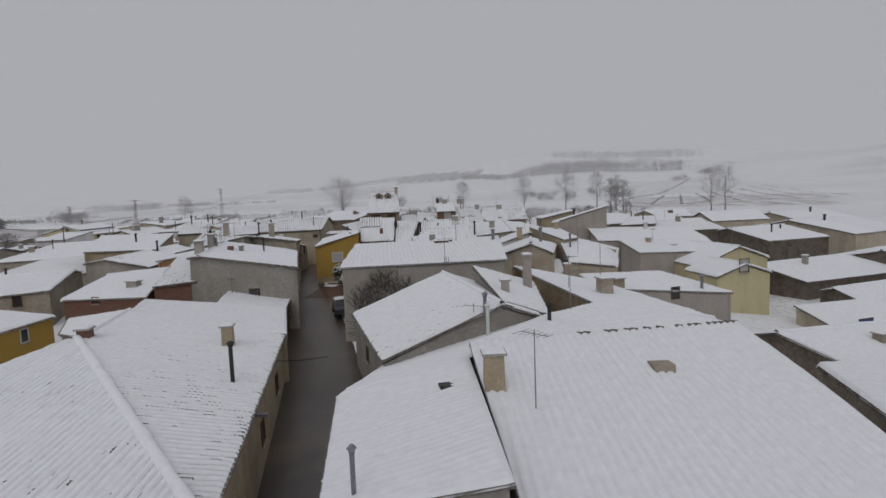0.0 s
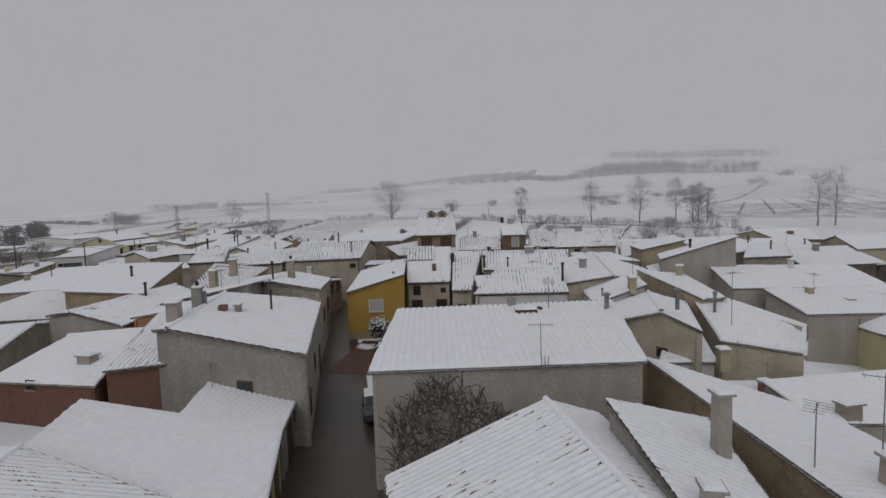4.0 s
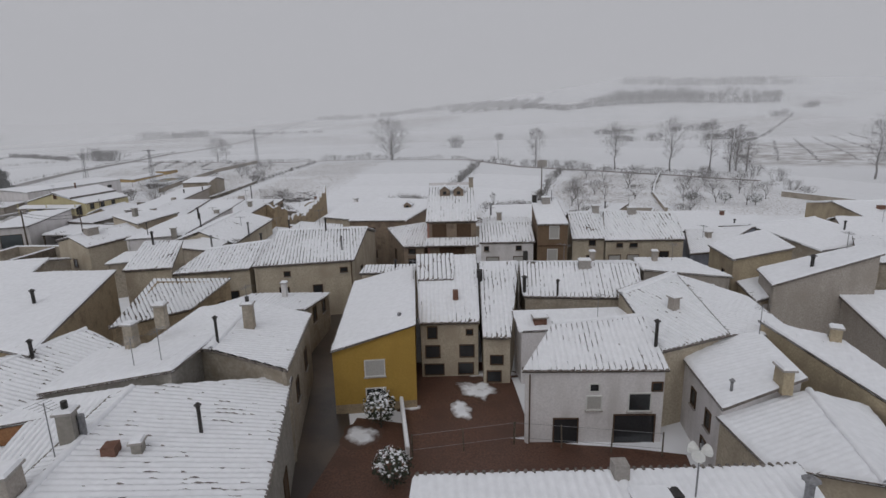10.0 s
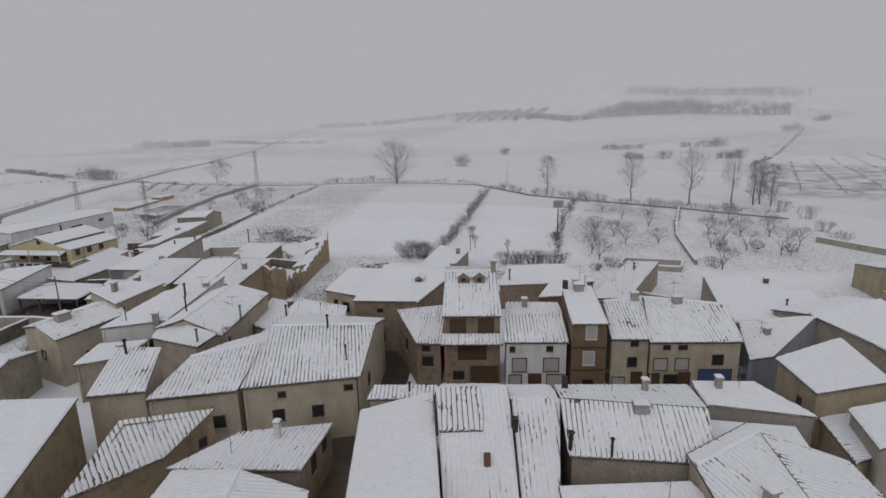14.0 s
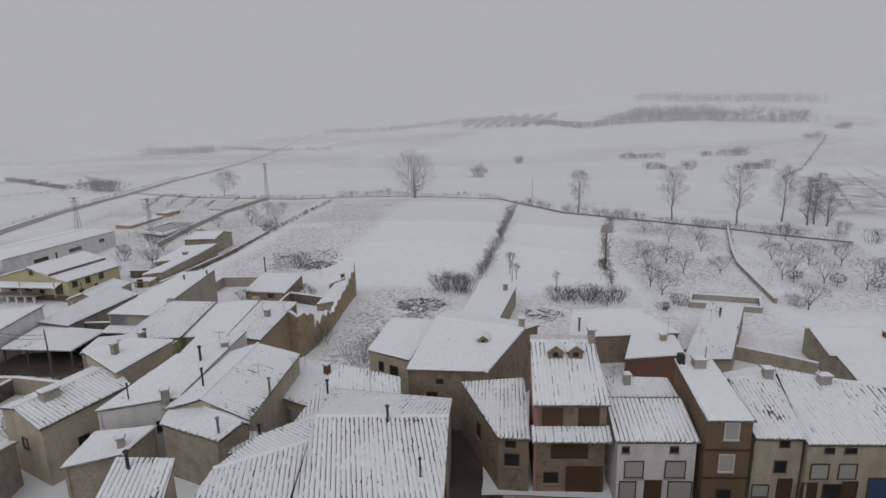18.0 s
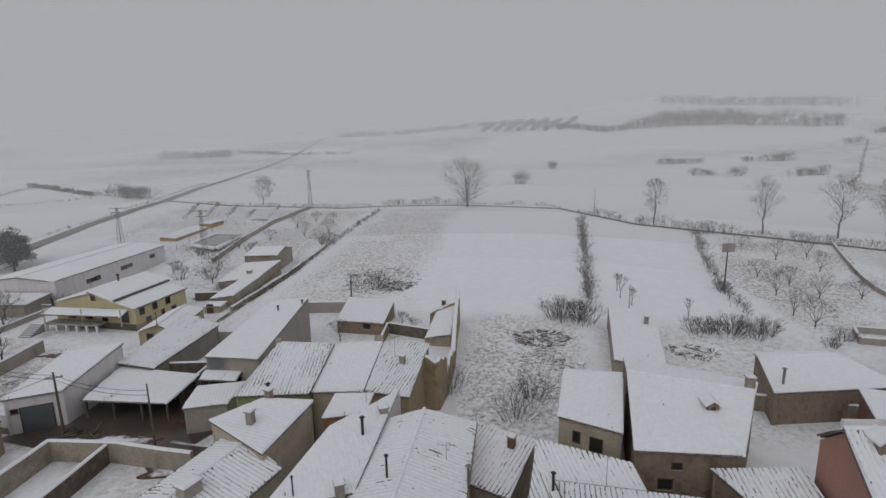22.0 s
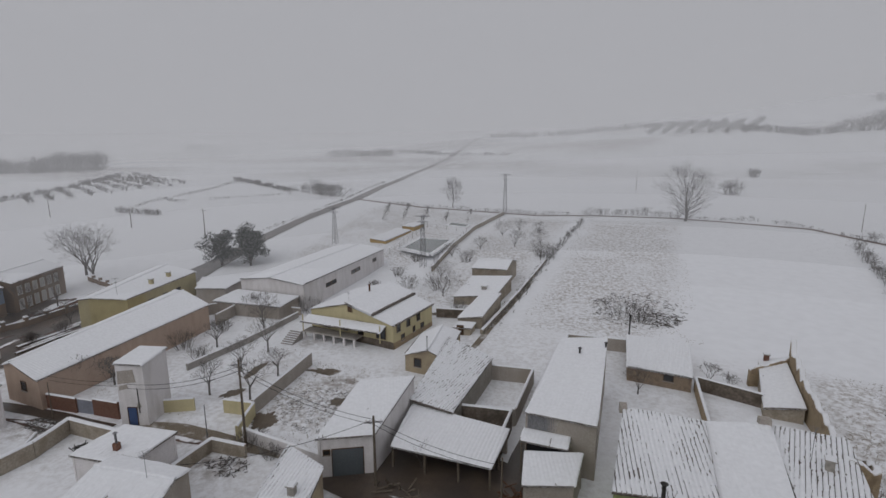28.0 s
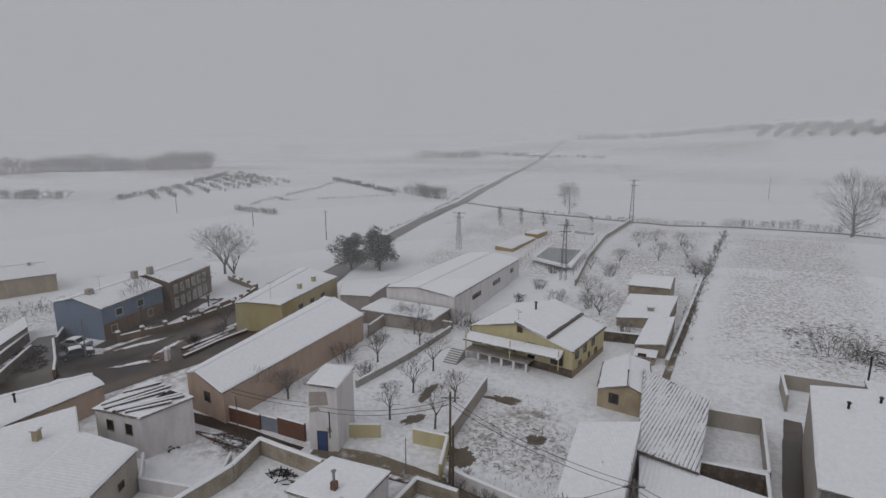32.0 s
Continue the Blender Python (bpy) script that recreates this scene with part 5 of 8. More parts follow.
h = House('house', 'grey house with a broad striped roof beside the street', (-12.4, 43.1, 8.2), (-16.6, 58.0, 8.5), (-21.5, 44.7, 9.3), (-22.7, 53.7, 9.95), 0.12, 'grey', 'tile', thin=0.5)
h.chimney(0.50, 0.80, 0.6, 0.55, 0.45, 'brick', False)
h.chimney(0.52, 0.68, 0.45, 0.4, 0.5, 'grey')
h.flue(0.64, 0.43, 1.3, 0.08)
h.window('l', 0.6, 2.6, 0.9, 0.8, 'woodframe')
h.chimney(0.22, 1.06, 1.0, 0.7, 1.0, 'stucco')
h.chimney(0.58, 1.05, 0.55, 0.6, 1.2, 'grey', True, True)
h.flue(0.60, 1.0, 1.0, 0.14, 'metal', False)
h.aerial(0.46, 1.04, 2.4, 5)
h.window('f', 0.1, 1.2, 0.5, 1.4, 'woodframe', 'bluedoor')
plinth(h, 'l', 0.9, 'stone')
h.window('f', 0.4, 2.0, 0.8, 1.0, 'woodframe')
h.door('f', 0.7)
h = House('house', 'low red brick outbuilding with striped roof', (-25.6, 44.4, 6.8), (-21.75, 45.0, 7.1), (-27.3, 52.4, 8.7), (-22.85, 53.5, 9.5), 0, 'brick', 'tile', thin=0.47)
h = House('annexe', 'small brick annexe under smooth snow against a taller wall', (-29.5, 52.2, 8.4), (-24.6, 53.0, 9.1), (-28.8, 54.4, 8.7), (-22.6, 54.3, 9.8), 0, 'orange', 'smooth')
h = House('house', 'grey house with a long smooth snow verge above its neighbours', (-28.7, 54.5, 9.0), (-21.1, 54.5, 10.5), (-29.3, 59.6, 9.1), (-21.8, 60.2, 10.1), 0, 'grey', 'smooth')
h.aerial(0.62, 0.25, 1.8, 5)
h.aerial(0.8, 0.3, 2.0, 6)
h.chimney(0.33, 0.9, 0.6, 0.6, 1.5, 'stone')
h = House('house', 'cement rendered building with snow-striped tile roof', (-30.0, 52.0, 7.8), (-29.3, 61.5, 8.5), (-35.5, 53.4, 8.6), (-32.2, 62.2, 9.4), 0.5, 'stucco', 'tile', thin=0.48)
h.flue(0.61, 0.80, 1.1, 0.1)
h = House('house', 'bright yellow rendered house under a smooth snow-covered roof', (-30.2, 39.3, 5.6), (-30.5, 30.0, 5.4), (-38, 40, 6.4), (-38, 30, 6.2), 0.5, 'yellow', 'smooth')
h.window('f', 0.3, 2.2, 0.6, 0.9, 'frame')
h.window('f', 0.7, 2.2, 0.6, 0.9, 'frame')
h = House('house', 'weathered plastered rubble house under a smooth snow-covered roof', (-44, 43.5, 6.2), (-36.1, 46.6, 6.6), (-47, 51, 7.4), (-39, 54, 7.6), 0.4, 'stone', 'smooth')
h.window('f', 0.7, 2.2, 0.6, 1.0, 'woodframe')
h = House('house', 'red brick hut with ragged snow roof', (-34.5, 45.5, 5.8), (-26.0, 44.2, 6.0), (-34.0, 51.5, 7.2), (-27.5, 51.6, 7.7), 0.1, 'brick', 'smooth')
h.chimney(0.72, 0.35, 1.1, 0.7, 0.55, 'stucco')
h.window('f', 0.4, 2.4, 0.6, 0.5, 'woodframe')
h = House('house', 'grey rendered village house with snow-striped tile roof', (-41, 60.6, 6.4), (-35, 58.8, 6.4), (-43, 67, 7.6), (-37, 65, 7.6), 0.5, 'grey', 'tile')
h.window('f', 0.7, 2.0, 0.6, 0.8, 'woodframe')
h.aerial(0.4, 0.5, 2.6)
h = House('house', 'grey rendered village house with snow-striped tile roof', (-55, 60, 6.2), (-43, 61.5, 6.4), (-53, 68, 7.8), (-42.5, 69, 8.2), 0.4, 'grey', 'tile')
h.flue(0.2, 0.1, 0.9, 0.12)
h = House('house', 'weathered plastered rubble house under a smooth snow-covered roof', (-62, 70, 7.4), (-50, 73, 7.6), (-60, 79, 9.2), (-52, 81, 9.4), 0.5, 'stone', 'smooth')
h.flue(0.3, 0.6, 1.4, 0.06)
h.chimney(0.1, 0.5, 0.5, 0.5, 0.8, 'stone')
h = House('house', 'weathered plastered rubble house with snow-striped tile roof', (-78, 66, 7.0), (-66, 68, 7.2), (-77, 75, 8.8), (-66, 77, 9.0), 0.7, 'stone', 'tile')
h.chimney(0.61, 0.81, 0.55, 0.5, 0.7, 'brick')
h = House('house', 'ochre rendered house under a smooth snow-covered roof', (-74, 52, 6.4), (-60, 55, 6.6), (-74, 61, 8.2), (-61, 63, 8.2), 0.7, 'ochre', 'smooth')
h.flue(0.83, 0.88, 1.1, 0.1)
h.aerial(0.78, 0.64, 2.6, 5)
h = House('house', 'ochre rendered house under a smooth snow-covered roof', (-58, 44, 5.6), (-48, 45, 5.6), (-59, 51, 7.2), (-49, 52, 7.2), 0.7, 'ochre', 'smooth')
h.window('f', 0.5, 1.8, 1.0, 1.0, 'woodframe', 'orange', False)
h = House('house', 'weathered plastered rubble house under a smooth snow-covered roof', (-62, 30, 5.0), (-48, 31, 5.0), (-63, 37, 6.6), (-49, 38, 6.6), 0.7, 'stone', 'smooth')
h.chimney(0.19, 0.58, 0.55, 0.5, 0.9, 'brick')
h = House('house', 'cream house with a wide chimney and striped roof', (-50.5, 84.5, 9.8), (-48.0, 91.5, 10.2), (-54.0, 85.9, 10.7), (-51.5, 93.5, 11.0), 0.7, 'cream', 'tile')
h.chimney(0.3, 0.8, 1.3, 0.9, 0.8, 'stucco')
h.window('f', 0.4, 1.4, 0.8, 1.4, 'woodframe')
h.door('f', 0.75)
h.window('l', 0.5, 2.5, 0.7, 0.9, 'woodframe')
h = House('house', 'tall cream house with a single snow slope', (-49.4, 91.5, 11.2), (-48.2, 98.5, 11.6), (-55.2, 94.6, 11.8), (-52.5, 97.7, 12.0), 0, 'cream', 'smooth')
h.chimney(0.30, 0.50, 0.55, 0.5, 1.1, 'grey')
h = House('house', 'pale rendered house with broad smooth snow slope', (-47.8, 86.8, 10.2), (-42.3, 89.5, 10.2), (-45.6, 94.6, 11.8), (-41.4, 100.3, 12.0), 0, 'white', 'smooth')
h.flue(0.75, 0.55, 1.5, 0.11)
h.flue(0.3, 0.1, 1.4, 0.05)
h.chimney(0.85, 0.0, 0.6, 0.5, 0.9, 'grey')
h.window('f', 0.75, 2.5, 0.7, 0.9, 'woodframe')
h.chimney(0.9, 0.75, 0.7, 0.5, 0.5, 'grey')
h = House('house', 'cream rendered village house with snow-striped tile roof', (-35.2, 87.8, 9.4), (-34.8, 98.0, 10.6), (-39.5, 88.1, 10.8), (-38.9, 97.6, 11.8), 0.8, 'cream', 'tile')
h.flue(0.35, 0.0, 1.4, 0.1, 'metal')
h.flue(0.2, 1.2, 1.3, 0.08)
h.aerial(0.5, 0.4, 1.5)
h = House('house', 'house with a rounded snow-striped roof', (-31.7, 86.8, 9.2), (-23.1, 89.1, 9.4), (-30.3, 96.1, 10.6), (-24.0, 93.7, 10.6), 0, 'stucco', 'tile')
h.chimney(0.25, 0.35, 0.9, 0.6, 0.6, 'grey')
h.flue(0.2, 0.4, 1.8, 0.09)
h.aerial(0.65, 0.5, 3.0)
h.flue(0.02, 0.02, 1.5, 0.12)
h.flue(0.93, 0.02, 1.3, 0.08)
h = House('house', 'low plastered house with a dense striped tile roof', (-42.3, 86.8, 9.3), (-36.2, 84.8, 9.3), (-42.9, 90.2, 10.0), (-35.0, 86.3, 10.0), 0.3, 'stone', 'tile')
h.flue(0.9, 0.3, 1.3, 0.1, 'metal')
h = House('house', 'weathered plastered rubble house under a smooth snow-covered roof', (-46.6, 81.8, 8.6), (-43.2, 83.8, 8.6), (-47.2, 86.0, 9.0), (-42.7, 87.2, 9.0), 0, 'stone', 'smooth')
h.chimney(0.8, 0.3, 0.5, 0.5, 0.8, 'stucco')
h = House('house', 'cement rendered building with snow-striped tile roof', (-35.9, 85.2, 8.0), (-32.7, 86.9, 8.0), (-35.4, 87.6, 8.6), (-32.1, 87.2, 8.6), 0, 'stucco', 'tile')
h.flue(0.43, 0.78, 0.9, 0.1)
h.aerial(0.19, 0.93, 1.7, 5)
h = House('house', 'weathered plastered rubble house with snow-striped tile roof', (-35.7, 94.2, 8.0), (-32.3, 92.6, 8.0), (-35.9, 101.0, 9.0), (-30.1, 98.5, 9.0), 0, 'stone', 'tile')
h.chimney(0.72, 0.75, 0.55, 0.5, 1.0, 'brick')
h.aerial(0.17, 0.81, 2.0, 5)
h = House('house', 'house with green wall with snow-striped tile roof', (-56.6, 100.7, 10.4), (-50.0, 101.8, 10.4), (-56.4, 110.3, 11.8), (-50.3, 110.2, 11.8), 0, 'green', 'tile', thin=0.53)
h.flue(0.48, -0.02, 1.2, 0.13)
h.chimney(0.0, 0.98, 0.6, 0.6, 0.4, 'stucco', False)
h = House('house', 'cream rendered village house under a smooth snow-covered roof', (-50.2, 102.5, 10.2), (-45.4, 103.1, 10.2), (-50.4, 110.6, 11.6), (-45.5, 112.2, 11.6), 0, 'cream', 'smooth')
h.chimney(0.9, 0.98, 0.9, 0.6, 0.5, 'stucco', False)
h.window('f', 0.4, 2.6, 1.1, 1.0, 'woodframe')
h = House('house', 'old adobe house with snow-striped tile roof', (-45.3, 103.1, 10.2), (-41.0, 102.2, 10.2), (-45.5, 112.2, 11.4), (-40.5, 111.9, 11.4), 0, 'adobe', 'tile', thin=0.47)
h.chimney(0.58, 0.56, 0.55, 0.5, 0.8, 'grey')
h.aerial(0.39, 0.63, 2.6, 5)
h = House('lean_to', 'low snow-covered lean-to in front of the barn', (-63.1, 102.6, 7.9), (-59.2, 104.0, 7.9), (-63.8, 106.6, 8.3), (-59.1, 108.0, 8.3), 0, 'stucco', 'smooth')
h = House('house', 'cement barn with a smooth snow roof and lean-to', (-64.4, 109.0, 10.4), (-58.2, 108.8, 10.4), (-63.6, 124.2, 11.8), (-58.7, 125.0, 12.2), 0, 'stucco', 'smooth')
barn_front(h)
h.flue(0.5, 0.75, 0.6, 0.1)
h.flue(0.98, 0.85, 0.5, 0.1)
h = House('shed', 'ochre shed with ribbed sheet roof', (-56.7, 129.1, 7.4), (-49.5, 128.4, 7.4), (-57.1, 137.4, 8.4), (-49.5, 136.7, 8.4), 0, 'sandstone', 'sheet')
h.window('f', 0.65, 0.9, 1.0, 0.7, 'woodframe')
h.flue(0.05, 1.0, 2.6, 0.1)
h = House('house', 'ruined adobe outbuilding with broken wall', (-43.3, 125.2, 6.6), (-39.6, 124.9, 7.4), (-42.3, 135.0, 8.2), (-39.8, 134.3, 9.0), 0, 'stone', 'smooth')
h.chimney(0.29, 0.94, 0.55, 0.5, 0.8, 'brick')
h = House('house', 'cream rendered village house under a smooth snow-covered roof', (-55.3, 95.7, 10.2), (-49.5, 93.7, 10.2), (-53.3, 99.8, 11.0), (-48.8, 99.8, 11.0), 0, 'cream', 'smooth')
h.chimney(0.20, 0.91, 0.55, 0.5, 1.0, 'ochre')
h = House('house', 'hollow brick barn under a smooth snow-covered roof', (-47.5, 97.8, 10.4), (-44.0, 98.9, 10.4), (-47.2, 100.7, 11.2), (-43.8, 101.1, 11.2), 0, 'orange', 'smooth')
h.aerial(0.9, 0.5, 1.4)
h = House('carport', 'open carport with a snow-covered sheet roof', (-75.2, 104.5, 7.3), (-66.0, 104.6, 7.3), (-76.3, 111.5, 7.7), (-65.9, 110.4, 7.7), 0, 'stucco', 'sheet', walls='b')
carport_posts(h)
h = House('garage', 'pale garage with a dark steel door', (-80.4, 100.9, 8.9), (-76.0, 103.3, 8.9), (-81.2, 109.9, 10.2), (-76.4, 112.6, 10.2), 0, 'white', 'smooth')
h.door('f', 0.52, 2.6, 2.6, 'greydoor')
h.window('f', 0.15, 2.2, 0.5, 0.4, 'woodframe')
h = House('shed', 'low shed with a dense striped tile roof', (-76.5, 111.2, 8.2), (-71.6, 110.6, 8.0), (-78.5, 127.8, 8.6), (-71.5, 124.2, 8.2), 0, 'grey', 'tile', thin=0.44)
h = House('hut', 'small ochre gabled hut with a dark window', (-82.5, 122.3, 7.7), (-83.5, 129.7, 7.7), (-79.2, 122.1, 8.8), (-80.7, 130.9, 8.8), 0.85, 'ochre', 'smooth')
h.window('l', 0.7, 0.9, 0.9, 1.0, 'woodframe')
h.flue(0.02, 0.98, 1.6, 0.05)
h = House('tower', 'white rendered transformer tower with a blue door', (-104.4, 100.9, 11.9), (-101.4, 101.9, 11.8), (-105.8, 105.2, 12.0), (-102.6, 106.0, 12.0), 0, 'white', 'smooth')
h.door('f', 0.45, 0.9, 2.0, 'bluedoor')
p, q, n = h.normals['f']
e = q - p
for u0, u1, z0, z1 in ((0.03, 0.7, 9.6, 11.2), (0.05, 0.4, 8.9, 9.6), (0.62, 0.8, 6.9, 7.7)):
    c = [p + e * u0, p + e * u1, p + e * (u1 - 0.06), p + e * (u0 + 0.02)]
    part('bare_render', Mesh().poly_prism([(c[0][0], c[0][1], z0), (c[1][0], c[1][1], z0 + 0.25), (c[2][0], c[2][1], z1), (c[3][0], c[3][1], z1 - 0.2)], n * 0.012), M['stucco'], h.ob, 'grey patch where the white paint has gone')
k = p + e * 0.72 + n * 0.05
part('cable_pipe', Mesh().tube((k[0], k[1], 6.5), (k[0], k[1], 9.2), 0.05, 0.05, 6), M['darkmetal'], h.ob, 'dark cable pipe on the wall')
h = House('house', 'pale yellow detached house with verandah roof and outside steps', (-86.5, 127.6, 9.0), (-85.0, 138.0, 9.2), (-94.6, 128.6, 11.0), (-93.2, 139.4, 11.4), 0.85, 'paleyellow', 'smooth')
yellow_house(h)
h = House('warehouse', 'long pale warehouse with a low snow roof', (-108.0, 136.8, 10.4), (-109.3, 168.0, 10.4), (-114.6, 136.5, 11.1), (-115.8, 168.2, 11.1), 0.95, 'white', 'sheet')
h.window('f', 0.25, 2.2, 1.6, 0.6, 'woodframe')
h.window('f', 0.31, 2.2, 1.6, 0.6, 'woodframe')
h.window('f', 0.55, 2.2, 1.6, 0.6, 'woodframe')
h.window('f', 0.61, 2.2, 1.6, 0.6, 'woodframe')
h.window('f', 0.85, 2.2, 1.6, 0.6, 'woodframe')
h = House('lean_to', 'low lean-to in front of the warehouse', (-122, 130.8, 7.8), (-109.2, 132.0, 7.8), (-121.4, 136.2, 8.5), (-108.6, 136.6, 8.5), 0, 'stucco', 'sheet')
h = House('barn', 'long buff rendered barn with a furrowed snow roof', (-115.2, 99.9, 8.6), (-116.8, 125.4, 9.4), (-119.8, 100.1, 9.9), (-124.1, 127.3, 10.4), 0.4, 'pinkish', 'smooth')
h.window('l', 0.55, 1.8, 0.9, 1.0, 'woodframe')
h = House('house', 'olive yellow house with twin chimneys', (-129.9, 121.8, 9.8), (-132.9, 138.2, 10.2), (-134.5, 119.3, 10.2), (-139.9, 137.9, 11.0), 0.4, 'olive', 'smooth')
h.chimney(0.45, 0.3, 0.6, 0.6, 0.9, 'olive')
h.chimney(0.7, 0.3, 0.6, 0.6, 0.9, 'olive')
h.window('f', 0.3, 1.6, 1.0, 1.2, 'woodframe')
h.window('f', 0.5, 1.6, 1.0, 1.2, 'woodframe')
h.window('f', 0.7, 1.6, 1.0, 1.2, 'woodframe')
h.aerial(0.1, 0.5, 3)
h = House('annexe', 'cement rendered building under a smooth snow-covered roof', (-128.6, 133.5, 8.6), (-123.4, 135.3, 8.6), (-133.1, 139.5, 8.8), (-125.0, 143.3, 8.8), 0, 'stucco', 'smooth')
h = House('house', 'pale house with planks across a broken snowy roof', (-122.6, 91.2, 9.0), (-116.6, 92.2, 9.2), (-122.5, 97.0, 9.6), (-115.0, 96.8, 9.7), 0, 'white', 'smooth')
h.window('f', 0.33, 2.4, 0.7, 0.9, 'woodframe')
h.window('f', 0.75, 2.4, 0.7, 0.9, 'woodframe')
roof_planks(h)
h = House('house', 'blue rendered terrace house with brown brick ground floor', (-150.6, 106.6, 10.0), (-154.5, 118.6, 10.2), (-156.0, 105.4, 11.2), (-159.4, 117.6, 11.4), 0.8, 'blue', 'smooth')
h.window('f', 0.25, 3.0, 1.2, 1.0, 'frame')
h.window('f', 0.6, 3.0, 1.2, 1.0, 'frame')
plinth(h, 'f', 2.4, 'brown')
h.window('f', 0.15, 0.7, 1.0, 1.1, 'frame')
h.door('f', 0.4, 1.0, 2.0)
h.window('f', 0.75, 0.7, 1.0, 1.1, 'frame')
h.aerial(0.35, 0.9, 2.6)
h.chimney(0.2, 0.9, 1.0, 0.8, 0.9, 'stucco', False)
h.chimney(0.9, 0.95, 0.9, 0.8, 1.4, 'stucco', False)
h = House('house', 'brown terrace house with a row of pale window bays', (-154.0, 119.4, 10.6), (-158.6, 131.0, 10.8), (-159.0, 118.4, 11.6), (-163.0, 130.0, 11.8), 0.8, 'brown', 'smooth')
[h.window('f', 0.12 + 0.14 * i, 3.0, 0.9, 1.4, 'frame', 'shutter') for i in range(6)]
[h.window('f', 0.12 + 0.14 * i, 0.4, 0.9, 1.7, 'frame', 'shutter') for i in range(6)]
h.chimney(0.05, 0.9, 0.9, 0.8, 1.4, 'stucco', False)
h = House('hut', 'tall stone garden house with a snow roof', (-86.2, 159.6, 9.9), (-79.4, 160.6, 9.9), (-86.0, 164.0, 10.9), (-79.4, 165.0, 10.9), 0.9, 'stone', 'smooth')
h = House('shed', 'cement rendered building under a smooth snow-covered roof', (-85.8, 148.5, 7.4), (-78.4, 149.8, 8.0), (-85.6, 158.4, 8.8), (-78.0, 159.4, 9.2), 0, 'stone', 'smooth')
h.chimney(0.6, 0.3, 0.9, 0.9, 0.6, 'concrete')
h = House('shed', 'narrow lean-to shed along the field wall', (-81.2, 138.0, 7.5), (-77.4, 138.8, 7.9), (-81.0, 148.6, 8.2), (-77.4, 149.6, 8.6), 0, 'stone', 'smooth')
h = House('hut', 'tiny cement hut beside the field wall', (-81.0, 135.4, 6.9), (-78.2, 135.9, 6.9), (-81.0, 138.0, 7.1), (-78.2, 138.4, 7.1), 0, 'cream', 'smooth')
h.door('f', 0.4, 0.9, 1.5)
h = House('hut', 'low yellow pool changing hut', (-117.5, 184, 8.9), (-116.6, 198, 9.6), (-122.5, 184.4, 9.2), (-121.6, 198.5, 9.9), 0, 'yellow', 'smooth')
h = House('hut', 'small yellow pump hut beside the pool', (-116.4, 199, 10.4), (-115.6, 205, 10.6), (-120.4, 199.3, 10.5), (-119.6, 205.3, 10.7), 0, 'yellow', 'smooth')
h = House('house', 'ochre rendered house under a smooth snow-covered roof', (-190, 108, 8.6), (-187, 117, 8.6), (-197, 107, 10.0), (-194, 118, 10.0), 0.6, 'ochre', 'smooth')
h.chimney(0.75, 0.85, 0.55, 0.5, 0.6, 'stucco')
h = House('shed', 'low ruined shed beside the parked cars', (-163, 98, 6.6), (-156, 95, 6.4), (-166, 103, 7.4), (-160, 101, 7.4), 0, 'stone', 'tile')
h = House('house', 'broad cement house with one smooth snow slope', (-112.9, 90.0, 8.5), (-109.9, 84.7, 8.5), (-118.2, 88.2, 9.5), (-113.5, 80.5, 9.5), 0, 'stucco', 'smooth')
h.window('f', 0.4, 1.8, 0.6, 0.5, 'woodframe')
h = House('house', 'low old house with a smooth snow roof', (-118.8, 88.4, 8.5), (-114.4, 80.9, 8.5), (-124.2, 90.7, 9.1), (-126.0, 84.0, 9.1), 0, 'stone', 'smooth')
h.chimney(0.49, 0.55, 0.55, 0.5, 0.9, 'ochre')
h = House('house', 'white flat-roofed annexe with brick flue', (-98.2, 92.2, 8.5), (-92.4, 93.0, 8.5), (-97.8, 97.0, 8.8), (-92.4, 97.8, 8.8), 0, 'white', 'smooth')
h.chimney(0.55, 0.3, 0.45, 0.45, 0.7, 'brick', False)
h.flue(0.55, 0.3, 1.5, 0.1, 'metal')
h = House('house', 'long buff rendered barn under a smooth snow-covered roof', (-129.0, 86.0, 7.6), (-129.6, 96.0, 7.8), (-134.6, 86.6, 8.4), (-132.6, 96.2, 8.2), 0.3, 'pinkish', 'smooth')
h.flue(0.25, 0.65, 0.9, 0.1)
h = House('house', 'small ochre house with ragged tile verges', (-80.4, 91.4, 7.4), (-76.2, 92.0, 7.4), (-82.8, 100.4, 8.2), (-78.0, 98.8, 8.2), 0, 'ochre', 'tile')
h.chimney(0.65, 0.50, 0.55, 0.5, 0.8, 'grey')
h = House('house', 'cement rendered building under a smooth snow-covered roof', (-91.5, 84.0, 8.4), (-84.5, 86.0, 8.4), (-93.0, 91.0, 9.6), (-86.0, 92.0, 9.6), 0.3, 'stucco', 'smooth')
h.chimney(0.49, 0.53, 0.55, 0.5, 0.7, 'ochre')
h.aerial(0.69, 0.95, 2.2, 5)


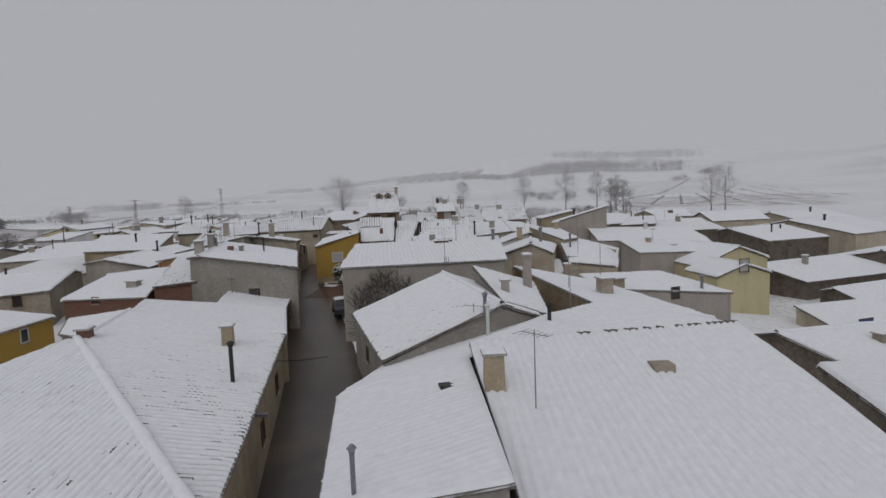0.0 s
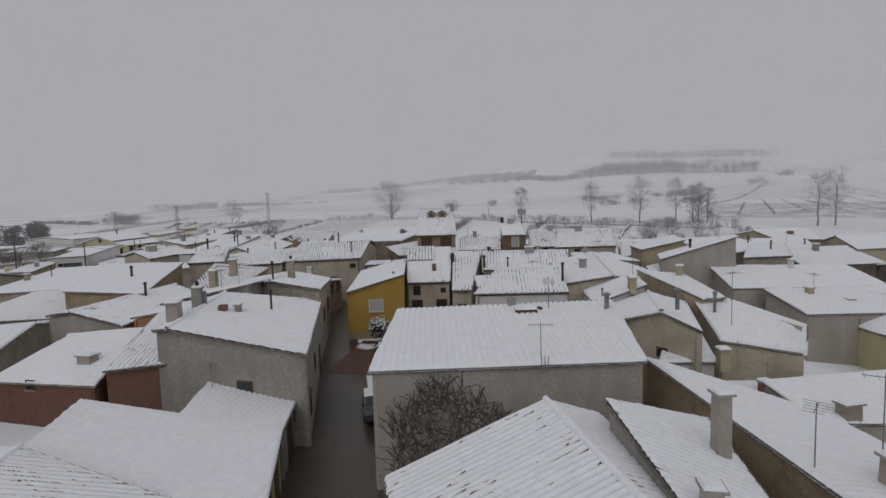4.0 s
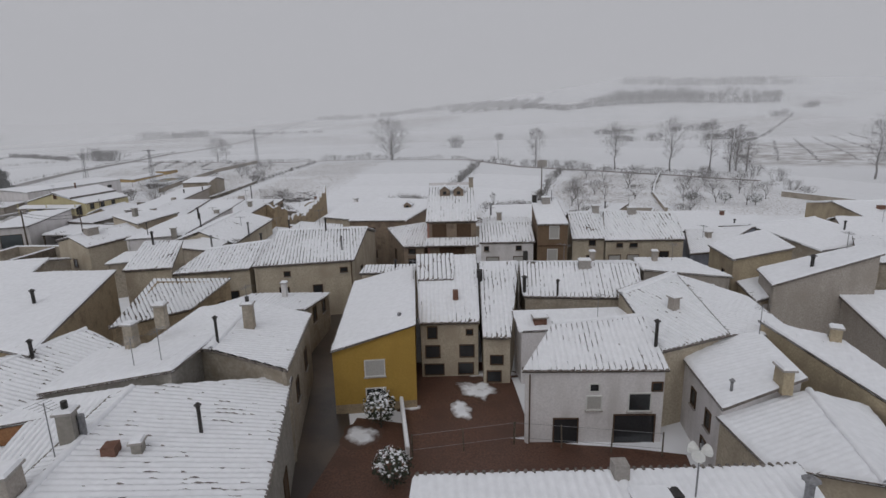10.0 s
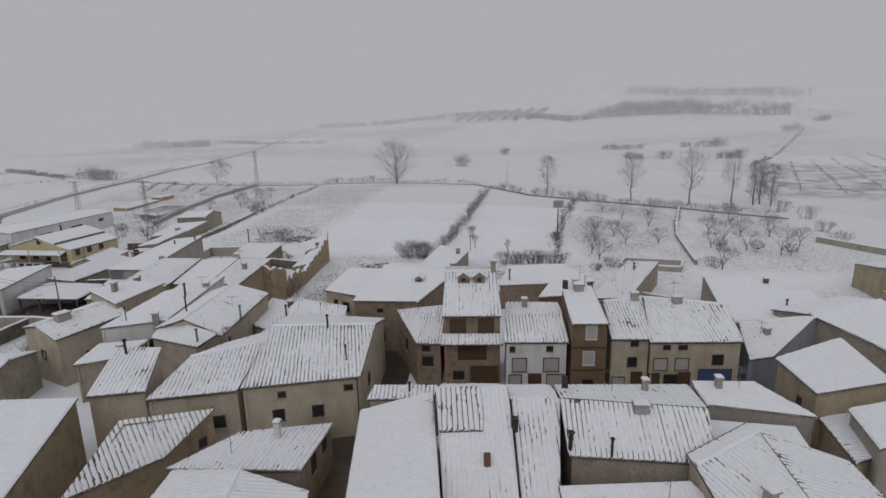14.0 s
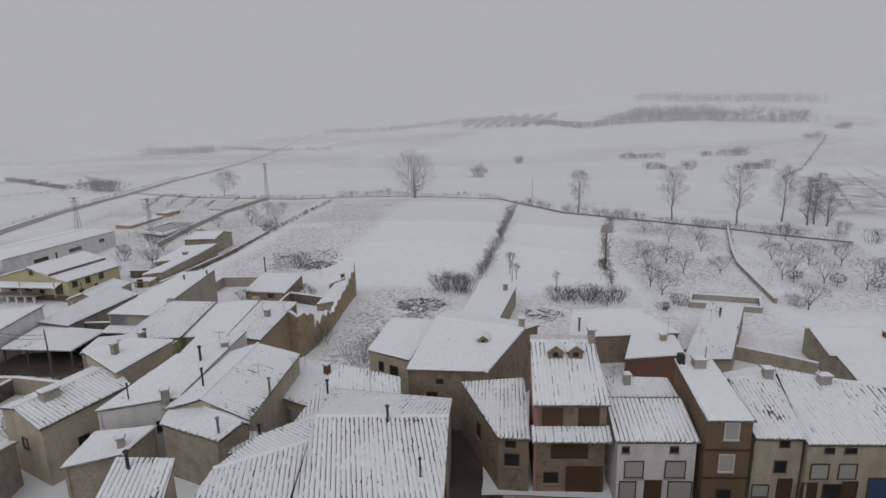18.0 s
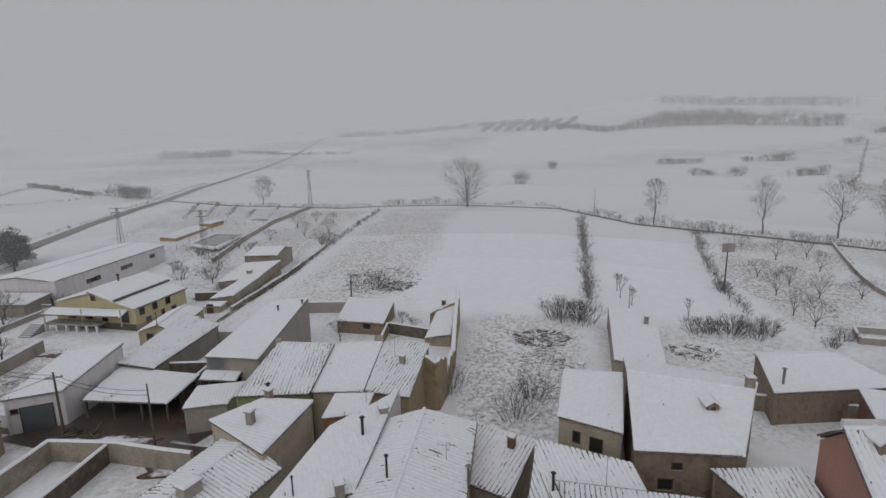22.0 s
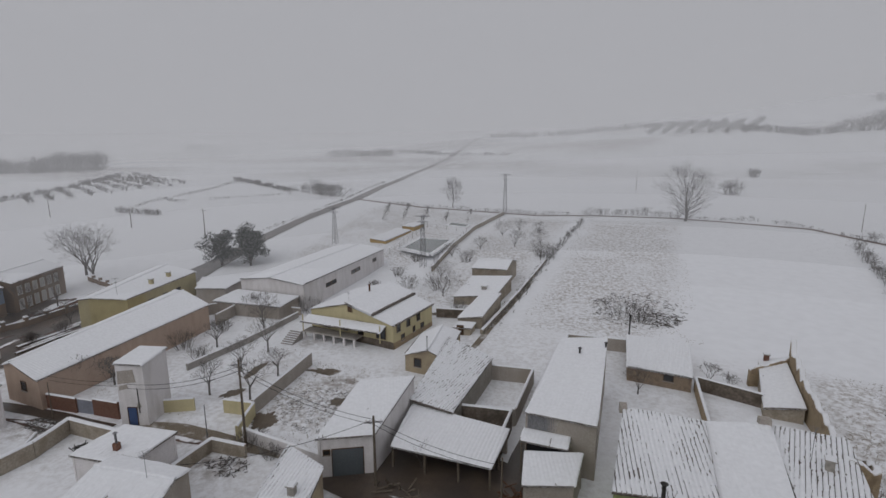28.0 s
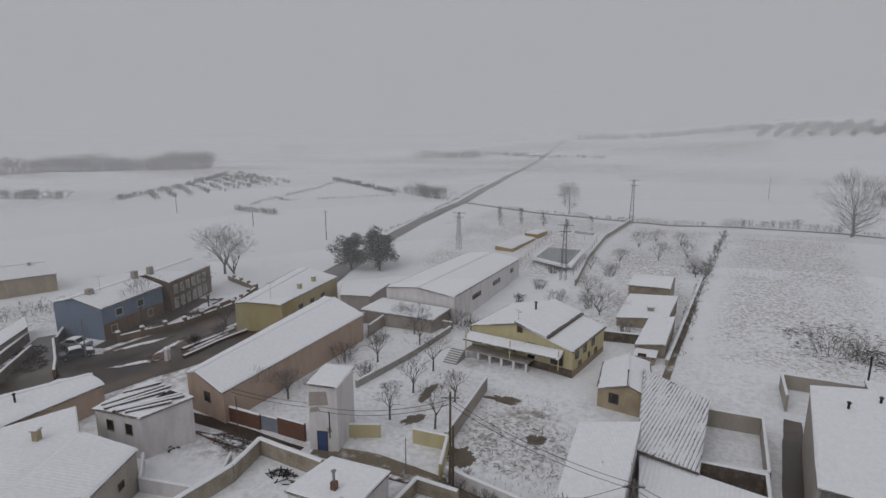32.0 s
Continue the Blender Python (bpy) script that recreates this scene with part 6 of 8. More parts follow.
# ------------------------------------------------------------------ ground cover
def cover(x, y):
    """How far dead grass (r), bare earth (g) and scrubby hillside (b) show through the snow."""
    r = np.zeros_like(x)
    g = np.zeros_like(x)
    b = np.zeros_like(x)

    def inside(poly, soft=4.0):
        d = np.full_like(x, 1e9)
        n = len(poly)
        for i in range(n):
            (x0, y0), (x1, y1) = poly[i], poly[(i + 1) % n]
            ln = math.hypot(x1 - x0, y1 - y0)
            d = np.minimum(d, ((x - x0) * -(y1 - y0) + (y - y0) * (x1 - x0)) / ln)
        return np.clip(d / soft, 0, 1)

    r = np.maximum(r, 0.75 * inside([(-74, 140), (-54, 140), (-49, 160), (-45, 231), (-72, 229)]))
    r = np.maximum(r, 1.0 * inside([(8, 132), (27, 130), (38, 185), (18, 194), (6, 160)]))
    r = np.maximum(r, 0.55 * inside([(29, 126), (62, 126), (62, 182), (41, 184)]))
    r = np.maximum(r, 0.8 * inside([(-39, 100), (-24, 100), (-21, 136), (-38, 140)], 3))
    r = np.maximum(r, 0.85 * inside([(-98, 150), (-77, 140), (-75, 225), (-97, 228)]))
    r = np.maximum(r, 0.75 * inside([(-95, 104), (-80, 104), (-84, 122), (-94, 122)], 3))
    r = np.maximum(r, 0.22 * inside([(-118, 100), (-96, 106), (-96, 134), (-116, 134)], 3))
    r = np.maximum(r, 0.8 * inside([(-135, 165), (-102, 165), (-100, 228), (-150, 240)], 3))
    r = np.maximum(r, 0.75 * blob(x, y, -175, 106, 16, 14))
    r = np.maximum(r, 0.5 * blob(x, y, -63, 92, 8, 10))
    r = np.maximum(r, 0.3 * inside([(-134, 88), (-40, 92), (-42, 140), (-128, 150)], 4))
    r = np.maximum(r, 0.5 * inside([(-22, 104), (26, 104), (26, 134), (-22, 138)], 4))
    r = np.maximum(r, 0.5 * inside([(24, 24), (90, 40), (90, 124), (24, 120)], 4))
    r = r * np.clip(0.15 + 1.5 * vnoise(x / 7 + 5, y / 7), 0, 1)
    g = np.maximum(g, 0.9 * blob(x, y, -88.5, 117, 4.2, 1.8, 0.2))
    g = np.maximum(g, 0.85 * blob(x, y, -70, 102.5, 13, 7))
    g = np.maximum(g, 0.75 * blob(x, y, -138, 106, 16, 26))
    g = np.maximum(g, 0.8 * blob(x, y, -112, 97.5, 6, 2.5))
    g = np.maximum(g, 0.7 * blob(x, y, -91, 99.5, 5, 3.5))
    g = np.maximum(g, 0.7 * blob(x, y, -99, 126, 3.5, 1.5))
    g = np.maximum(g, 0.5 * strip(x, y, -98.5, 109, -99.5, 121, 1.0))
    g = np.maximum(g, 0.6 * blob(x, y, -152, 98, 11, 6))
    g = np.maximum(g, 0.7 * blob(x, y, -86, 143, 3.0, 2.0))
    g = np.maximum(g, 0.7 * blob(x, y, -98, 101.5, 5, 2.5))
    for p in ((-46, 236, -15, 229), (-15, 229, 3, 204), (3, 204, 48, 181), (-130, 237, -72, 232), (-167, 254, -130, 237)):
        g = np.maximum(g, 0.55 * strip(x, y, *p, 1.1))
    b = np.maximum(b, 0.9 * inside([(62, 200), (140, 175), (190, 260), (110, 300)], 8))
    b = np.maximum(b, 0.85 * np.clip((np.hypot(x + 30, y - 60) - 260) / 250, 0, 1) * np.clip(6 * (vnoise(x / 90, y / 38 + 9) - 0.5), 0, 1))
    return r, g, b


cr, cg, cb = cover(XX.ravel(), YY.ravel())
attr = ground.data.color_attributes.new("cover", "FLOAT_COLOR", "POINT")
attr.data.foreach_set("color", np.stack([cr, cg, cb, np.ones_like(cr)], -1).astype(np.float32).ravel())


# ------------------------------------------------------------------ roads and yards
def ribbon(pts, widths, lift=0.04, step=1.2):
    """A strip that follows the ground along pts; widths: metres at each point."""
    pts = np.asarray(pts, float)
    s = np.concatenate([[0], np.cumsum(np.linalg.norm(np.diff(pts, axis=0), axis=1))])
    n = max(3, int(s[-1] / step))
    q = np.linspace(0, s[-1], n)
    x, y, w = np.interp(q, s, pts[:, 0]), np.interp(q, s, pts[:, 1]), np.interp(q, s, widths)
    tx, ty = np.gradient(x), np.gradient(y)
    ln = np.hypot(tx, ty)
    nx, ny = -ty / ln, tx / ln
    k = np.linspace(-0.5, 0.5, 7)[None, :]
    wob = 0.15 * (vnoise(q / 1.7, q * 0 + 3)[:, None] - 0.5) * np.sign(k) * (np.abs(k) > 0.45)
    gx_ = x[:, None] + nx[:, None] * (w[:, None] * k + wob)
    gy_ = y[:, None] + ny[:, None] * (w[:, None] * k + wob)
    return np.stack([gx_, gy_, land(gx_, gy_) + lift], -1)


def road(name, pts, widths, material, label, lift=0.04):
    return setting(name, Mesh().quad_grid(ribbon(pts, widths, lift)), M[material], label, "road", True)


road("street", [(-4.6, -5), (-5.9, 14), (-7.0, 23), (-8.6, 32), (-11.2, 43), (-14.2, 53), (-17.0, 62), (-18.6, 70), (-20.6, 82), (-19.6, 98)], [4.5, 5.6, 6.6, 6.4, 5.2, 4.6, 4.0, 5.0, 8.0, 6.0], "asphalt", "wet brown village street between the houses")
road("street_cross", [(-30, 80.5), (-20, 82.5), (-8, 83.0), (4, 83.0), (16, 83.2), (34, 80)], [3, 7.5, 7.6, 7.4, 7.0, 4.5], "asphalt", "wet cross street in front of the terrace", 0.05)
road("pavement_row", [(-15, 86.0), (-8, 85.7), (4, 85.9), (15, 86.4)], [1.0, 1.3, 1.3, 1.2], "concrete", "narrow concrete pavement along the terrace", 0.1)
road("street_west", [(-137, 84), (-140, 93), (-139.5, 103), (-138.5, 112), (-139.5, 121), (-141, 135), (-147, 154), (-154, 179)], [12, 12.5, 14, 17, 14, 10, 6, 4.8], "asphalt", "wet asphalt street beside the blue houses", 0.05)
road("yard_west", [(-160, 104.5), (-152, 100.5), (-145, 96.5), (-138, 91.0)], [5.0, 9.5, 9.5, 7.0], "asphalt", "churned wet yard beside the parked cars", 0.045)
road("forecourt", [(-148.6, 104.6), (-150.4, 111), (-152.6, 118), (-156, 127)], [2.0, 4.2, 4.6, 4.0], "asphalt", "wet forecourt before the blue houses", 0.04)
road("road", [(-154, 178), (-159, 206), (-167.4, 254), (-185, 320), (-206, 394), (-244, 571), (-330, 950)], [4.6, 4.4, 4.4, 4.4, 4.4, 4.8, 6], "asphalt", "straight dark country road running to the horizon", 0.12)
road("lane", [(-128, 97.5), (-120, 99.2), (-114, 99.8), (-105, 100.4)], [1.4, 1.6, 1.5, 1.2], "asphalt", "wet dark lane between garden walls", 0.05)
road("terraced_earth", [(-104.0, 101.2), (-98, 102.4), (-92.5, 102.6), (-86, 103.0), (-80, 102.6)], [1.6, 2.4, 2.2, 1.4, 2.4], "yard_earth", "brown earth lane with worn steps", 0.05)
road("yard_mud", [(-82.0, 102.8), (-75, 104.6), (-67, 105.6), (-60.6, 103.0)], [3.0, 7.0, 7.0, 3.5], "asphalt", "churned wet mud yard in front of the carport", 0.05)
road("lane_mud", [(-80.5, 101.6), (-73, 100.0), (-64, 100.2), (-57.0, 99.6)], [2.6, 2.2, 2.2, 2.4], "asphalt", "wet mud lane along the yard wall", 0.06)
road("field_edge", [(-76.6, 132), (-76.2, 150), (-75.6, 166)], [0.9, 0.8, 0.4], "yard_earth", "strip of bare wet earth along the field wall", 0.05)
road("lane_north", [(-65.0, 100), (-64.7, 108), (-64.5, 114), (-64.3, 120), (-63.9, 129)], [2.4, 2.2, 2.0, 2.0, 1.6], "asphalt", "narrow dark passage between barns", 0.06)
road("yard", [(-11.4, 63.2), (-4.0, 64.3)], [10.5, 9.0], "yard", "wet red earth courtyard", 0.07)
road("yard_front", [(-14.5, 57.2), (-6.0, 56.2), (4.6, 55.4)], [8.0, 7.0, 6.5], "yard", "muddy brown forecourt beside the street", 0.055)
road("track", [(-167, 252), (-130, 236.5), (-101, 232.6), (-88, 230.2), (-72, 235), (-46, 236.2), (-15, 228.4), (3, 203.8), (25, 192.8), (46, 181), (62, 172)], [1.6] * 11, "yard", "thin muddy track along the hedges", 0.05)


def slush_material():
    """Thin trodden snow that breaks up into wet earth towards its edge."""
    m = mat("slush", SNOW, 0.7, grain=0.05, grain_scale=1.5, bump=0.4, bump_scale=4, spec=0.3)
    nd, ln = m.node_tree.nodes, m.node_tree.links
    b = nd["Principled BSDF"]
    old = b.inputs["Base Color"].links[0].from_socket
    at = nd.new("ShaderNodeVertexColor")
    at.layer_name = "cover"
    co = nd.new("ShaderNodeTexCoord")
    n = nd.new("ShaderNodeTexNoise")
    n.inputs["Scale"].default_value = 1.6
    n.inputs["Detail"].default_value = 7
    ln.new(co.outputs["Object"], n.inputs["Vector"])
    add = nd.new("ShaderNodeMath")
    ln.new(n.outputs[0], add.inputs[0])
    ln.new(at.outputs[0], add.inputs[1])
    r = nd.new("ShaderNodeMapRange")
    r.inputs[1].default_value, r.inputs[2].default_value = 0.78, 1.12
    ln.new(add.outputs[0], r.inputs[0])
    x = nd.new("ShaderNodeMix")
    x.data_type = "RGBA"
    x.inputs[6].default_value = (0.10, 0.06, 0.045, 1)
    ln.new(r.outputs[0], x.inputs[0])
    ln.new(old, x.inputs[7])
    ln.new(x.outputs[2], b.inputs["Base Color"])
    return m


M["slush"] = slush_material()


def patch(x, y, rx, ry, rot, seed, lift=0.075, material="slush", label="patch of trodden melting snow", torn=0.0):
    n, m = 96, 5
    a = np.linspace(0, 2 * math.pi, n)[:, None]
    k = np.linspace(0, 1, m)[None, :]
    rad = 0.62 + 0.75 * vnoise(np.cos(a) * 1.6 + seed, np.sin(a) * 1.6 + seed * 1.7)
    rad = rad + torn * (vnoise(np.cos(a) * 4.1 + seed * 3, np.sin(a) * 4.1 + seed) - 0.5) + 0.6 * torn * (vnoise(np.cos(a) * 11 + seed, np.sin(a) * 11 + seed * 2) - 0.5)
    u, w = np.cos(a) * rx * rad * k, np.sin(a) * ry * rad * k
    px = x + math.cos(rot) * u - math.sin(rot) * w
    py = y + math.sin(rot) * u + math.cos(rot) * w
    z = land(px, py) + lift + 0.03 * (1 - k ** 2) - 0.03 * (k > 0.99)
    ob = setting("snow_patch", Mesh().quad_grid(np.stack([px, py, z], -1)), M[material], label, "snow", True, "stuff")
    w = (1 - (k + 0 * a).ravel() ** 2) * 0.75
    ob.data.color_attributes.new("cover", "FLOAT_COLOR", "POINT").data.foreach_set("color", np.stack([w, w, w, np.ones_like(w)], -1).astype(np.float32).ravel())
    return ob


for i, (x, y, rx, ry, rot) in enumerate(((-6.6, 64.6, 1.7, 1.6, 0.3), (-5.6, 66.8, 2.0, 0.9, 0.1), (-7.6, 62.2, 0.9, 1.4, 0.4), (-13.3, 59.4, 1.5, 1.1, 0.8), (-10.8, 62.3, 0.9, 0.4, 0.2),
                                         (-144.5, 108.5, 4.0, 0.8, 1.3), (-138.5, 104, 3.5, 0.7, 1.0), (-139, 122, 6, 0.7, 1.6), (-147, 103, 2, 0.7, 0.6), (-112, 98.2, 5, 0.5, 0.12), (-96, 101.4, 4, 0.5, 0.1),
                                         (-70, 101.0, 4.5, 1.0, 0.2), (-60.5, 97.5, 3.0, 1.2, 0.1), (-139.8, 109.5, 4.5, 0.5, 1.9), (-136.6, 113.5, 5.0, 0.5, 1.65), (-149.5, 112.0, 4.0, 1.4, 1.85), (-152, 124, 5.0, 1.6, 1.9), (-12.6, 84.6, 1.4, 0.3, 0.1))):
    patch(x, y, rx, ry, rot, i * 1.7 + 2)


for i, (x, y, rx, ry, rot) in enumerate(((-100.4, 116.4, 0.7, 2.2, 0.15), (-98.8, 110.4, 0.8, 1.6, -0.3), (-91.8, 119.0, 2.2, 0.9, 0.1), (-91.4, 107.2, 1.5, 1.5, 0.2), (-86.2, 143.2, 1.6, 1.1, 0.4), (-86.0, 113.0, 1.0, 0.7, 0.5))):
    patch(x, y, rx, ry, rot, i * 2.3 + 31, 0.03, "mud", "bare wet mud showing through the snow", 0.55)


# ------------------------------------------------------------------ walls and fences
def garden_wall(pts, ht=1.3, thick=0.28, material="stone", label="low rubble garden wall capped with snow", snow=True, piers=0.0):
    base = (pts[0][0], pts[0][1], gz(*pts[0]))
    w = thing("garden_wall", base, label, "wall", "garden walls")
    for (x0, y0), (x1, y1) in zip(pts[:-1], pts[1:]):
        ln = math.hypot(x1 - x0, y1 - y0)
        n = max(2, int(ln / 2.0) + 1)
        t = np.linspace(0, 1, n)
        x, y = x0 + (x1 - x0) * t, y0 + (y1 - y0) * t
        nx, ny = -(y1 - y0) / ln * thick / 2, (x1 - x0) / ln * thick / 2
        z = land(x, y)
        top = z + ht + 0.1 * (vnoise(t * ln / 1.3 + x0, t * 0 + y0) - 0.5)
        g = np.stack([np.stack([x + nx, y + ny, z - 0.3], -1), np.stack([x + nx, y + ny, top], -1), np.stack([x - nx, y - ny, top], -1), np.stack([x - nx, y - ny, z - 0.3], -1)], 1)
        mb = Mesh().quad_grid(g)
        o = len(mb.v)
        mb.f.append((0, 1, 2, 3))
        mb.f.append((o - 1, o - 2, o - 3, o - 4))
        wall = part("wall_length", mb, M[material], w)
        if snow:
            k = 1.25
            g = np.stack([np.stack([x + nx * k, y + ny * k, top - 0.03], -1), np.stack([x + nx * 0.8, y + ny * 0.8, top + 0.09], -1), np.stack([x - nx * 0.8, y - ny * 0.8, top + 0.09], -1), np.stack([x - nx * k, y - ny * k, top - 0.03], -1)], 1)
            part("snow_cap", Mesh().quad_grid(g), M["roof_snow"], wall, "line of snow on the coping", True)
        if piers:
            for j in range(int(ln / piers) + 1):
                px, py = x0 + (x1 - x0) * j * piers / ln, y0 + (y1 - y0) * j * piers / ln
                pier = part("pier", Mesh().box((px, py, gz(px, py) - 0.2), (0.5, 0.5, ht + 0.75), math.atan2(y1 - y0, x1 - x0)), M[material], w)
                part("snow_cap", Mesh().box((px, py, gz(px, py) + ht + 0.55), (0.62, 0.62, 0.2), math.atan2(y1 - y0, x1 - x0), 0.7), M["roof_snow"], pier, "cushion of snow on the pier")
    return w


garden_wall([(-11.4, 62.2), (-10.2, 57.4)], 0.8, 0.2, "white", "white courtyard wall capped with snow")
garden_wall([(-102.6, 104.4), (-99.6, 106.0)], 1.4, 0.25, "paleyellow", "curved pale yellow garden wall")
garden_wall([(-96.3, 106.8), (-92.8, 107.4), (-91.2, 103.2)], 1.5, 0.25, "paleyellow", "pale yellow wall beside the gate")
garden_wall([(-116.2, 100.7), (-111.2, 101.2)], 1.7, 0.25, "brick", "red brick garden wall")
garden_wall([(-109.1, 101.6), (-105.7, 101.9)], 1.9, 0.25, "brick", "red brick garden wall")
garden_wall([(-111.2, 101.3), (-109.1, 101.6)], 1.6, 0.1, "bluegrey", "grey steel gate between brick walls")
garden_wall([(-135.5, 86.0), (-138.2, 95.0), (-136.3, 96.9)], 1.7, 0.35, "stone", "long rubble wall beside the street")
garden_wall([(-108.4, 113.0), (-107.4, 123.5), (-107.2, 134.0)], 0.9, 0.25, "concrete", "low concrete wall with short piers")
garden_wall([(-93.0, 107.4), (-94.6, 120.0)], 1.7, 0.25, "stucco", "cement garden wall by the waste plot")
garden_wall([(-90.6, 103.4), (-81.0, 102.4)], 1.4, 0.25, "white", "white wall along the lane")
garden_wall([(-77.0, 137.0), (-76.4, 160.0), (-75.6, 180.0)], 0.7, 0.4, "stone", "low dry-stone field wall")
garden_wall([(-98.4, 230.0), (-100.2, 205.0), (-99.4, 185.0), (-97.0, 166.0)], 1.2, 0.3, "stone", "dark rubble wall beside the pool")
garden_wall([(40.8, 184.6), (34.3, 166.5), (30.4, 154.0), (26.5, 132.0)], 0.8, 0.4, "stone", "dry-stone orchard wall")
garden_wall([(-72.6, 124.0), (-66.8, 124.6), (-66.6, 115.0), (-72.6, 113.6)], 1.9, 0.25, "stucco", "cement walls of a roofless yard")
garden_wall([(-72.4, 113.4), (-66.8, 114.2), (-66.6, 107.5)], 2.1, 0.25, "darkstone", "dark stone yard wall")
garden_wall([(-56.0, 137.8), (-64.6, 137.0), (-64.4, 131.0)], 1.8, 0.25, "stucco", "cement walls of a small yard")
garden_wall([(-49.0, 129.6), (-42.8, 127.4)], 1.6, 0.3, "darkstone", "rubble yard wall beside the shed")
garden_wall([(-49.2, 129.4), (-48.6, 117.5)], 1.6, 0.25, "adobe", "crumbling adobe yard wall")
garden_wall([(13.2, 129.8), (22.6, 128.0), (24.2, 132.0), (14.8, 133.8), (13.2, 129.8)], 0.9, 0.3, "stucco", "open concrete cistern", True)
garden_wall([(-72.7, 92.0), (-72.8, 98.0), (-66.7, 98.3), (-58.9, 97.4)], 2.0, 0.35, "stone", "rounded rubble yard wall")
garden_wall([(-67.4, 98.1), (-67.2, 91.0)], 1.8, 0.3, "darkstone", "adobe wall between two yards")
garden_wall([(-92.2, 93.5), (-92.2, 101.0), (-88.4, 101.3)], 1.3, 0.3, "stone", "low garden wall beside the lane")
garden_wall([(-107.2, 88.0), (-106.9, 94.3), (-108.1, 98.4), (-100.4, 98.6)], 1.6, 0.4, "stone", "old rubble wall with snow on top")
garden_wall([(-115.8, 91.8), (-112.6, 89.6), (-107.7, 91.1), (-107.6, 94.0), (-108.9, 95.8)], 1.3, 0.2, "white", "white yard wall")
garden_wall([(-148.0, 121.0), (-149.5, 129.0)], 0.9, 0.3, "brick", "low brick wall with piers before the terrace")
garden_wall([(-148.4, 107.4), (-145.8, 116.3), (-146.4, 126.0), (-151.0, 135.0), (-163.0, 138.0)], 1.0, 0.3, "brown", "low dark wall with piers beside the blue houses", True, 3.2)
garden_wall([(-134.6, 108.4), (-135.2, 114.0), (-135.0, 119.5)], 0.35, 0.3, "darkstone", "low kerb wall with snow along the street")
garden_wall([(-137.2, 110.0), (-137.6, 119.0)], 0.25, 0.4, "darkstone", "planted strip edge with snow along the street")
garden_wall([(-159.0, 105.0), (-155.4, 102.4)], 1.2, 0.3, "darkstone", "dark rubble walls round a scrap yard")
garden_wall([(-160.5, 101.0), (-153.0, 94.0)], 1.5, 0.3, "darkstone", "dark rubble walls round a scrap yard")
garden_wall([(-154.8, 101.8), (-146.5, 98.4), (-142.4, 96.4)], 1.4, 0.25, "darkstone", "dark yard wall by the parked cars")
garden_wall([(-154.6, 99.0), (-146.8, 92.0)], 1.4, 0.25, "darkstone", "snow-capped yard wall")
garden_wall([(-117.8, 134.4), (-107.4, 135.0)], 1.2, 0.25, "stucco", "cement wall behind the orchard")
garden_wall([(-124.0, 128.0), (-118.2, 134.2), (-117.0, 126.5)], 1.8, 0.25, "stucco", "walls of a small snowy yard")
garden_wall([(-20.6, 107.0), (-14.4, 108.0)], 1.6, 0.3, "stone", "yard wall behind the terrace")
garden_wall([(-9.0, 112.0), (3.0, 110.0), (12.0, 112.0), (19.0, 108.0)], 1.7, 0.3, "stone", "rubble back-yard walls")
garden_wall([(-86.0, 141.6), (-81.2, 142.6)], 1.5, 0.3, "darkstone", "dark garden wall behind the yellow house")
garden_wall([(30.0, 108.0), (45.0, 112.0), (58.0, 118.0)], 1.2, 0.4, "stone", "field wall at the village edge")
garden_wall([(56.0, 150.0), (66.0, 132.0), (72.0, 116.0)], 1.2, 0.6, "stone", "dark rubble wall along the lane")


def ruined_wall(pts, hts, thick, material, label, seed):
    """A broken wall with a jagged top and snow on its ledges."""
    w = thing("ruined_wall", (pts[0][0], pts[0][1], gz(*pts[0])), label, "wall")
    p = np.asarray(pts, float)
    s = np.concatenate([[0], np.cumsum(np.linalg.norm(np.diff(p, axis=0), axis=1))])
    q = np.linspace(0, s[-1], int(s[-1] / 0.35) + 2)
    x, y = np.interp(q, s, p[:, 0]), np.interp(q, s, p[:, 1])
    ht = np.interp(q, s, hts) * (0.86 + 0.3 * vnoise(q / 0.8 + seed, q * 0 + seed)) + 0.35 * np.round(2 * vnoise(q / 1.6, q * 0 + 3 + seed)) / 2
    tx, ty = np.gradient(x), np.gradient(y)
    ln = np.hypot(tx, ty)
    nx, ny = -ty / ln * thick / 2, tx / ln * thick / 2
    z = land(x, y)
    g = np.stack([np.stack([x + nx, y + ny, z - 0.3], -1), np.stack([x + nx, y + ny, z + ht], -1), np.stack([x - nx, y - ny, z + ht], -1), np.stack([x - nx, y - ny, z - 0.3], -1)], 1)
    mb = Mesh().quad_grid(g)
    o = len(mb.v)
    mb.f.append((0, 1, 2, 3))
    mb.f.append((o - 1, o - 2, o - 3, o - 4))
    wall = part("masonry", mb, M[material], w)
    g = np.stack([np.stack([x + nx * k, y + ny * k, z + ht + c], -1) for k, c in ((1.1, -0.04), (0.7, 0.07), (-0.7, 0.07), (-1.1, -0.04))], 1)
    part("snow_cap", Mesh().quad_grid(g), M["roof_snow"], wall, "snow on the broken top", True)


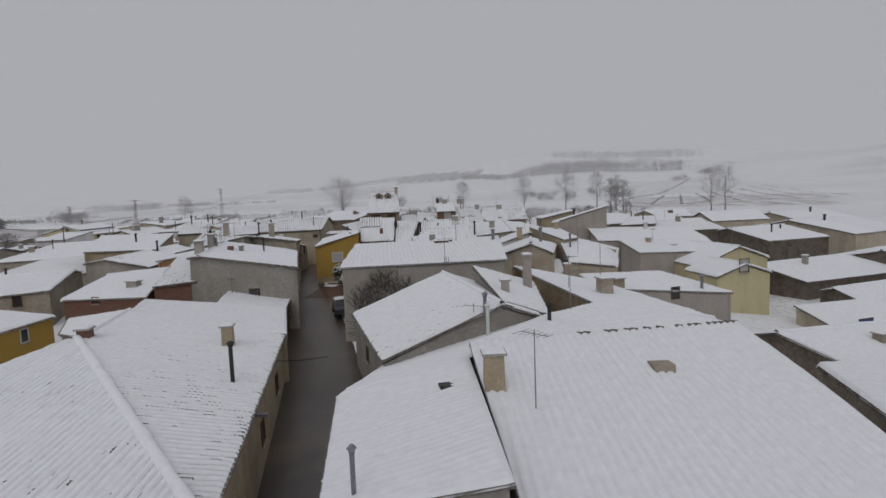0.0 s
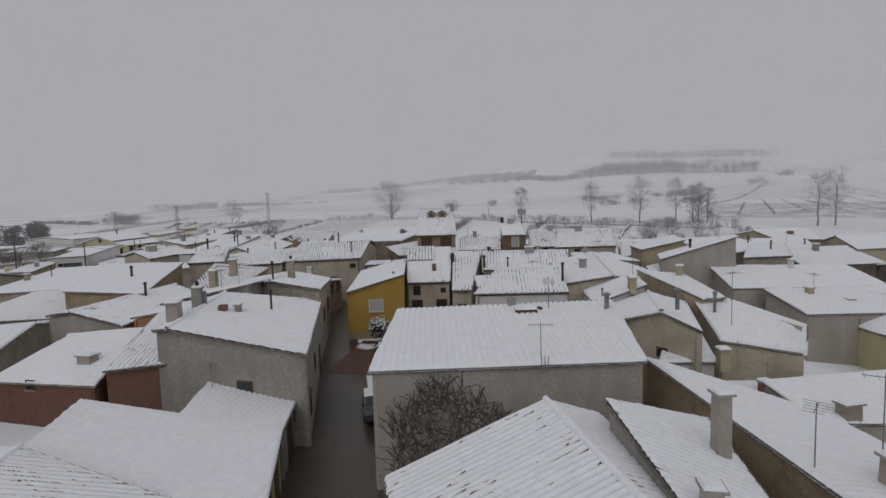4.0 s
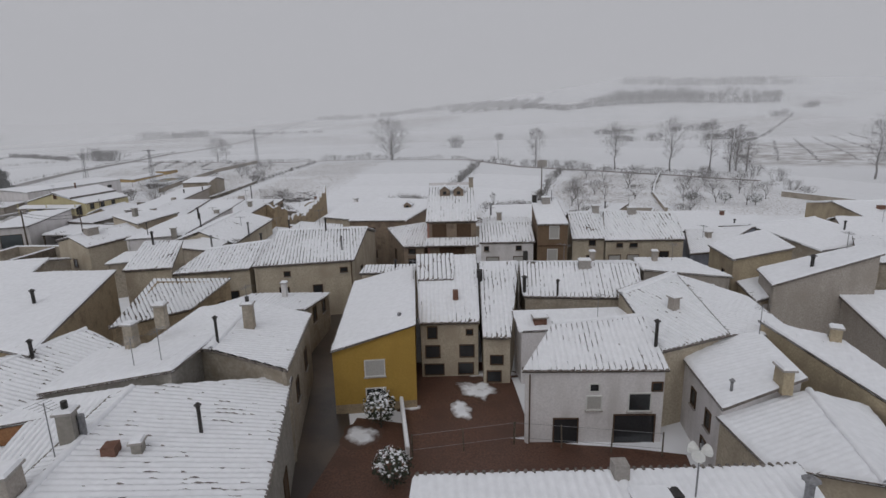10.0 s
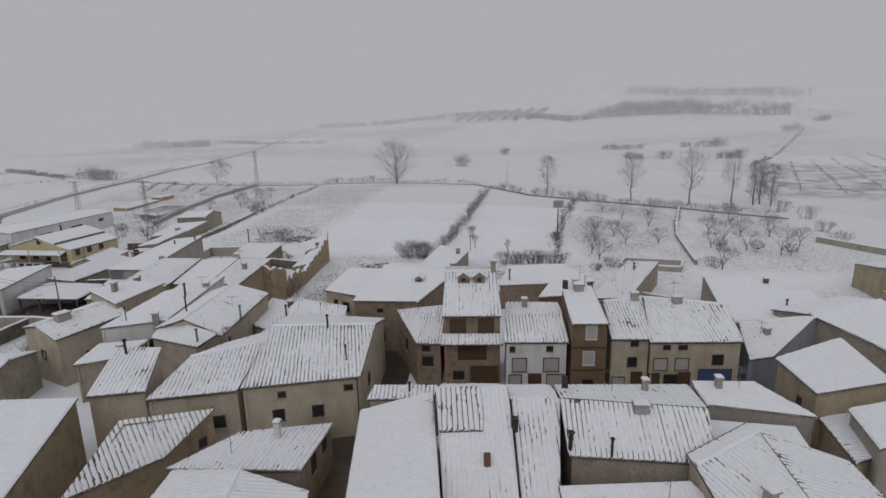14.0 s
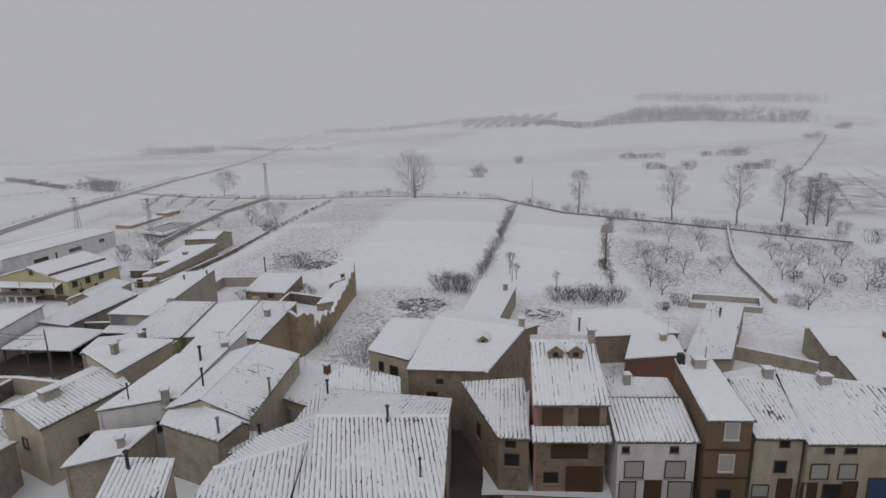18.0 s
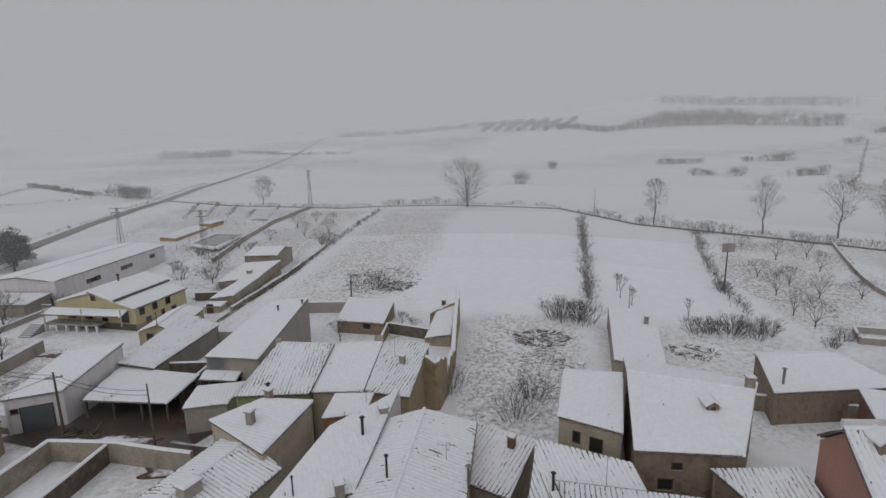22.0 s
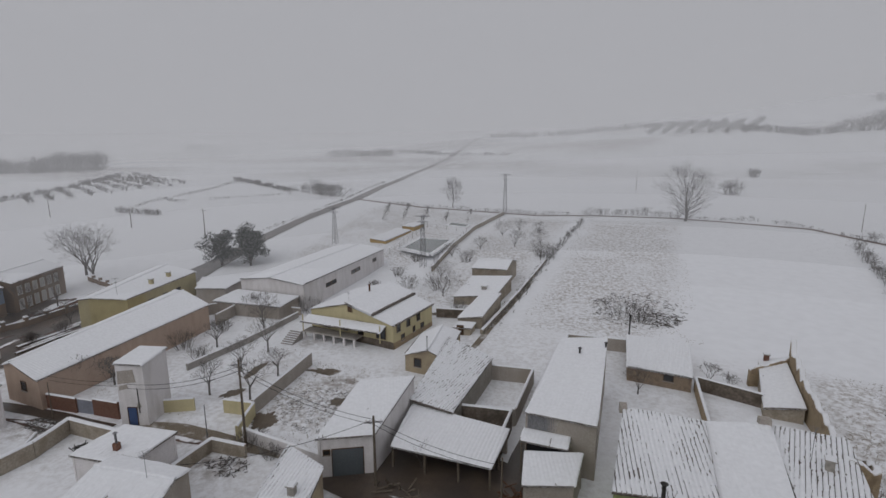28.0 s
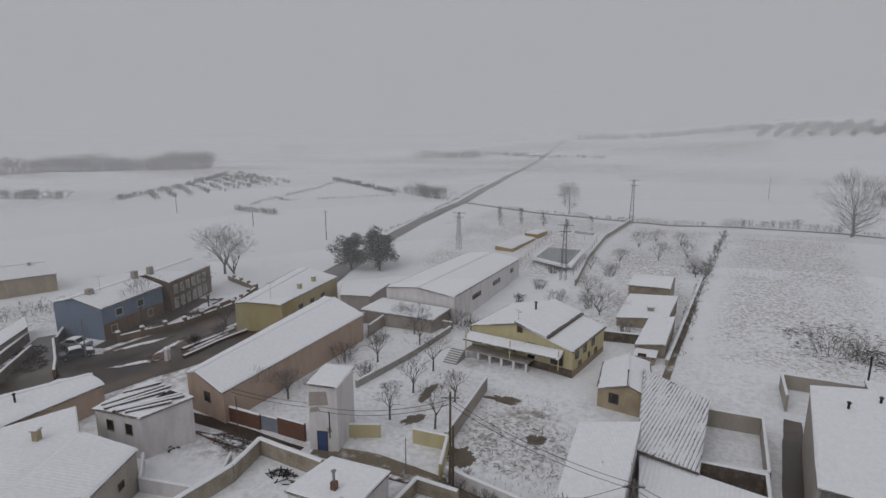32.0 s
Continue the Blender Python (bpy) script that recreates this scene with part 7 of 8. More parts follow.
def wire_fence(pts, ht=1.4, gap=2.5, label="wire fence on thin posts"):
    f = thing("wire_fence", (pts[0][0], pts[0][1], gz(*pts[0])), label, "fence", "wire fences")
    for (x0, y0), (x1, y1) in zip(pts[:-1], pts[1:]):
        n = max(2, int(math.hypot(x1 - x0, y1 - y0) / gap) + 1)
        tops = []
        for i in range(n):
            t = i / (n - 1)
            x, y = x0 + (x1 - x0) * t, y0 + (y1 - y0) * t
            z = gz(x, y)
            part("post", Mesh().tube((x, y, z - 0.2), (x + rng.normal(0, 0.04), y, z + ht), 0.05, 0.04, 5), M["plank"], f)
            tops.append((x, y, z))
        for k in (0.35, 0.95):
            part("wire", Mesh().path([(x, y, z + ht * k) for x, y, z in tops], 0.012, 3), M["metal"], f)


ruined_wall([(-44.4, 109.6), (-39.4, 109.4), (-39.0, 112.5)], (4.6, 5.4, 3.6), 0.5, "adobe", "jagged adobe gable of a ruined barn", 1)
ruined_wall([(-39.0, 112.5), (-38.8, 119.2), (-39.3, 128.0), (-39.4, 133.4)], (3.0, 2.2, 3.2, 5.0), 0.5, "adobe", "jagged adobe wall of a ruined barn", 4)
ruined_wall([(-39.4, 133.4), (-43.5, 132.6)], (4.0, 1.6), 0.45, "adobe", "broken end wall of a ruined barn", 7)
wire_fence([(-10.0, 57.6), (-4.4, 59.0), (3.5, 58.4)], 1.5, 2.6, "wire fence across the courtyard")
wire_fence([(-112.4, 176.5), (-114.4, 204.0), (-101.4, 201.0), (-99.2, 172.4), (-112.4, 176.5)], 1.2, 3.0, "wire fence round the pool")
wire_fence([(-60.6, 137.4), (-56.4, 137.8)], 1.8, 1.6)


# ------------------------------------------------------------------ swimming pool
pool = thing("swimming_pool", (-106.6, 188.5, gz(-106.6, 188.5)), "rectangular swimming pool with grey-green winter water", "pool")
pz = gz(-106.6, 188.5) + 0.25
pc = [(-109.6, 178.5), (-101.2, 174.6), (-103.4, 199.0), (-111.8, 202.0)]
part("water", Mesh().poly_prism([(x, y, pz) for x, y in pc], (0, 0, -0.1)), M["water"], pool)
for (x0, y0), (x1, y1) in zip(pc, pc[1:] + pc[:1]):
    d = np.array([x1 - x0, y1 - y0]) / math.hypot(x1 - x0, y1 - y0)
    n = np.array([d[1], -d[0]]) * 1.1
    part("coping", Mesh().poly_prism([(x0, y0, pz + 0.12), (x1, y1, pz + 0.12), (x1 + n[0] + d[0], y1 + n[1] + d[1], pz + 0.12), (x0 + n[0] - d[0], y0 + n[1] - d[1], pz + 0.12)], (0, 0, -0.5)), M["snow"], pool, "snow-covered paving")
kid = thing("paddling_pool", (-106.8, 209.5, gz(-106.8, 209.5)), "small paddling pool with grey-green water", "pool")
kz = gz(-106.8, 209.5) + 0.2
part("water", Mesh().poly_prism([(-109.5, 208.5, kz), (-103.6, 206.8, kz), (-104.2, 211.0, kz), (-110.1, 212.6, kz)], (0, 0, -0.1)), M["water"], kid)
part("coping", Mesh().poly_prism([(-110.3, 207.8, kz - 0.02), (-102.8, 205.8, kz - 0.02), (-103.4, 211.9, kz - 0.02), (-110.9, 213.6, kz - 0.02)], (0, 0, -0.5)), M["snow"], kid)


# ------------------------------------------------------------------ trees
def branch(mb, p, d, length, r, depth, spread, rg, up=0.15, seg=2, twig=0.012):
    """A limb that bends, tapers and forks."""
    p, d = np.asarray(p, float), np.asarray(d, float)
    sides = 6 if depth >= 4 else (4 if depth >= 2 else 3)
    for i in range(seg):
        q = p + d * length / seg
        r1 = max(twig, r * (0.82 if seg > 1 else 0.7))
        mb.tube(p, q, r, r1, sides, cap=False)
        p, r = q, r1
        d = d + rg.normal(0, 0.10, 3) + (0, 0, up * 0.3)
        d /= np.linalg.norm(d)
    if depth == 0:
        return
    n = 2 if rg.random() < 0.45 else 3
    base = rg.random() * 6.28
    for i in range(n):
        a = base + 6.28 * i / n + rg.normal(0, 0.3)
        s = np.cross(d, (0, 0, 1) if abs(d[2]) < 0.9 else (1, 0, 0))
        s /= np.linalg.norm(s)
        w = np.cross(d, s)
        k = spread * (0.7 + 0.6 * rg.random())
        nd = d + k * (math.cos(a) * s + math.sin(a) * w) + (0, 0, up)
        nd /= np.linalg.norm(nd)
        branch(mb, p, nd, length * (0.68 + 0.2 * rg.random()), r * 0.68, depth - 1, spread, rg, up, seg, twig)


def bare_tree(x, y, height, label, trunk=0.3, depth=5, spread=0.55, up=0.12, r=None, seed=1, lean=(0, 0), limbs=4, material="bark", name="bare_tree", group=""):
    rg = np.random.default_rng(seed)
    z = gz(x, y)
    r = r or height * 0.03
    t = thing(name, (x, y, z), label, "tree", group)
    tm = Mesh()
    d = np.array([lean[0], lean[1], 1.0])
    d /= np.linalg.norm(d)
    p = np.array([x, y, z - 0.15])
    q = p + d * height * trunk
    tm.tube(p, p + (0, 0, 0.3), r * 1.5, r * 1.1, 8, False).tube(p + (0, 0, 0.3), q, r * 1.1, r * 0.85, 8, False)
    part("trunk", tm, M[material], t)
    cm = Mesh()
    for i in range(limbs):
        a = 6.28 * i / limbs + rg.normal(0, 0.3)
        k = spread * (0.5 + 0.7 * rg.random())
        nd = d + k * np.array([math.cos(a), math.sin(a), 0])
        nd /= np.linalg.norm(nd)
        branch(cm, q - d * height * trunk * 0.25 * rg.random(), nd, height * (1 - trunk) * (0.30 + 0.1 * rg.random()), r * 0.6, depth - 1, spread, rg, up)
    part("crown", cm, M[material], t)
    return t


def leader_tree(x, y, height, label, spread, clear, seed, name="poplar", group="", r=None, material="frost_haze_bark", fan=0.75, n=44):
    """A tree with one straight leader and many ascending limbs that make an oval crown."""
    rg = np.random.default_rng(seed)
    z = gz(x, y)
    r = r or height * 0.017
    t = thing(name, (x, y, z), label, "tree", group)
    tm = Mesh()
    p = np.array([x, y, z - 0.15])
    line = [p]
    for i in range(6):
        line.append(p + (rg.normal(0, 0.012 * height), rg.normal(0, 0.012 * height), height * (i + 1) / 6.6))
    for i in range(6):
        tm.tube(line[i], line[i + 1], r * (1.25 - i * 0.19), r * (1.25 - (i + 1) * 0.19), 7, False)
    part("trunk", tm, M[material], t)
    cm = Mesh()
    for i in range(n):
        k = clear + (0.93 - clear) * ((i + rg.random()) / n)
        f = k * 6.6
        a, c = line[min(5, int(f))], line[min(6, int(f) + 1)]
        b = a + (c - a) * (f - int(f) if f < 6 else 1)
        q = (k - clear) / (1 - clear)
        reach = spread * (0.35 + 1.5 * math.sqrt(max(0.02, q * (1 - q)))) * (0.7 + 0.5 * rg.random())
        ang = i * 2.4 + rg.normal(0, 0.4)
        open_out = fan * (2.3 - 1.7 * q)
        d = np.array([math.cos(ang) * open_out, math.sin(ang) * open_out, 1.0 + 0.25 * rg.random()])
        d /= np.linalg.norm(d)
        branch(cm, b, d, reach * 0.55, r * 0.30 * (1.2 - k), 3, 0.42, rg, 0.10, 2, 0.014)
    part("crown", cm, M[material], t)
    return t


leader_tree(-45.0, 232.3, 10.6, "large bare round-crowned tree alone on the field edge", 5.6, 0.10, 3, "bare_tree", "", 0.34, "frost_haze_bark", 0.95, 64)
for i, (x, y, h) in enumerate(((7.8, 205.5, 9.5), (30.6, 194.5, 11.0), (45.2, 190.0, 12.0), (57.0, 192.0, 11.5), (89.0, 172.1, 13.0), (93.5, 171.8, 12.5))):
    leader_tree(x, y, h, "slender bare poplar with upswept branches", 2.9 + 0.4 * (i % 3), 0.24 + 0.05 * (i % 2), 20 + i, "poplar", "poplars along the track", None, "frost_haze_bark", 0.6, 38)
for i, (x, y, h) in enumerate(((61.0, 188.0, 10.5), (63.4, 189.5, 11.5), (65.0, 187.0, 9.5))):
    leader_tree(x, y, h, "dense bare poplar clump beside the lane", 2.4, 0.06, 40 + i, "poplar", "poplars along the track", None, "bark", 0.5, 50)
bare_tree(-168.0, 141.0, 9.5, "wide bare plane tree behind the blue houses", 0.25, 6, 0.6, 0.1, 0.25, 51, (0, 0), 6)
bare_tree(-160.5, 137.5, 9.0, "wide bare plane tree behind the blue houses", 0.25, 6, 0.55, 0.1, 0.22, 52, (0, 0), 6)
for i, (x, y, h) in enumerate(((-153.0, 113.5, 7.0), (-148.0, 118.0, 6.0), (-150.5, 124.0, 6.5), (-139.5, 119.0, 3.6))):
    bare_tree(x, y, h, "bare street tree in front of the terrace", 0.3, 5, 0.45, 0.15, 0.12, 60 + i)
ORCHARD = [(-110.6, 120.2), (-101.8, 115.3), (-102.7, 121.4), (-96.6, 115.9), (-100.8, 109.2), (-95.7, 110.0), (-113.5, 107.1), (-116.6, 104.9), (-111.5, 130.6), (-115.6, 132.5), (-108.6, 127.5)]
for i, (x, y) in enumerate(ORCHARD):
    bare_tree(x, y, 3.9 + 0.5 * (i % 3), "pollarded bare fruit tree in a snowy garden", 0.38, 5, 0.75, 0.16, 0.11, 80 + i, (0.03 * (i % 2), 0.02), 5, "frost_haze_bark", "fruit_tree", "garden fruit trees")
PLOT = [(14.7, 161.3), (12.6, 149.9), (18.5, 148.4), (25.0, 148.6), (10.9, 135.5), (10.3, 140.0), (17.7, 156.0), (27.4, 164.5), (23.0, 172.0), (20.0, 181.0), (30.0, 174.0)]
for i, (x, y) in enumerate(PLOT):
    bare_tree(x, y, 3.6 + 0.6 * (i % 3), "small bare fruit tree in rough pasture", 0.2, 5, 0.7, 0.10, 0.09, 110 + i, (0, 0), 5, "frost_haze_bark", "fruit_tree", "pasture fruit trees")
PLOT2 = [(44.0, 171.0), (46.1, 166.0), (37.9, 149.2), (33.9, 145.0), (39.6, 143.0), (44.1, 139.5), (38.6, 158.5), (43.8, 155.3), (49.4, 154.9), (51.0, 146.5), (29.8, 129.5), (53.0, 163.0), (49.0, 174.0)]
for i, (x, y) in enumerate(PLOT2):
    bare_tree(x, y, 3.8 + 0.5 * (i % 3), "small bare orchard tree standing in snow", 0.22, 5, 0.65, 0.12, 0.09, 140 + i, (0, 0), 5, "frost_haze_bark", "fruit_tree", "orchard trees")
for i, (x, y, h) in enumerate(((-89.1, 152.3, 5.0), (-93.8, 163.1, 3.5), (-90.9, 199.8, 4.2), (-85.1, 190.0, 4.2), (-79.6, 193.8, 4.0), (-76.9, 180.4, 4.5), (-97.0, 178.0, 3.2), (-92.6, 186.0, 3.0), (-88.0, 207.0, 3.2), (-82.0, 205.0, 3.6))):
    bare_tree(x, y, h, "bare bushy garden tree", 0.15, 5, 0.75, 0.08, 0.09, 170 + i, (0, 0), 6, "frost_haze_bark", "fruit_tree", "kitchen garden trees")
for i, (x, y, h) in enumerate(((-55.2, 126.2, 2.8), (-47.6, 131.4, 2.6), (-45.6, 130.4, 2.2), (-72.6, 105.4, 2.4))):
    bare_tree(x, y, h, "small bare tree in a walled yard", 0.3, 5, 0.6, 0.15, 0.07, 230 + i, (0, 0), 4, "bark", "fruit_tree", "yard trees")
for i, (x, y, h) in enumerate(((-5.7, 137.1, 3.4), (-13.3, 147.0, 4.2), (-13.0, 151.0, 3.6), (-12.2, 143.6, 3.2))):
    bare_tree(x, y, h, "thin bare sapling in a snowy field", 0.35, 4, 0.4, 0.3, 0.06, 190 + i, (0, 0), 4, "frost_haze_bark", "sapling", "field saplings")
leader_tree(-120.0, 240.0, 7.5, "bare tree beside the road", 3.0, 0.15, 205, "bare_tree", "", None, "frost_haze_bark", 0.8, 36)
leader_tree(-128.0, 262.0, 5.5, "bare tree beside the road", 2.4, 0.15, 206, "bare_tree", "", None, "frost_haze_bark", 0.8, 30)


def bush(x, y, w, ht, label, seed, material="frost_haze_bark", stems=30, name="shrub", group="bare shrubs"):
    """A shrub of many thin stems fanning from its foot."""
    rg = np.random.default_rng(seed)
    z = gz(x, y)
    t = thing(name, (x, y, z), label, "shrub", group)
    mb = Mesh()
    for i in range(stems):
        a, k = rg.random() * 6.28, rg.random() ** 0.6
        px, py = x + math.cos(a) * w * 0.35 * k, y + math.sin(a) * w * 0.35 * k
        d = np.array([math.cos(a) * k * 0.7 * w / ht * 0.6, math.sin(a) * k * 0.7 * w / ht * 0.6, 1.0]) + rg.normal(0, 0.12, 3)
        d /= np.linalg.norm(d)
        branch(mb, (px, py, gz(px, py) - 0.05), d, ht * (0.32 + 0.2 * rg.random()), 0.03, 2, 0.5, rg, 0.12, 2, 0.012)
    tagged(part("brushwood", mb, M[material], t), "", "", "", "stuff")
    return t


for i, (x, y, w, h) in enumerate(((-58.0, 151.5, 6.0, 3.0), (-55.5, 150.0, 4.0, 2.6), (-23.5, 136.0, 5.0, 3.0), (-20.8, 135.0, 5.0, 3.4), (-2.0, 131.5, 5.0, 2.6), (1.5, 131.0, 5.0, 2.4), (-6.0, 131.8, 4.0, 2.2), (-38.5, 113.5, 3.0, 2.4), (-31.5, 108.5, 4.5, 2.6), (-29.6, 112.5, 3.4, 2.4),
                                  (5.0, 152.0, 2.4, 1.6), (15.0, 195.0, 5.0, 3.4), (18.0, 194.0, 4.0, 3.0), (22.0, 193.0, 4.0, 2.6), (35.0, 186.0, 4.0, 2.4), (40.0, 183.5, 4.0, 2.2), (52.0, 180.0, 5.0, 2.6), (-75.6, 183.0, 3.5, 3.0), (-84.0, 146.0, 2.4, 1.6),
                                  (-107.0, 136.5, 4.0, 2.4), (-111.0, 137.0, 4.0, 2.0), (-104.0, 135.8, 3.0, 1.8), (-116.0, 108.0, 3.5, 2.0), (-112.0, 110.5, 3.0, 1.8), (-99.0, 141.0, 3.5, 2.6), (-95.0, 144.5, 4.0, 2.4), (-91.0, 143.5, 3.0, 2.0),
                                  (-60.0, 91.0, 2.6, 1.8), (-89.5, 103.0, 2.2, 1.4), (-86.6, 102.0, 2.0, 1.2), (12.0, 131.0, 2.5, 1.4), (29.0, 131.0, 3.0, 1.8), (9.0, 128.5, 2.0, 1.2), (64.0, 180.0, 4.0, 3.0), (66.0, 172.0, 4.0, 3.0), (63.0, 160.0, 3.6, 2.4), (60.0, 150.0, 3.6, 2.2))):
    bush(x, y, w, h, "tangled bare shrub dusted with snow", 300 + i)
for i, (x, y, w, h) in enumerate(((-103.1, 161.9, 2.6, 1.8), (-91.4, 155.5, 3.2, 2.4), (-103.6, 172.0, 2.0, 1.5), (-77.5, 182.9, 2.6, 1.8), (-114.6, 118.3, 3.2, 2.4), (-119.3, 138.9, 2.0, 1.5), (-113.5, 135.5, 2.6, 1.8), (-97.1, 154.3, 3.2, 2.4), (-103.3, 152.4, 2.0, 1.5), (-114.3, 124.8, 2.6, 1.8), (-92.6, 175.0, 3.2, 2.4), (-84.3, 165.4, 2.0, 1.5), (-109.1, 116.1, 2.6, 1.8), (-120.0, 168.0, 3.2, 2.4), (-115.0, 172.3, 2.0, 1.5))):
    bush(x, y, w, h, "dark bare garden shrub beside the walls", 360 + i, "bark")


def hedge(pts, ht, w, seed, label, density=1.6, material="frost_haze_bark", stout=0.0):
    """A ragged hedgerow: one mass of twigs along a line, fine near by and thicker far off."""
    rg = np.random.default_rng(seed)
    mb = Mesh()
    away = math.hypot(pts[0][0] + 30, pts[0][1] - 60)
    # Far twigs are thickened with distance so they show in the camera's view.
    if away > 230 and ht > 1.3:
        stout = max(stout, min(0.2, away * 0.00028))
    for (x0, y0), (x1, y1) in zip(pts[:-1], pts[1:]):
        ln = math.hypot(x1 - x0, y1 - y0)
        for i in range(int(ln * density * 2)):
            t = rg.random()
            clump = float(vnoise(t * ln / 5 + x0 * 0.37, seed + 0.5))
            if clump < 0.3 and rg.random() < 0.8:
                continue
            x = x0 + (x1 - x0) * t + rg.normal(0, w * 0.35)
            y = y0 + (y1 - y0) * t + rg.normal(0, w * 0.35)
            d = rg.normal(0, 0.35, 3) + (0, 0, 1)
            d /= np.linalg.norm(d)
            branch(mb, (x, y, gz(x, y) - 0.05), d, ht * (0.25 + 0.55 * clump) * (0.6 + 0.5 * rg.random()), max(0.035, stout), 2, 0.7, rg, 0.05, 1, max(0.02, stout * 0.6))
    h = link_mesh("hedge", mb, M[material])
    return tagged(h, label, "hedge", "", "stuff")


hedge([(-11.0, 209), (-13.8, 187), (-16.1, 165), (-18.9, 143)], 1.7, 1.2, 1, "ragged bare hedge between two white fields", 2.2)
hedge([(14.8, 195), (8.7, 170), (5.2, 153), (4.0, 139)], 1.6, 1.2, 2, "ragged bare hedge beside the pasture", 1.8)
hedge([(-72, 236), (-58, 240), (-46, 238)], 1.9, 2.0, 3, "bare hedge along the far track", 2.4)
hedge([(-102, 234), (-88, 232), (-72, 237)], 1.2, 1.5, 4, "bare hedge along the far track", 1.6)
hedge([(-44, 238), (-25, 237), (-15, 230), (-7, 218)], 0.9, 1.4, 5, "low hedge along the track", 1.6)
hedge([(-7, 218), (3, 206), (15, 198)], 1.9, 2.0, 6, "bare hedge along the track", 2.4)
hedge([(15, 198), (26, 193.6), (37, 188), (47, 183), (58, 180)], 1.2, 1.6, 7, "bare hedge along the track", 2.0)
hedge([(-150, 245), (-130, 239), (-102, 234)], 1.0, 1.5, 8, "low hedge along the track", 1.0)
hedge([(41, 184.5), (34, 166), (30, 154)], 0.7, 0.7, 9, "weeds along the orchard wall", 1.6)
hedge([(-76.5, 140), (-76, 160), (-75, 185), (-73, 225)], 0.9, 1.3, 10, "weeds along the field wall", 2.4)
hedge([(-180, 258), (-197, 267), (-212, 273)], 4.6, 5.0, 11, "dark mass of roadside scrub", 5.0)
hedge([(-212, 273), (-250, 292), (-288, 318)], 1.2, 2.6, 12, "thin hedge across the western fields", 1.6)
hedge([(-205, 262), (-240, 228), (-258, 236)], 1.0, 2.0, 13, "thin hedge across the western fields", 1.2)
hedge([(62, 341), (78, 333), (84, 331)], 3.0, 3.0, 14, "row of far field shrubs", 2.2)
hedge([(99, 324), (112, 329), (121, 329)], 3.4, 3.0, 15, "row of far field shrubs", 2.6)
hedge([(-27, 300), (-23, 300)], 4.2, 2.6, 16, "lone thorn bush in the field", 5.0)
hedge([(-3, 388), (-2, 398)], 4.0, 3.0, 17, "lone thorn bush in the field", 2.0)
hedge([(-160, 182), (-163, 215), (-172, 254), (-190, 320)], 0.8, 1.2, 18, "weeds along the country road", 0.9)
for k in range(5):
    hedge([(-132 + k * 6.5, 210 + k * 1.0), (-147 + k * 9, 244 - k * 2.4)], 0.9, 0.7, 20 + k, "row of low bare vines", 1.3)
for k in range(10):
    f = k / 9
    hedge([(-335 - 85 * f, 225 + 125 * f), (-300 - 2 * f, 208 + 82 * f)], 1.9, 1.5, 30 + k, "row of orchard trees on the western slope", 0.45)
hedge([(-321, 200), (-345, 245), (-385, 300), (-430, 346)], 1.8, 2.5, 51, "hedge along the western orchard", 1.3)
hedge([(-296, 322), (-255, 296), (-213, 270)], 1.6, 2.6, 52, "hedge running to the roadside scrub", 1.6)
hedge([(-800, 752), (-716, 750)], 14.0, 30.0, 53, "distant copse", 0.7)
hedge([(-578, 303), (-559, 336), (-487, 373)], 7.0, 12.0, 54, "belt of bare trees on the western fields", 1.5)
hedge([(-340, 640), (-250, 575), (-180, 560)], 3.0, 6.0, 55, "far hedgerow beside the road", 0.8)
hedge([(-361, 197), (-380, 190), (-397, 185)], 4.0, 5.0, 40, "belt of bushes on the western fields", 2.4)
hedge([(-609, 263), (-600, 296), (-570, 323), (-539, 368)], 11.0, 9.0, 41, "distant belt of woodland", 2.4)
hedge([(-545, 372), (-520, 400)], 15.0, 7.0, 42, "distant copse", 4.0)
hedge([(-406, 595), (-360, 590), (-318, 584)], 6.0, 9.0, 43, "distant hedgerow on the hill", 1.6)
hedge([(-182, 100), (-174, 106), (-178, 114)], 1.0, 7.0, 44, "scrub on the western bank", 3.0)
hedge([(-241, 203), (-228, 202), (-217, 201)], 1.6, 2.0, 45, "short hedge on the western field", 2.0)
hedge([(-245, 212), (-264, 272), (-287, 321)], 1.1, 2.4, 46, "hedge across the western fields", 1.3)
hedge([(62, 400), (88, 397)], 3.2, 3.0, 47, "row of field shrubs below the hill", 2.0)
hedge([(112, 398), (136, 393)], 3.6, 3.0, 48, "row of field shrubs below the hill", 2.4)
hedge([(92, 601), (125, 595), (181, 596), (216, 561), (254, 544)], 8.5, 14.0, 49, "far windbreak of bare poplars", 1.7)
hedge([(120, 625), (160, 640), (200, 628)], 8.0, 30.0, 60, "far bare wood on the hillside", 1.8)
hedge([(-68, 800), (13, 717), (68, 593), (92, 601)], 5.0, 9.0, 61, "far hedgerow", 1.2)
hedge([(-300, 900), (-180, 860), (-68, 800)], 6.0, 12.0, 59, "far hedgerow", 0.9)
for k in range(7):
    hedge([(-58 + k * 14, 700 - k * 9), (-46 + k * 17, 790 - k * 9)], 4.5, 3.0, 62 + k, "far row of orchard trees", 0.9)
hedge([(200, 455), (214, 456)], 4.5, 6.0, 71, "far thicket on the slope", 2.5)
hedge([(244, 498), (256, 496)], 4.5, 5.0, 72, "far thicket on the slope", 2.0)
hedge([(164, 770), (252, 714), (312, 640)], 8.0, 14.0, 73, "far wood along the crest", 1.2)
for k in range(8):
    hedge([(80 + k * 13, 200 + k * 2), (128 + k * 13, 300 + k * 8)], 0.5, 0.9, 80 + k, "furrow of dead stalks on tilled land", 0.8)
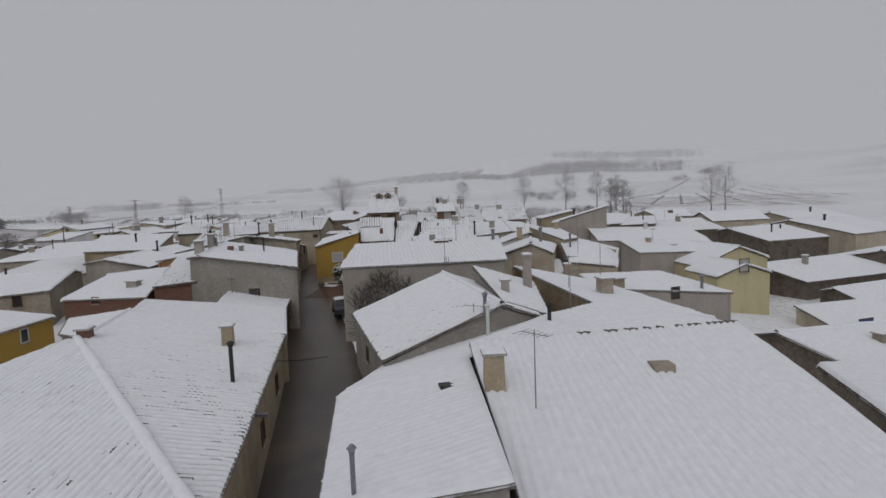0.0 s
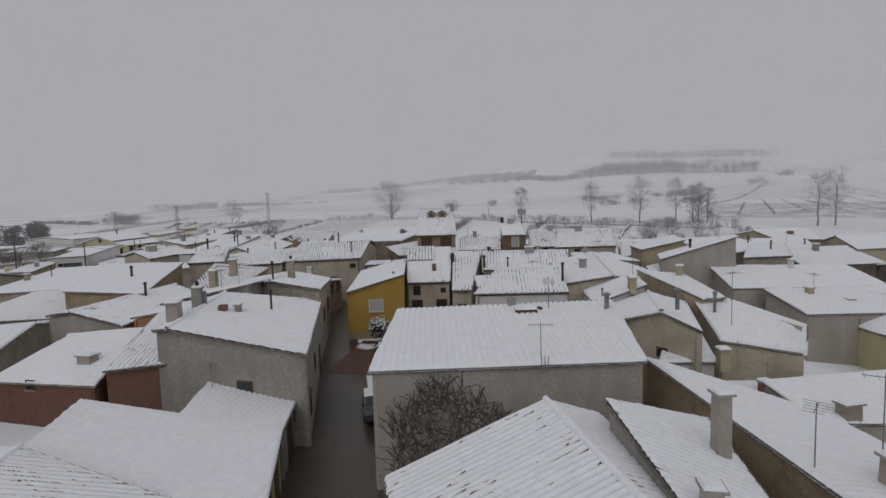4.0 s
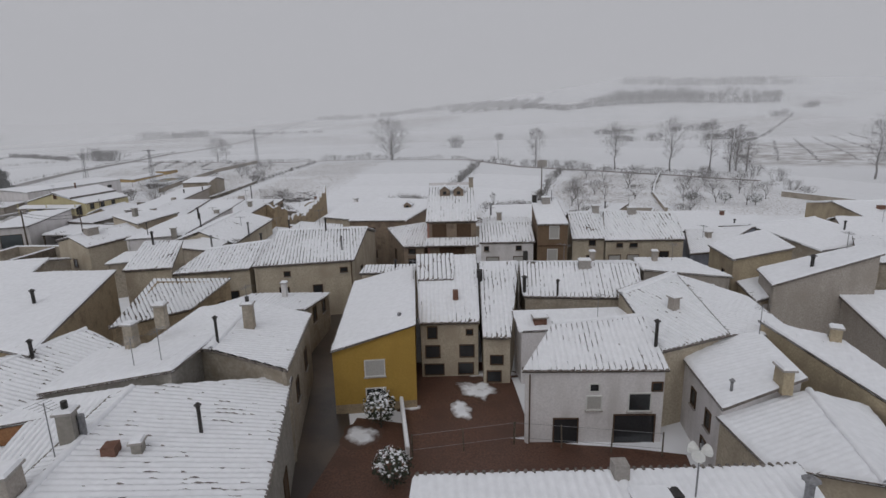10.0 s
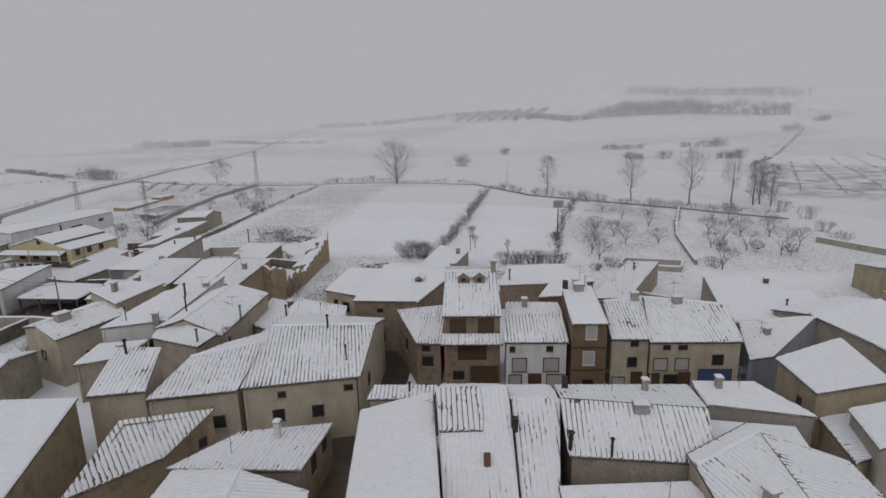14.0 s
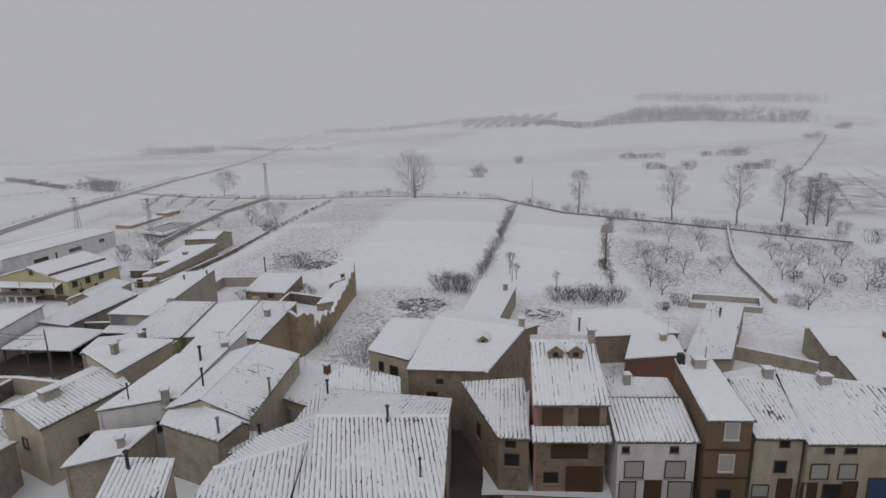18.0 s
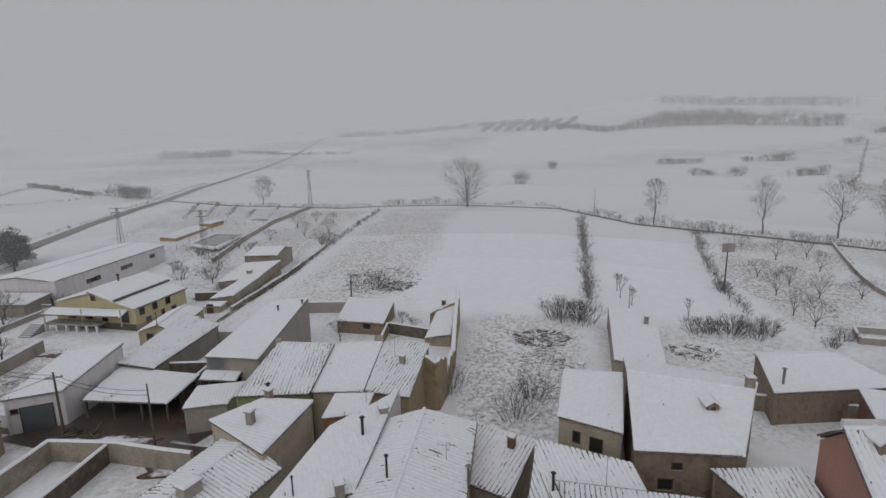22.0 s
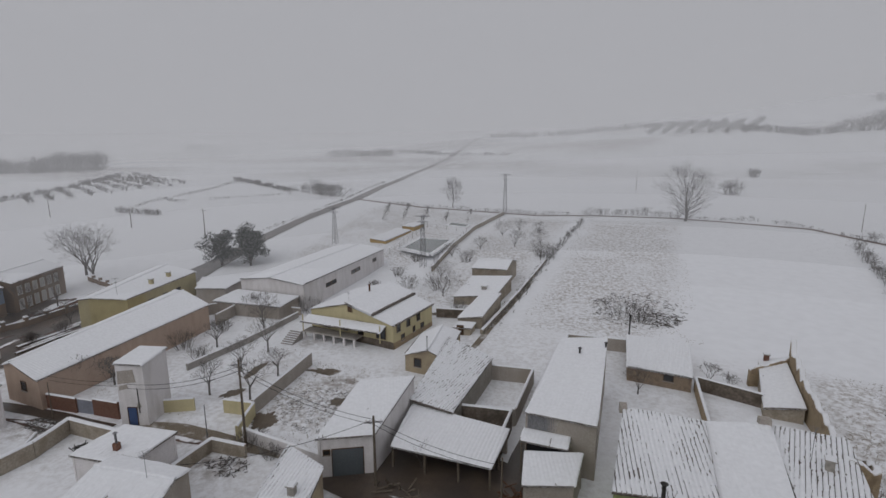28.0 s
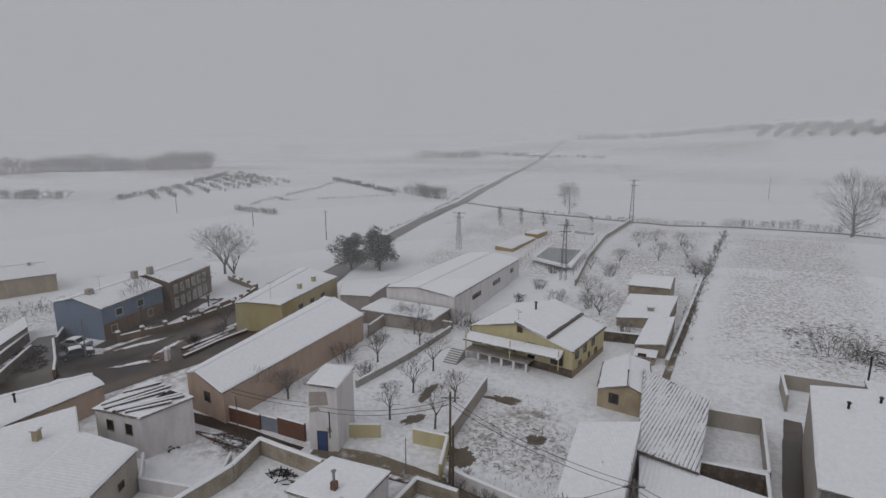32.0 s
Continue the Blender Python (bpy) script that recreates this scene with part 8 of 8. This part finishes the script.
hedge([(72, 198), (84, 240), (104, 285), (128, 318), (180, 400), (223, 466)], 0.9, 1.4, 90, "dark field edge round the tilled land", 1.2)


def pine(x, y, h, seed, label):
    rg = np.random.default_rng(seed)
    z = gz(x, y)
    t = thing("pine_tree", (x, y, z), label, "tree", "pines")
    part("trunk", Mesh().tube((x, y, z - 0.2), (x, y, z + h * 0.6), 0.28, 0.18, 7), M["bark"], t)
    mb = Mesh()
    lobes = [(float(np.clip(rg.normal(0, h * 0.17), -0.3 * h, 0.3 * h)), float(np.clip(rg.normal(0, h * 0.17), -0.3 * h, 0.3 * h)), h * (0.22 + 0.6 * rg.random()), h * (0.14 + 0.08 * rg.random())) for _ in range(30)]
    for cx, cy, cz, r in lobes:
        mb.tube((x, y, z + cz * 0.7), (x + cx, y + cy, z + cz), 0.06, 0.04, 4, False)
        for _ in range(130):
            v = rg.normal(0, 1, 3)
            v /= np.linalg.norm(v)
            p = np.array([x + cx, y + cy, z + cz]) + v * r * (0.55 + 0.5 * rg.random()) * (1, 1, 0.75)
            s = np.cross(v, rg.normal(0, 1, 3))
            s /= np.linalg.norm(s)
            e = 0.17 + 0.12 * rg.random()
            o = len(mb.v)
            w = np.cross(v, s)
            mb.v.extend([tuple(p - s * e), tuple(p + w * e * 0.5 + v * 0.06), tuple(p + s * e), tuple(p - w * e * 0.5 + v * 0.1)])
            mb.f.append((o, o + 1, o + 2, o + 3))
    part("crown", mb, M["pine"], t)


pine(-145.5, 157.0, 9.2, 1, "dense dark pine dusted with snow and paled for haze beside the road")
pine(-139.0, 159.0, 9.0, 2, "dense dark pine dusted with snow and paled for haze beside the road")
pine(-142.0, 162.5, 9.4, 3, "dense dark pine dusted with snow and paled for haze beside the road")


def evergreen(x, y, h, r, seed):
    rg = np.random.default_rng(seed)
    z = gz(x, y)
    t = thing("evergreen_shrub", (x, y, z), "glossy evergreen shrub loaded with snow", "shrub", "evergreen shrubs")
    part("stem", Mesh().tube((x, y, z), (x, y, z + h * 0.5), 0.07, 0.05, 5), M["bark"], t)
    for nm, m, n, lift in (("leaves", "leaf", 420, 0.0), ("snow_clumps", "roof_snow", 170, 0.06)):
        mb = Mesh()
        for _ in range(n):
            v = rg.normal(0, 1, 3)
            v /= np.linalg.norm(v)
            if nm == "snow_clumps":
                v[2] = abs(v[2])
            p = np.array([x, y, z + h * 0.6]) + v * (r, r, h * 0.42) * (0.7 + 0.35 * rg.random()) + (0, 0, lift)
            e = 0.09 + 0.06 * rg.random()
            s = rg.normal(0, 1, 3) * (1, 1, 0.4)
            s /= np.linalg.norm(s)
            w = np.cross(s, v)
            o = len(mb.v)
            mb.v.extend([tuple(p - s * e), tuple(p - w * e * 0.6), tuple(p + s * e), tuple(p + w * e * 0.6)])
            mb.f.append((o, o + 1, o + 2, o + 3))
        part(nm, mb, M[m], t)


evergreen(-12.3, 60.2, 2.4, 1.0, 1)
evergreen(-10.6, 55.2, 2.2, 1.0, 2)
for i, (x, y) in enumerate(((35.0, 143.5), (40.8, 141.5), (45.5, 139.0))):
    evergreen(x, y, 2.4, 1.3, 10 + i)


# ------------------------------------------------------------------ poles, pylons and cables
def pole(x, y, h, label, r=0.11, arm=True, material="plank"):
    z = gz(x, y)
    t = thing("utility_pole", (x, y, z), label, "pole", "utility poles")
    part("shaft", Mesh().tube((x, y, z - 0.3), (x, y, z + h), r * 1.3, r * 0.8, 7), M[material], t)
    if arm:
        part("crossarm", Mesh().box((x, y, z + h - 0.6), (1.5, 0.1, 0.1), 0.5), M["metal"], t)
        for k in (-0.6, 0, 0.6):
            part("insulator", Mesh().tube((x + k * math.cos(0.5), y + k * math.sin(0.5), z + h - 0.5), (x + k * math.cos(0.5), y + k * math.sin(0.5), z + h - 0.3), 0.06, 0.05, 6), M["white"], t)
    return (x, y, z + h - 0.3)


def pylon(x, y, h, label):
    z = gz(x, y)
    t = thing("lattice_pylon", (x, y, z), label, "pylon", "lattice pylons")
    for sx in (-1, 1):
        for sy in (-1, 1):
            part("leg", Mesh().tube((x + sx * 0.55, y + sy * 0.55, z), (x + sx * 0.2, y + sy * 0.2, z + h), 0.06, 0.05, 4), M["metal"], t)
    n = 9
    for i in range(n):
        a, b = 0.55 - 0.35 * i / n, 0.55 - 0.35 * (i + 1) / n
        z0, z1 = z + h * i / n, z + h * (i + 1) / n
        br = Mesh()
        for c0, c1 in (((-1, -1), (1, -1)), ((1, -1), (1, 1)), ((1, 1), (-1, 1)), ((-1, 1), (-1, -1))):
            br.tube((x + c0[0] * a, y + c0[1] * a, z0), (x + c1[0] * b, y + c1[1] * b, z1), 0.03, 0.03, 4, False)
        part("brace", br, M["metal"], t)
    for k, w in ((0.97, 1.6), (0.86, 1.2)):
        part("crossarm", Mesh().box((x, y, z + h * k), (w * 2, 0.14, 0.14), 0.3), M["metal"], t)


pylon(-98.2, 229.8, 13.2, "tall grey lattice pylon at the field corner")
pylon(-100.2, 168.6, 11.5, "grey lattice pylon beside the pool")
pylon(-131.0, 181.5, 9.5, "grey lattice pylon beside the road")
pole(-171.0, 177.0, 8.5, "weathered pole in the western field")
pole(-208.0, 183.0, 6.5, "weathered pole in the western field", 0.1, False)
pole(-259.0, 190.0, 7.0, "weathered pole in the western field", 0.1, False)
pole(5.1, 151.9, 8.5, "pole with a pale signboard beside the hedge", 0.12, False)
pole(-4.2, 228.5, 7.0, "thin pole beside the track", 0.07, False)
pole(-60.5, 310.0, 9.0, "thin pole far across the fields", 0.08, False)
PA = pole(-90.2, 103.2, 8.6, "dark pole carrying cables beside the lane")
PB = pole(-89.6, 102.6, 6.0, "dark pole carrying cables beside the lane", 0.1, False)
PC = pole(-75.3, 102.0, 6.4, "pole carrying cables in front of the garage")
PD = pole(-63.8, 99.5, 7.0, "iron pole beside the carport", 0.08, False)
pole(-94.2, 102.4, 3.6, "small street lamp post on the lane", 0.05, False, "metal")
pole(-112.4, 99.4, 4.2, "thin post by the lane", 0.05, False)
pole(-146.5, 102.0, 5.6, "lamp post by the parked cars", 0.07, False, "metal")
pole(-13.0, 142.0, 4.0, "dead stick in the field", 0.05, False)
pole(1.0, 92.5, 9.8, "mast behind the brown house", 0.05, False, "metal")
board = thing("signboard", (4.6, 150.5, gz(4.6, 150.5) + 5.6), "pale blank board on a pole", "sign")
part("panel", Mesh().box((5.1, 151.6, gz(5.1, 151.9) + 7.0), (2.2, 0.08, 1.5), 0.1), M["concrete"], board)


def cable(a, b, sag=0.6):
    a, b = np.asarray(a, float), np.asarray(b, float)
    c = thing("cable", tuple(a), "slack black overhead cable", "cable", "overhead cables")
    pts = [a + (b - a) * t - (0, 0, sag * 4 * t * (1 - t)) for t in np.linspace(0, 1, 13)]
    part("strand", Mesh().path(pts, 0.022, 4), M["rubber"], c)


TW = (-103.0, 101.2, 9.8)
for dz in (0, 0.45):
    cable((TW[0], TW[1], TW[2] - dz), (PA[0], PA[1], PA[2] - 0.4 - dz), 0.7)
    cable((PA[0], PA[1], PA[2] - 0.4 - dz), (PC[0], PC[1], PC[2] - dz), 0.7)
    cable((PC[0], PC[1], PC[2] - dz), (PD[0], PD[1], PD[2] - 0.3 - dz), 0.5)
    cable((TW[0] - 1.5, TW[1], TW[2] - dz), (-122.0, 101.2, 8.6 - dz), 0.5)
cable(PC, (-88.0, 94.0, 9.0), 0.7)
cable((-6.6, 27.5, 5.0), (-11.0, 28.2, 4.8), 0.15)
lamp = thing("street_lamp", (-8.9, 21.0, 4.4), "small street lamp on a wall bracket", "lamp")
part("bracket", Mesh().tube((-9.4, 21.0, 4.2), (-8.2, 21.2, 4.4), 0.03, 0.03, 5), M["metal"], lamp)
part("head", Mesh().box((-8.0, 21.2, 4.36), (0.5, 0.2, 0.12), 0.1), M["metal"], lamp)

# loudspeakers on the shed roof
sx, sy, sz = 1.1, 48.2, 9.2
sp = thing("siren_mast", (sx, sy, sz), "white horn loudspeakers on a mast", "loudspeaker")
part("mast", Mesh().tube((sx, sy, sz - 0.2), (sx, sy, sz + 2.4), 0.03, 0.03, 6), M["metal"], sp)
for a in (0.3, 2.2, 4.2):
    c = (sx + 0.32 * math.cos(a), sy + 0.32 * math.sin(a), sz + 2.1)
    part("horn", Mesh().tube((sx, sy, sz + 2.1), c, 0.06, 0.22, 9), M["frame"], sp)


# ------------------------------------------------------------------ vehicles
def car(x, y, rz, paint, label):
    z = gz(x, y) + 0.08
    t = thing("car", (x, y, z), label, "car", "parked cars")
    ca, sa = math.cos(rz), math.sin(rz)

    def loc(u, w, k):
        return (x + ca * u - sa * w, y + sa * u + ca * w, z + k)

    prof = [(-2.0, 0.35), (-2.05, 0.75), (-1.9, 0.9), (-1.2, 0.95), (-0.8, 1.42), (0.5, 1.46), (1.1, 0.98), (1.95, 0.85), (2.05, 0.6), (2.0, 0.35)]
    part("body", Mesh().poly_prism([loc(u, -0.8, k) for u, k in prof], np.array(loc(0, 0.8, 0)) - np.array(loc(0, -0.8, 0))), M[paint], t)
    for sg in (-1, 1):
        part("side_window", Mesh().poly_prism([loc(u, sg * 0.805, k) for u, k in ((-1.0, 0.98), (0.85, 0.98), (0.42, 1.38), (-0.7, 1.36))], np.array(loc(0, sg * 0.012, 0)) - np.array(loc(0, 0, 0))), M["glass"], t)
    for u0, k0, u1, k1, nm in ((0.55, 1.44, 1.05, 1.03, "windscreen"), (-1.15, 1.0, -0.83, 1.4, "rear_window")):
        part(nm, Mesh().poly_prism([loc(u0, -0.68, k0 + 0.015), loc(u1, -0.68, k1 + 0.015), loc(u1, 0.68, k1 + 0.015), loc(u0, 0.68, k0 + 0.015)], (0, 0, 0.012)), M["glass"], t)
    for u in (-1.3, 1.3):
        for sg in (-1, 1):
            w = part("wheel", Mesh().tube(loc(u, sg * 0.7, 0.3), loc(u, sg * 0.86, 0.3), 0.31, 0.31, 14), M["rubber"], t)
            part("rim", Mesh().tube(loc(u, sg * 0.86, 0.3), loc(u, sg * 0.875, 0.3), 0.18, 0.17, 10), M["metal"], w)
    g = np.array([[loc(u, w, k + 0.07 * (1 - (w / 0.8) ** 4)) for w in np.linspace(-0.76, 0.76, 7)] for u, k in ((-0.85, 1.4), (-0.6, 1.46), (0, 1.49), (0.45, 1.47), (0.6, 1.4))])
    part("roof_snow", Mesh().quad_grid(g), M["roof_snow"], t, "thick snow on the car roof", True)
    g = np.array([[loc(u, w, k + 0.05 * (1 - (w / 0.8) ** 4)) for w in np.linspace(-0.72, 0.72, 6)] for u, k in ((1.12, 0.97), (1.5, 0.93), (1.9, 0.86))])
    part("bonnet_snow", Mesh().quad_grid(g), M["roof_snow"], t, "snow on the bonnet", True)


car(-9.6, 47.0, 1.85, "cardark", "dark hatchback parked by the shed wall, snow on its roof")
car(-8.5, 83.2, 0.05, "carwhite", "pale car parked in the cross street, snow on its roof")
car(-151.6, 103.2, 0.4, "carwhite", "white car parked beside the blue house")
car(-147.6, 101.4, 1.2, "cardark", "dark car parked beside the blue house")

# rubble, logs and scrap
def heap(x, y, rx, ry, n, seed, label, material="bark", size=0.35):
    rg = np.random.default_rng(seed)
    mb = Mesh()
    for _ in range(n):
        a, k = rg.random() * 6.28, math.sqrt(rg.random())
        px, py = x + math.cos(a) * rx * k, y + math.sin(a) * ry * k
        d = rg.normal(0, 1, 3) * (1, 1, 0.25)
        d /= np.linalg.norm(d)
        p = np.array([px, py, gz(px, py) + 0.05 + 0.5 * (1 - k) * rg.random()])
        ln = size * (0.5 + 1.2 * rg.random())
        mb.tube(p - d * ln, p + d * ln, size * 0.16, size * 0.1, 4)
    return tagged(link_mesh("heap", mb, M[material]), label, "heap", "", "stuff")


heap(-56.0, 156.0, 7.5, 9.0, 260, 1, "heap of cut branches half buried in snow", "frost_haze_bark", 0.30)
heap(-52.5, 152.0, 3.0, 3.4, 150, 21, "dark end of a heap of cut branches", "bark", 0.30)
heap(-27.5, 118.5, 3.6, 7.5, 420, 2, "heap of broken branches and rubble in snow", "frost_haze_bark", 0.2)
heap(-35.0, 117.0, 3.6, 9.0, 140, 3, "scattered stones and sticks on waste ground", "stone", 0.2)
heap(-73.5, 101.8, 2.4, 1.0, 16, 4, "a few bent grey branches in the mud", "plank", 0.7)
heap(-86.5, 111.0, 5.5, 4.5, 420, 5, "dead weeds in a garden plot", "frost_haze_bark", 0.16)
heap(-91.0, 112.0, 2.5, 4.0, 160, 6, "dead weeds in a garden plot", "grass", 0.15)
heap(-89.0, 99.6, 2.2, 1.2, 90, 7, "dark prunings by the lane", "bark", 0.25)
heap(-69.0, 110.5, 2.2, 2.4, 70, 8, "scrap stored in a roofless yard", "darkmetal", 0.45)
heap(-64.0, 105.0, 1.6, 1.2, 26, 9, "farm scrap under a lean-to", "rust", 0.4)
heap(-151.0, 97.0, 3.0, 2.6, 110, 10, "scrap in a snowy yard", "darkmetal", 0.4)
heap(-54.0, 131.5, 2.6, 1.4, 40, 11, "sticks piled behind the shed", "bark", 0.4)
heap(-111.5, 98.2, 3.0, 1.2, 260, 12, "dead brambles over an old wall", "bark", 0.22)
heap(-103.5, 96.8, 1.6, 0.9, 40, 13, "scrap leaning in a snowy yard", "darkmetal", 0.4)


heap(-9.0, 125.5, 3.2, 2.6, 80, 14, "rubble and sticks in a ruined yard", "darkstone", 0.3)
heap(-27.5, 129.0, 4.0, 3.0, 200, 15, "brushwood at the edge of the field", "bark", 0.3)
heap(-156.0, 99.0, 2.6, 2.2, 120, 16, "scrap in a snowy yard", "darkmetal", 0.4)
heap(-117.0, 95.0, 1.6, 1.0, 60, 17, "dark stored timber behind the broken roof", "plank", 0.5)
for i, (x, y, w, ht) in enumerate(((-24.5, 137.0, 4.5, 3.0), (-21.5, 136.2, 4.0, 2.8), (-1.0, 133.0, 4.0, 2.2), (2.6, 132.2, 4.0, 2.2), (-4.2, 132.6, 3.0, 1.9), (-137.4, 112.0, 1.6, 1.4), (-137.6, 116.5, 1.8, 1.6), (-146.6, 119.0, 2.0, 1.8), (-147.6, 112.5, 2.0, 2.0))):
    bush(x, y, w, ht, "dense dark bare shrub", 420 + i, "bark", 46)


def wall_climber(x0, y0, x1, y1, ht, n, seed, label):
    """Leafless climber spread flat against a wall from a few stems at its foot."""
    rg = np.random.default_rng(seed)
    t = thing("climber", (x0, y0, gz(x0, y0)), label, "climbing plant")
    e = np.array([x1 - x0, y1 - y0]) / math.hypot(x1 - x0, y1 - y0)
    ln = math.hypot(x1 - x0, y1 - y0)
    mb = Mesh()
    for i in range(n):
        u = ln * rg.random()
        v = ht * (0.1 + 0.75 * rg.random()) * (0.45 + 0.55 * math.sin(math.pi * (0.1 + 0.85 * u / ln)))
        a = math.pi / 2 + rg.normal(0, 0.75)
        for j in range(4):
            a += rg.normal(0, 0.35)
            st = 0.16 + 0.16 * rg.random()
            u2, v2 = u + math.cos(a) * st, v + abs(math.sin(a)) * st
            p = lambda s_, h_: (x0 + e[0] * s_, y0 + e[1] * s_, gz(x0, y0) + h_)
            mb.tube(p(u, v), p(u2, v2), 0.02, 0.014, 4, False)
            u, v = u2, v2
    for k in range(5):
        u = ln * (0.3 + 0.1 * k)
        mb.tube((x0 + e[0] * u, y0 + e[1] * u, gz(x0, y0)), (x0 + e[0] * (u + 0.5 * k - 1), y0 + e[1] * (u + 0.5 * k - 1), gz(x0, y0) + ht * 0.7), 0.04, 0.02, 5)
    tagged(part("stems", mb, M["bark"], t), "", "", "", "stuff")


wall_climber(-7.2, 39.81, -1.6, 40.51, 8.5 - gz(-7.0, 39.8), 620, 9, "leafless climber spread over a cement wall")


def street_post(x, y):
    z = gz(x, y)
    t = thing("street_post", (x, y, z), "white stone post with a snow cap beside the street", "post")
    part("shaft", Mesh().box((x, y, z - 0.1), (0.55, 0.55, 1.6), 0.2, 0.85), M["white"], t)
    part("head", Mesh().box((x, y, z + 1.5), (0.66, 0.66, 0.2), 0.2), M["white"], t)
    part("snow_cap", Mesh().box((x, y, z + 1.7), (0.62, 0.62, 0.28), 0.2, 0.6), M["roof_snow"], t, "cushion of snow")


street_post(-135.6, 106.8)


def tufts(regions, seed, label):
    """Dead grass standing through the snow: one mass of thin blades."""
    rg = np.random.default_rng(seed)
    mb = Mesh()
    for x0, y0, x1, y1, n in regions:
        cx, cy = rg.uniform(x0, x1, n), rg.uniform(y0, y1, n)
        keep = vnoise(cx / 6 + seed, cy / 6) > 0.42
        for x, y in zip(cx[keep], cy[keep]):
            z = gz(x, y)
            for _ in range(5):
                a = rg.random() * 6.28
                h, w = 0.15 + 0.3 * rg.random(), 0.03
                dx, dy = math.cos(a) * 0.25, math.sin(a) * 0.25
                o = len(mb.v)
                mb.v.extend([(x - dy * w, y + dx * w, z), (x + dy * w, y - dx * w, z), (x + dx, y + dy, z + h)])
                mb.f.append((o, o + 1, o + 2))
    return tagged(link_mesh("dead_grass", mb, M["grass"]), label, "grass", "", "stuff")


tufts([(-73, 142, -47, 228, 2600), (9, 133, 36, 184, 3800), (30, 130, 60, 180, 900), (-38, 102, -22, 138, 1500), (-98, 145, -77, 226, 1800), (-94, 104, -82, 121, 900), (-116, 104, -97, 133, 600), (-150, 207, -101, 240, 1500)], 5, "dead grass blades standing through thin snow")

# ------------------------------------------------------------------ distance: see-through glowing rings added to stand in for haze
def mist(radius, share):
    m = bpy.data.materials.new("haze_veil_glow")
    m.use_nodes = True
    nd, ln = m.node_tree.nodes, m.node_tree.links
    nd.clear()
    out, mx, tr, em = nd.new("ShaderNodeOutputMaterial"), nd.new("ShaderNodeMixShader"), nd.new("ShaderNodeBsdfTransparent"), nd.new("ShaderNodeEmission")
    # Sky-coloured glow on a see-through sheet imitates haze; no real mist is lit.
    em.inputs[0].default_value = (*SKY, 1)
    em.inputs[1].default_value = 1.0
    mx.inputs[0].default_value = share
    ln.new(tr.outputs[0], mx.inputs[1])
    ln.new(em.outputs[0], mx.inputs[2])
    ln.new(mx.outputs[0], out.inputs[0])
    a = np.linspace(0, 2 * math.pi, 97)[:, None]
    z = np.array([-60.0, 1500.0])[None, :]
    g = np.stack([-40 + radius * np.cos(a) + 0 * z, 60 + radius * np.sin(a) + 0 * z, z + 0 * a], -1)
    ob = setting("backdrop_haze_veil", Mesh().quad_grid(g), m, "sky-coloured glowing veil standing in for distance haze", "backdrop")
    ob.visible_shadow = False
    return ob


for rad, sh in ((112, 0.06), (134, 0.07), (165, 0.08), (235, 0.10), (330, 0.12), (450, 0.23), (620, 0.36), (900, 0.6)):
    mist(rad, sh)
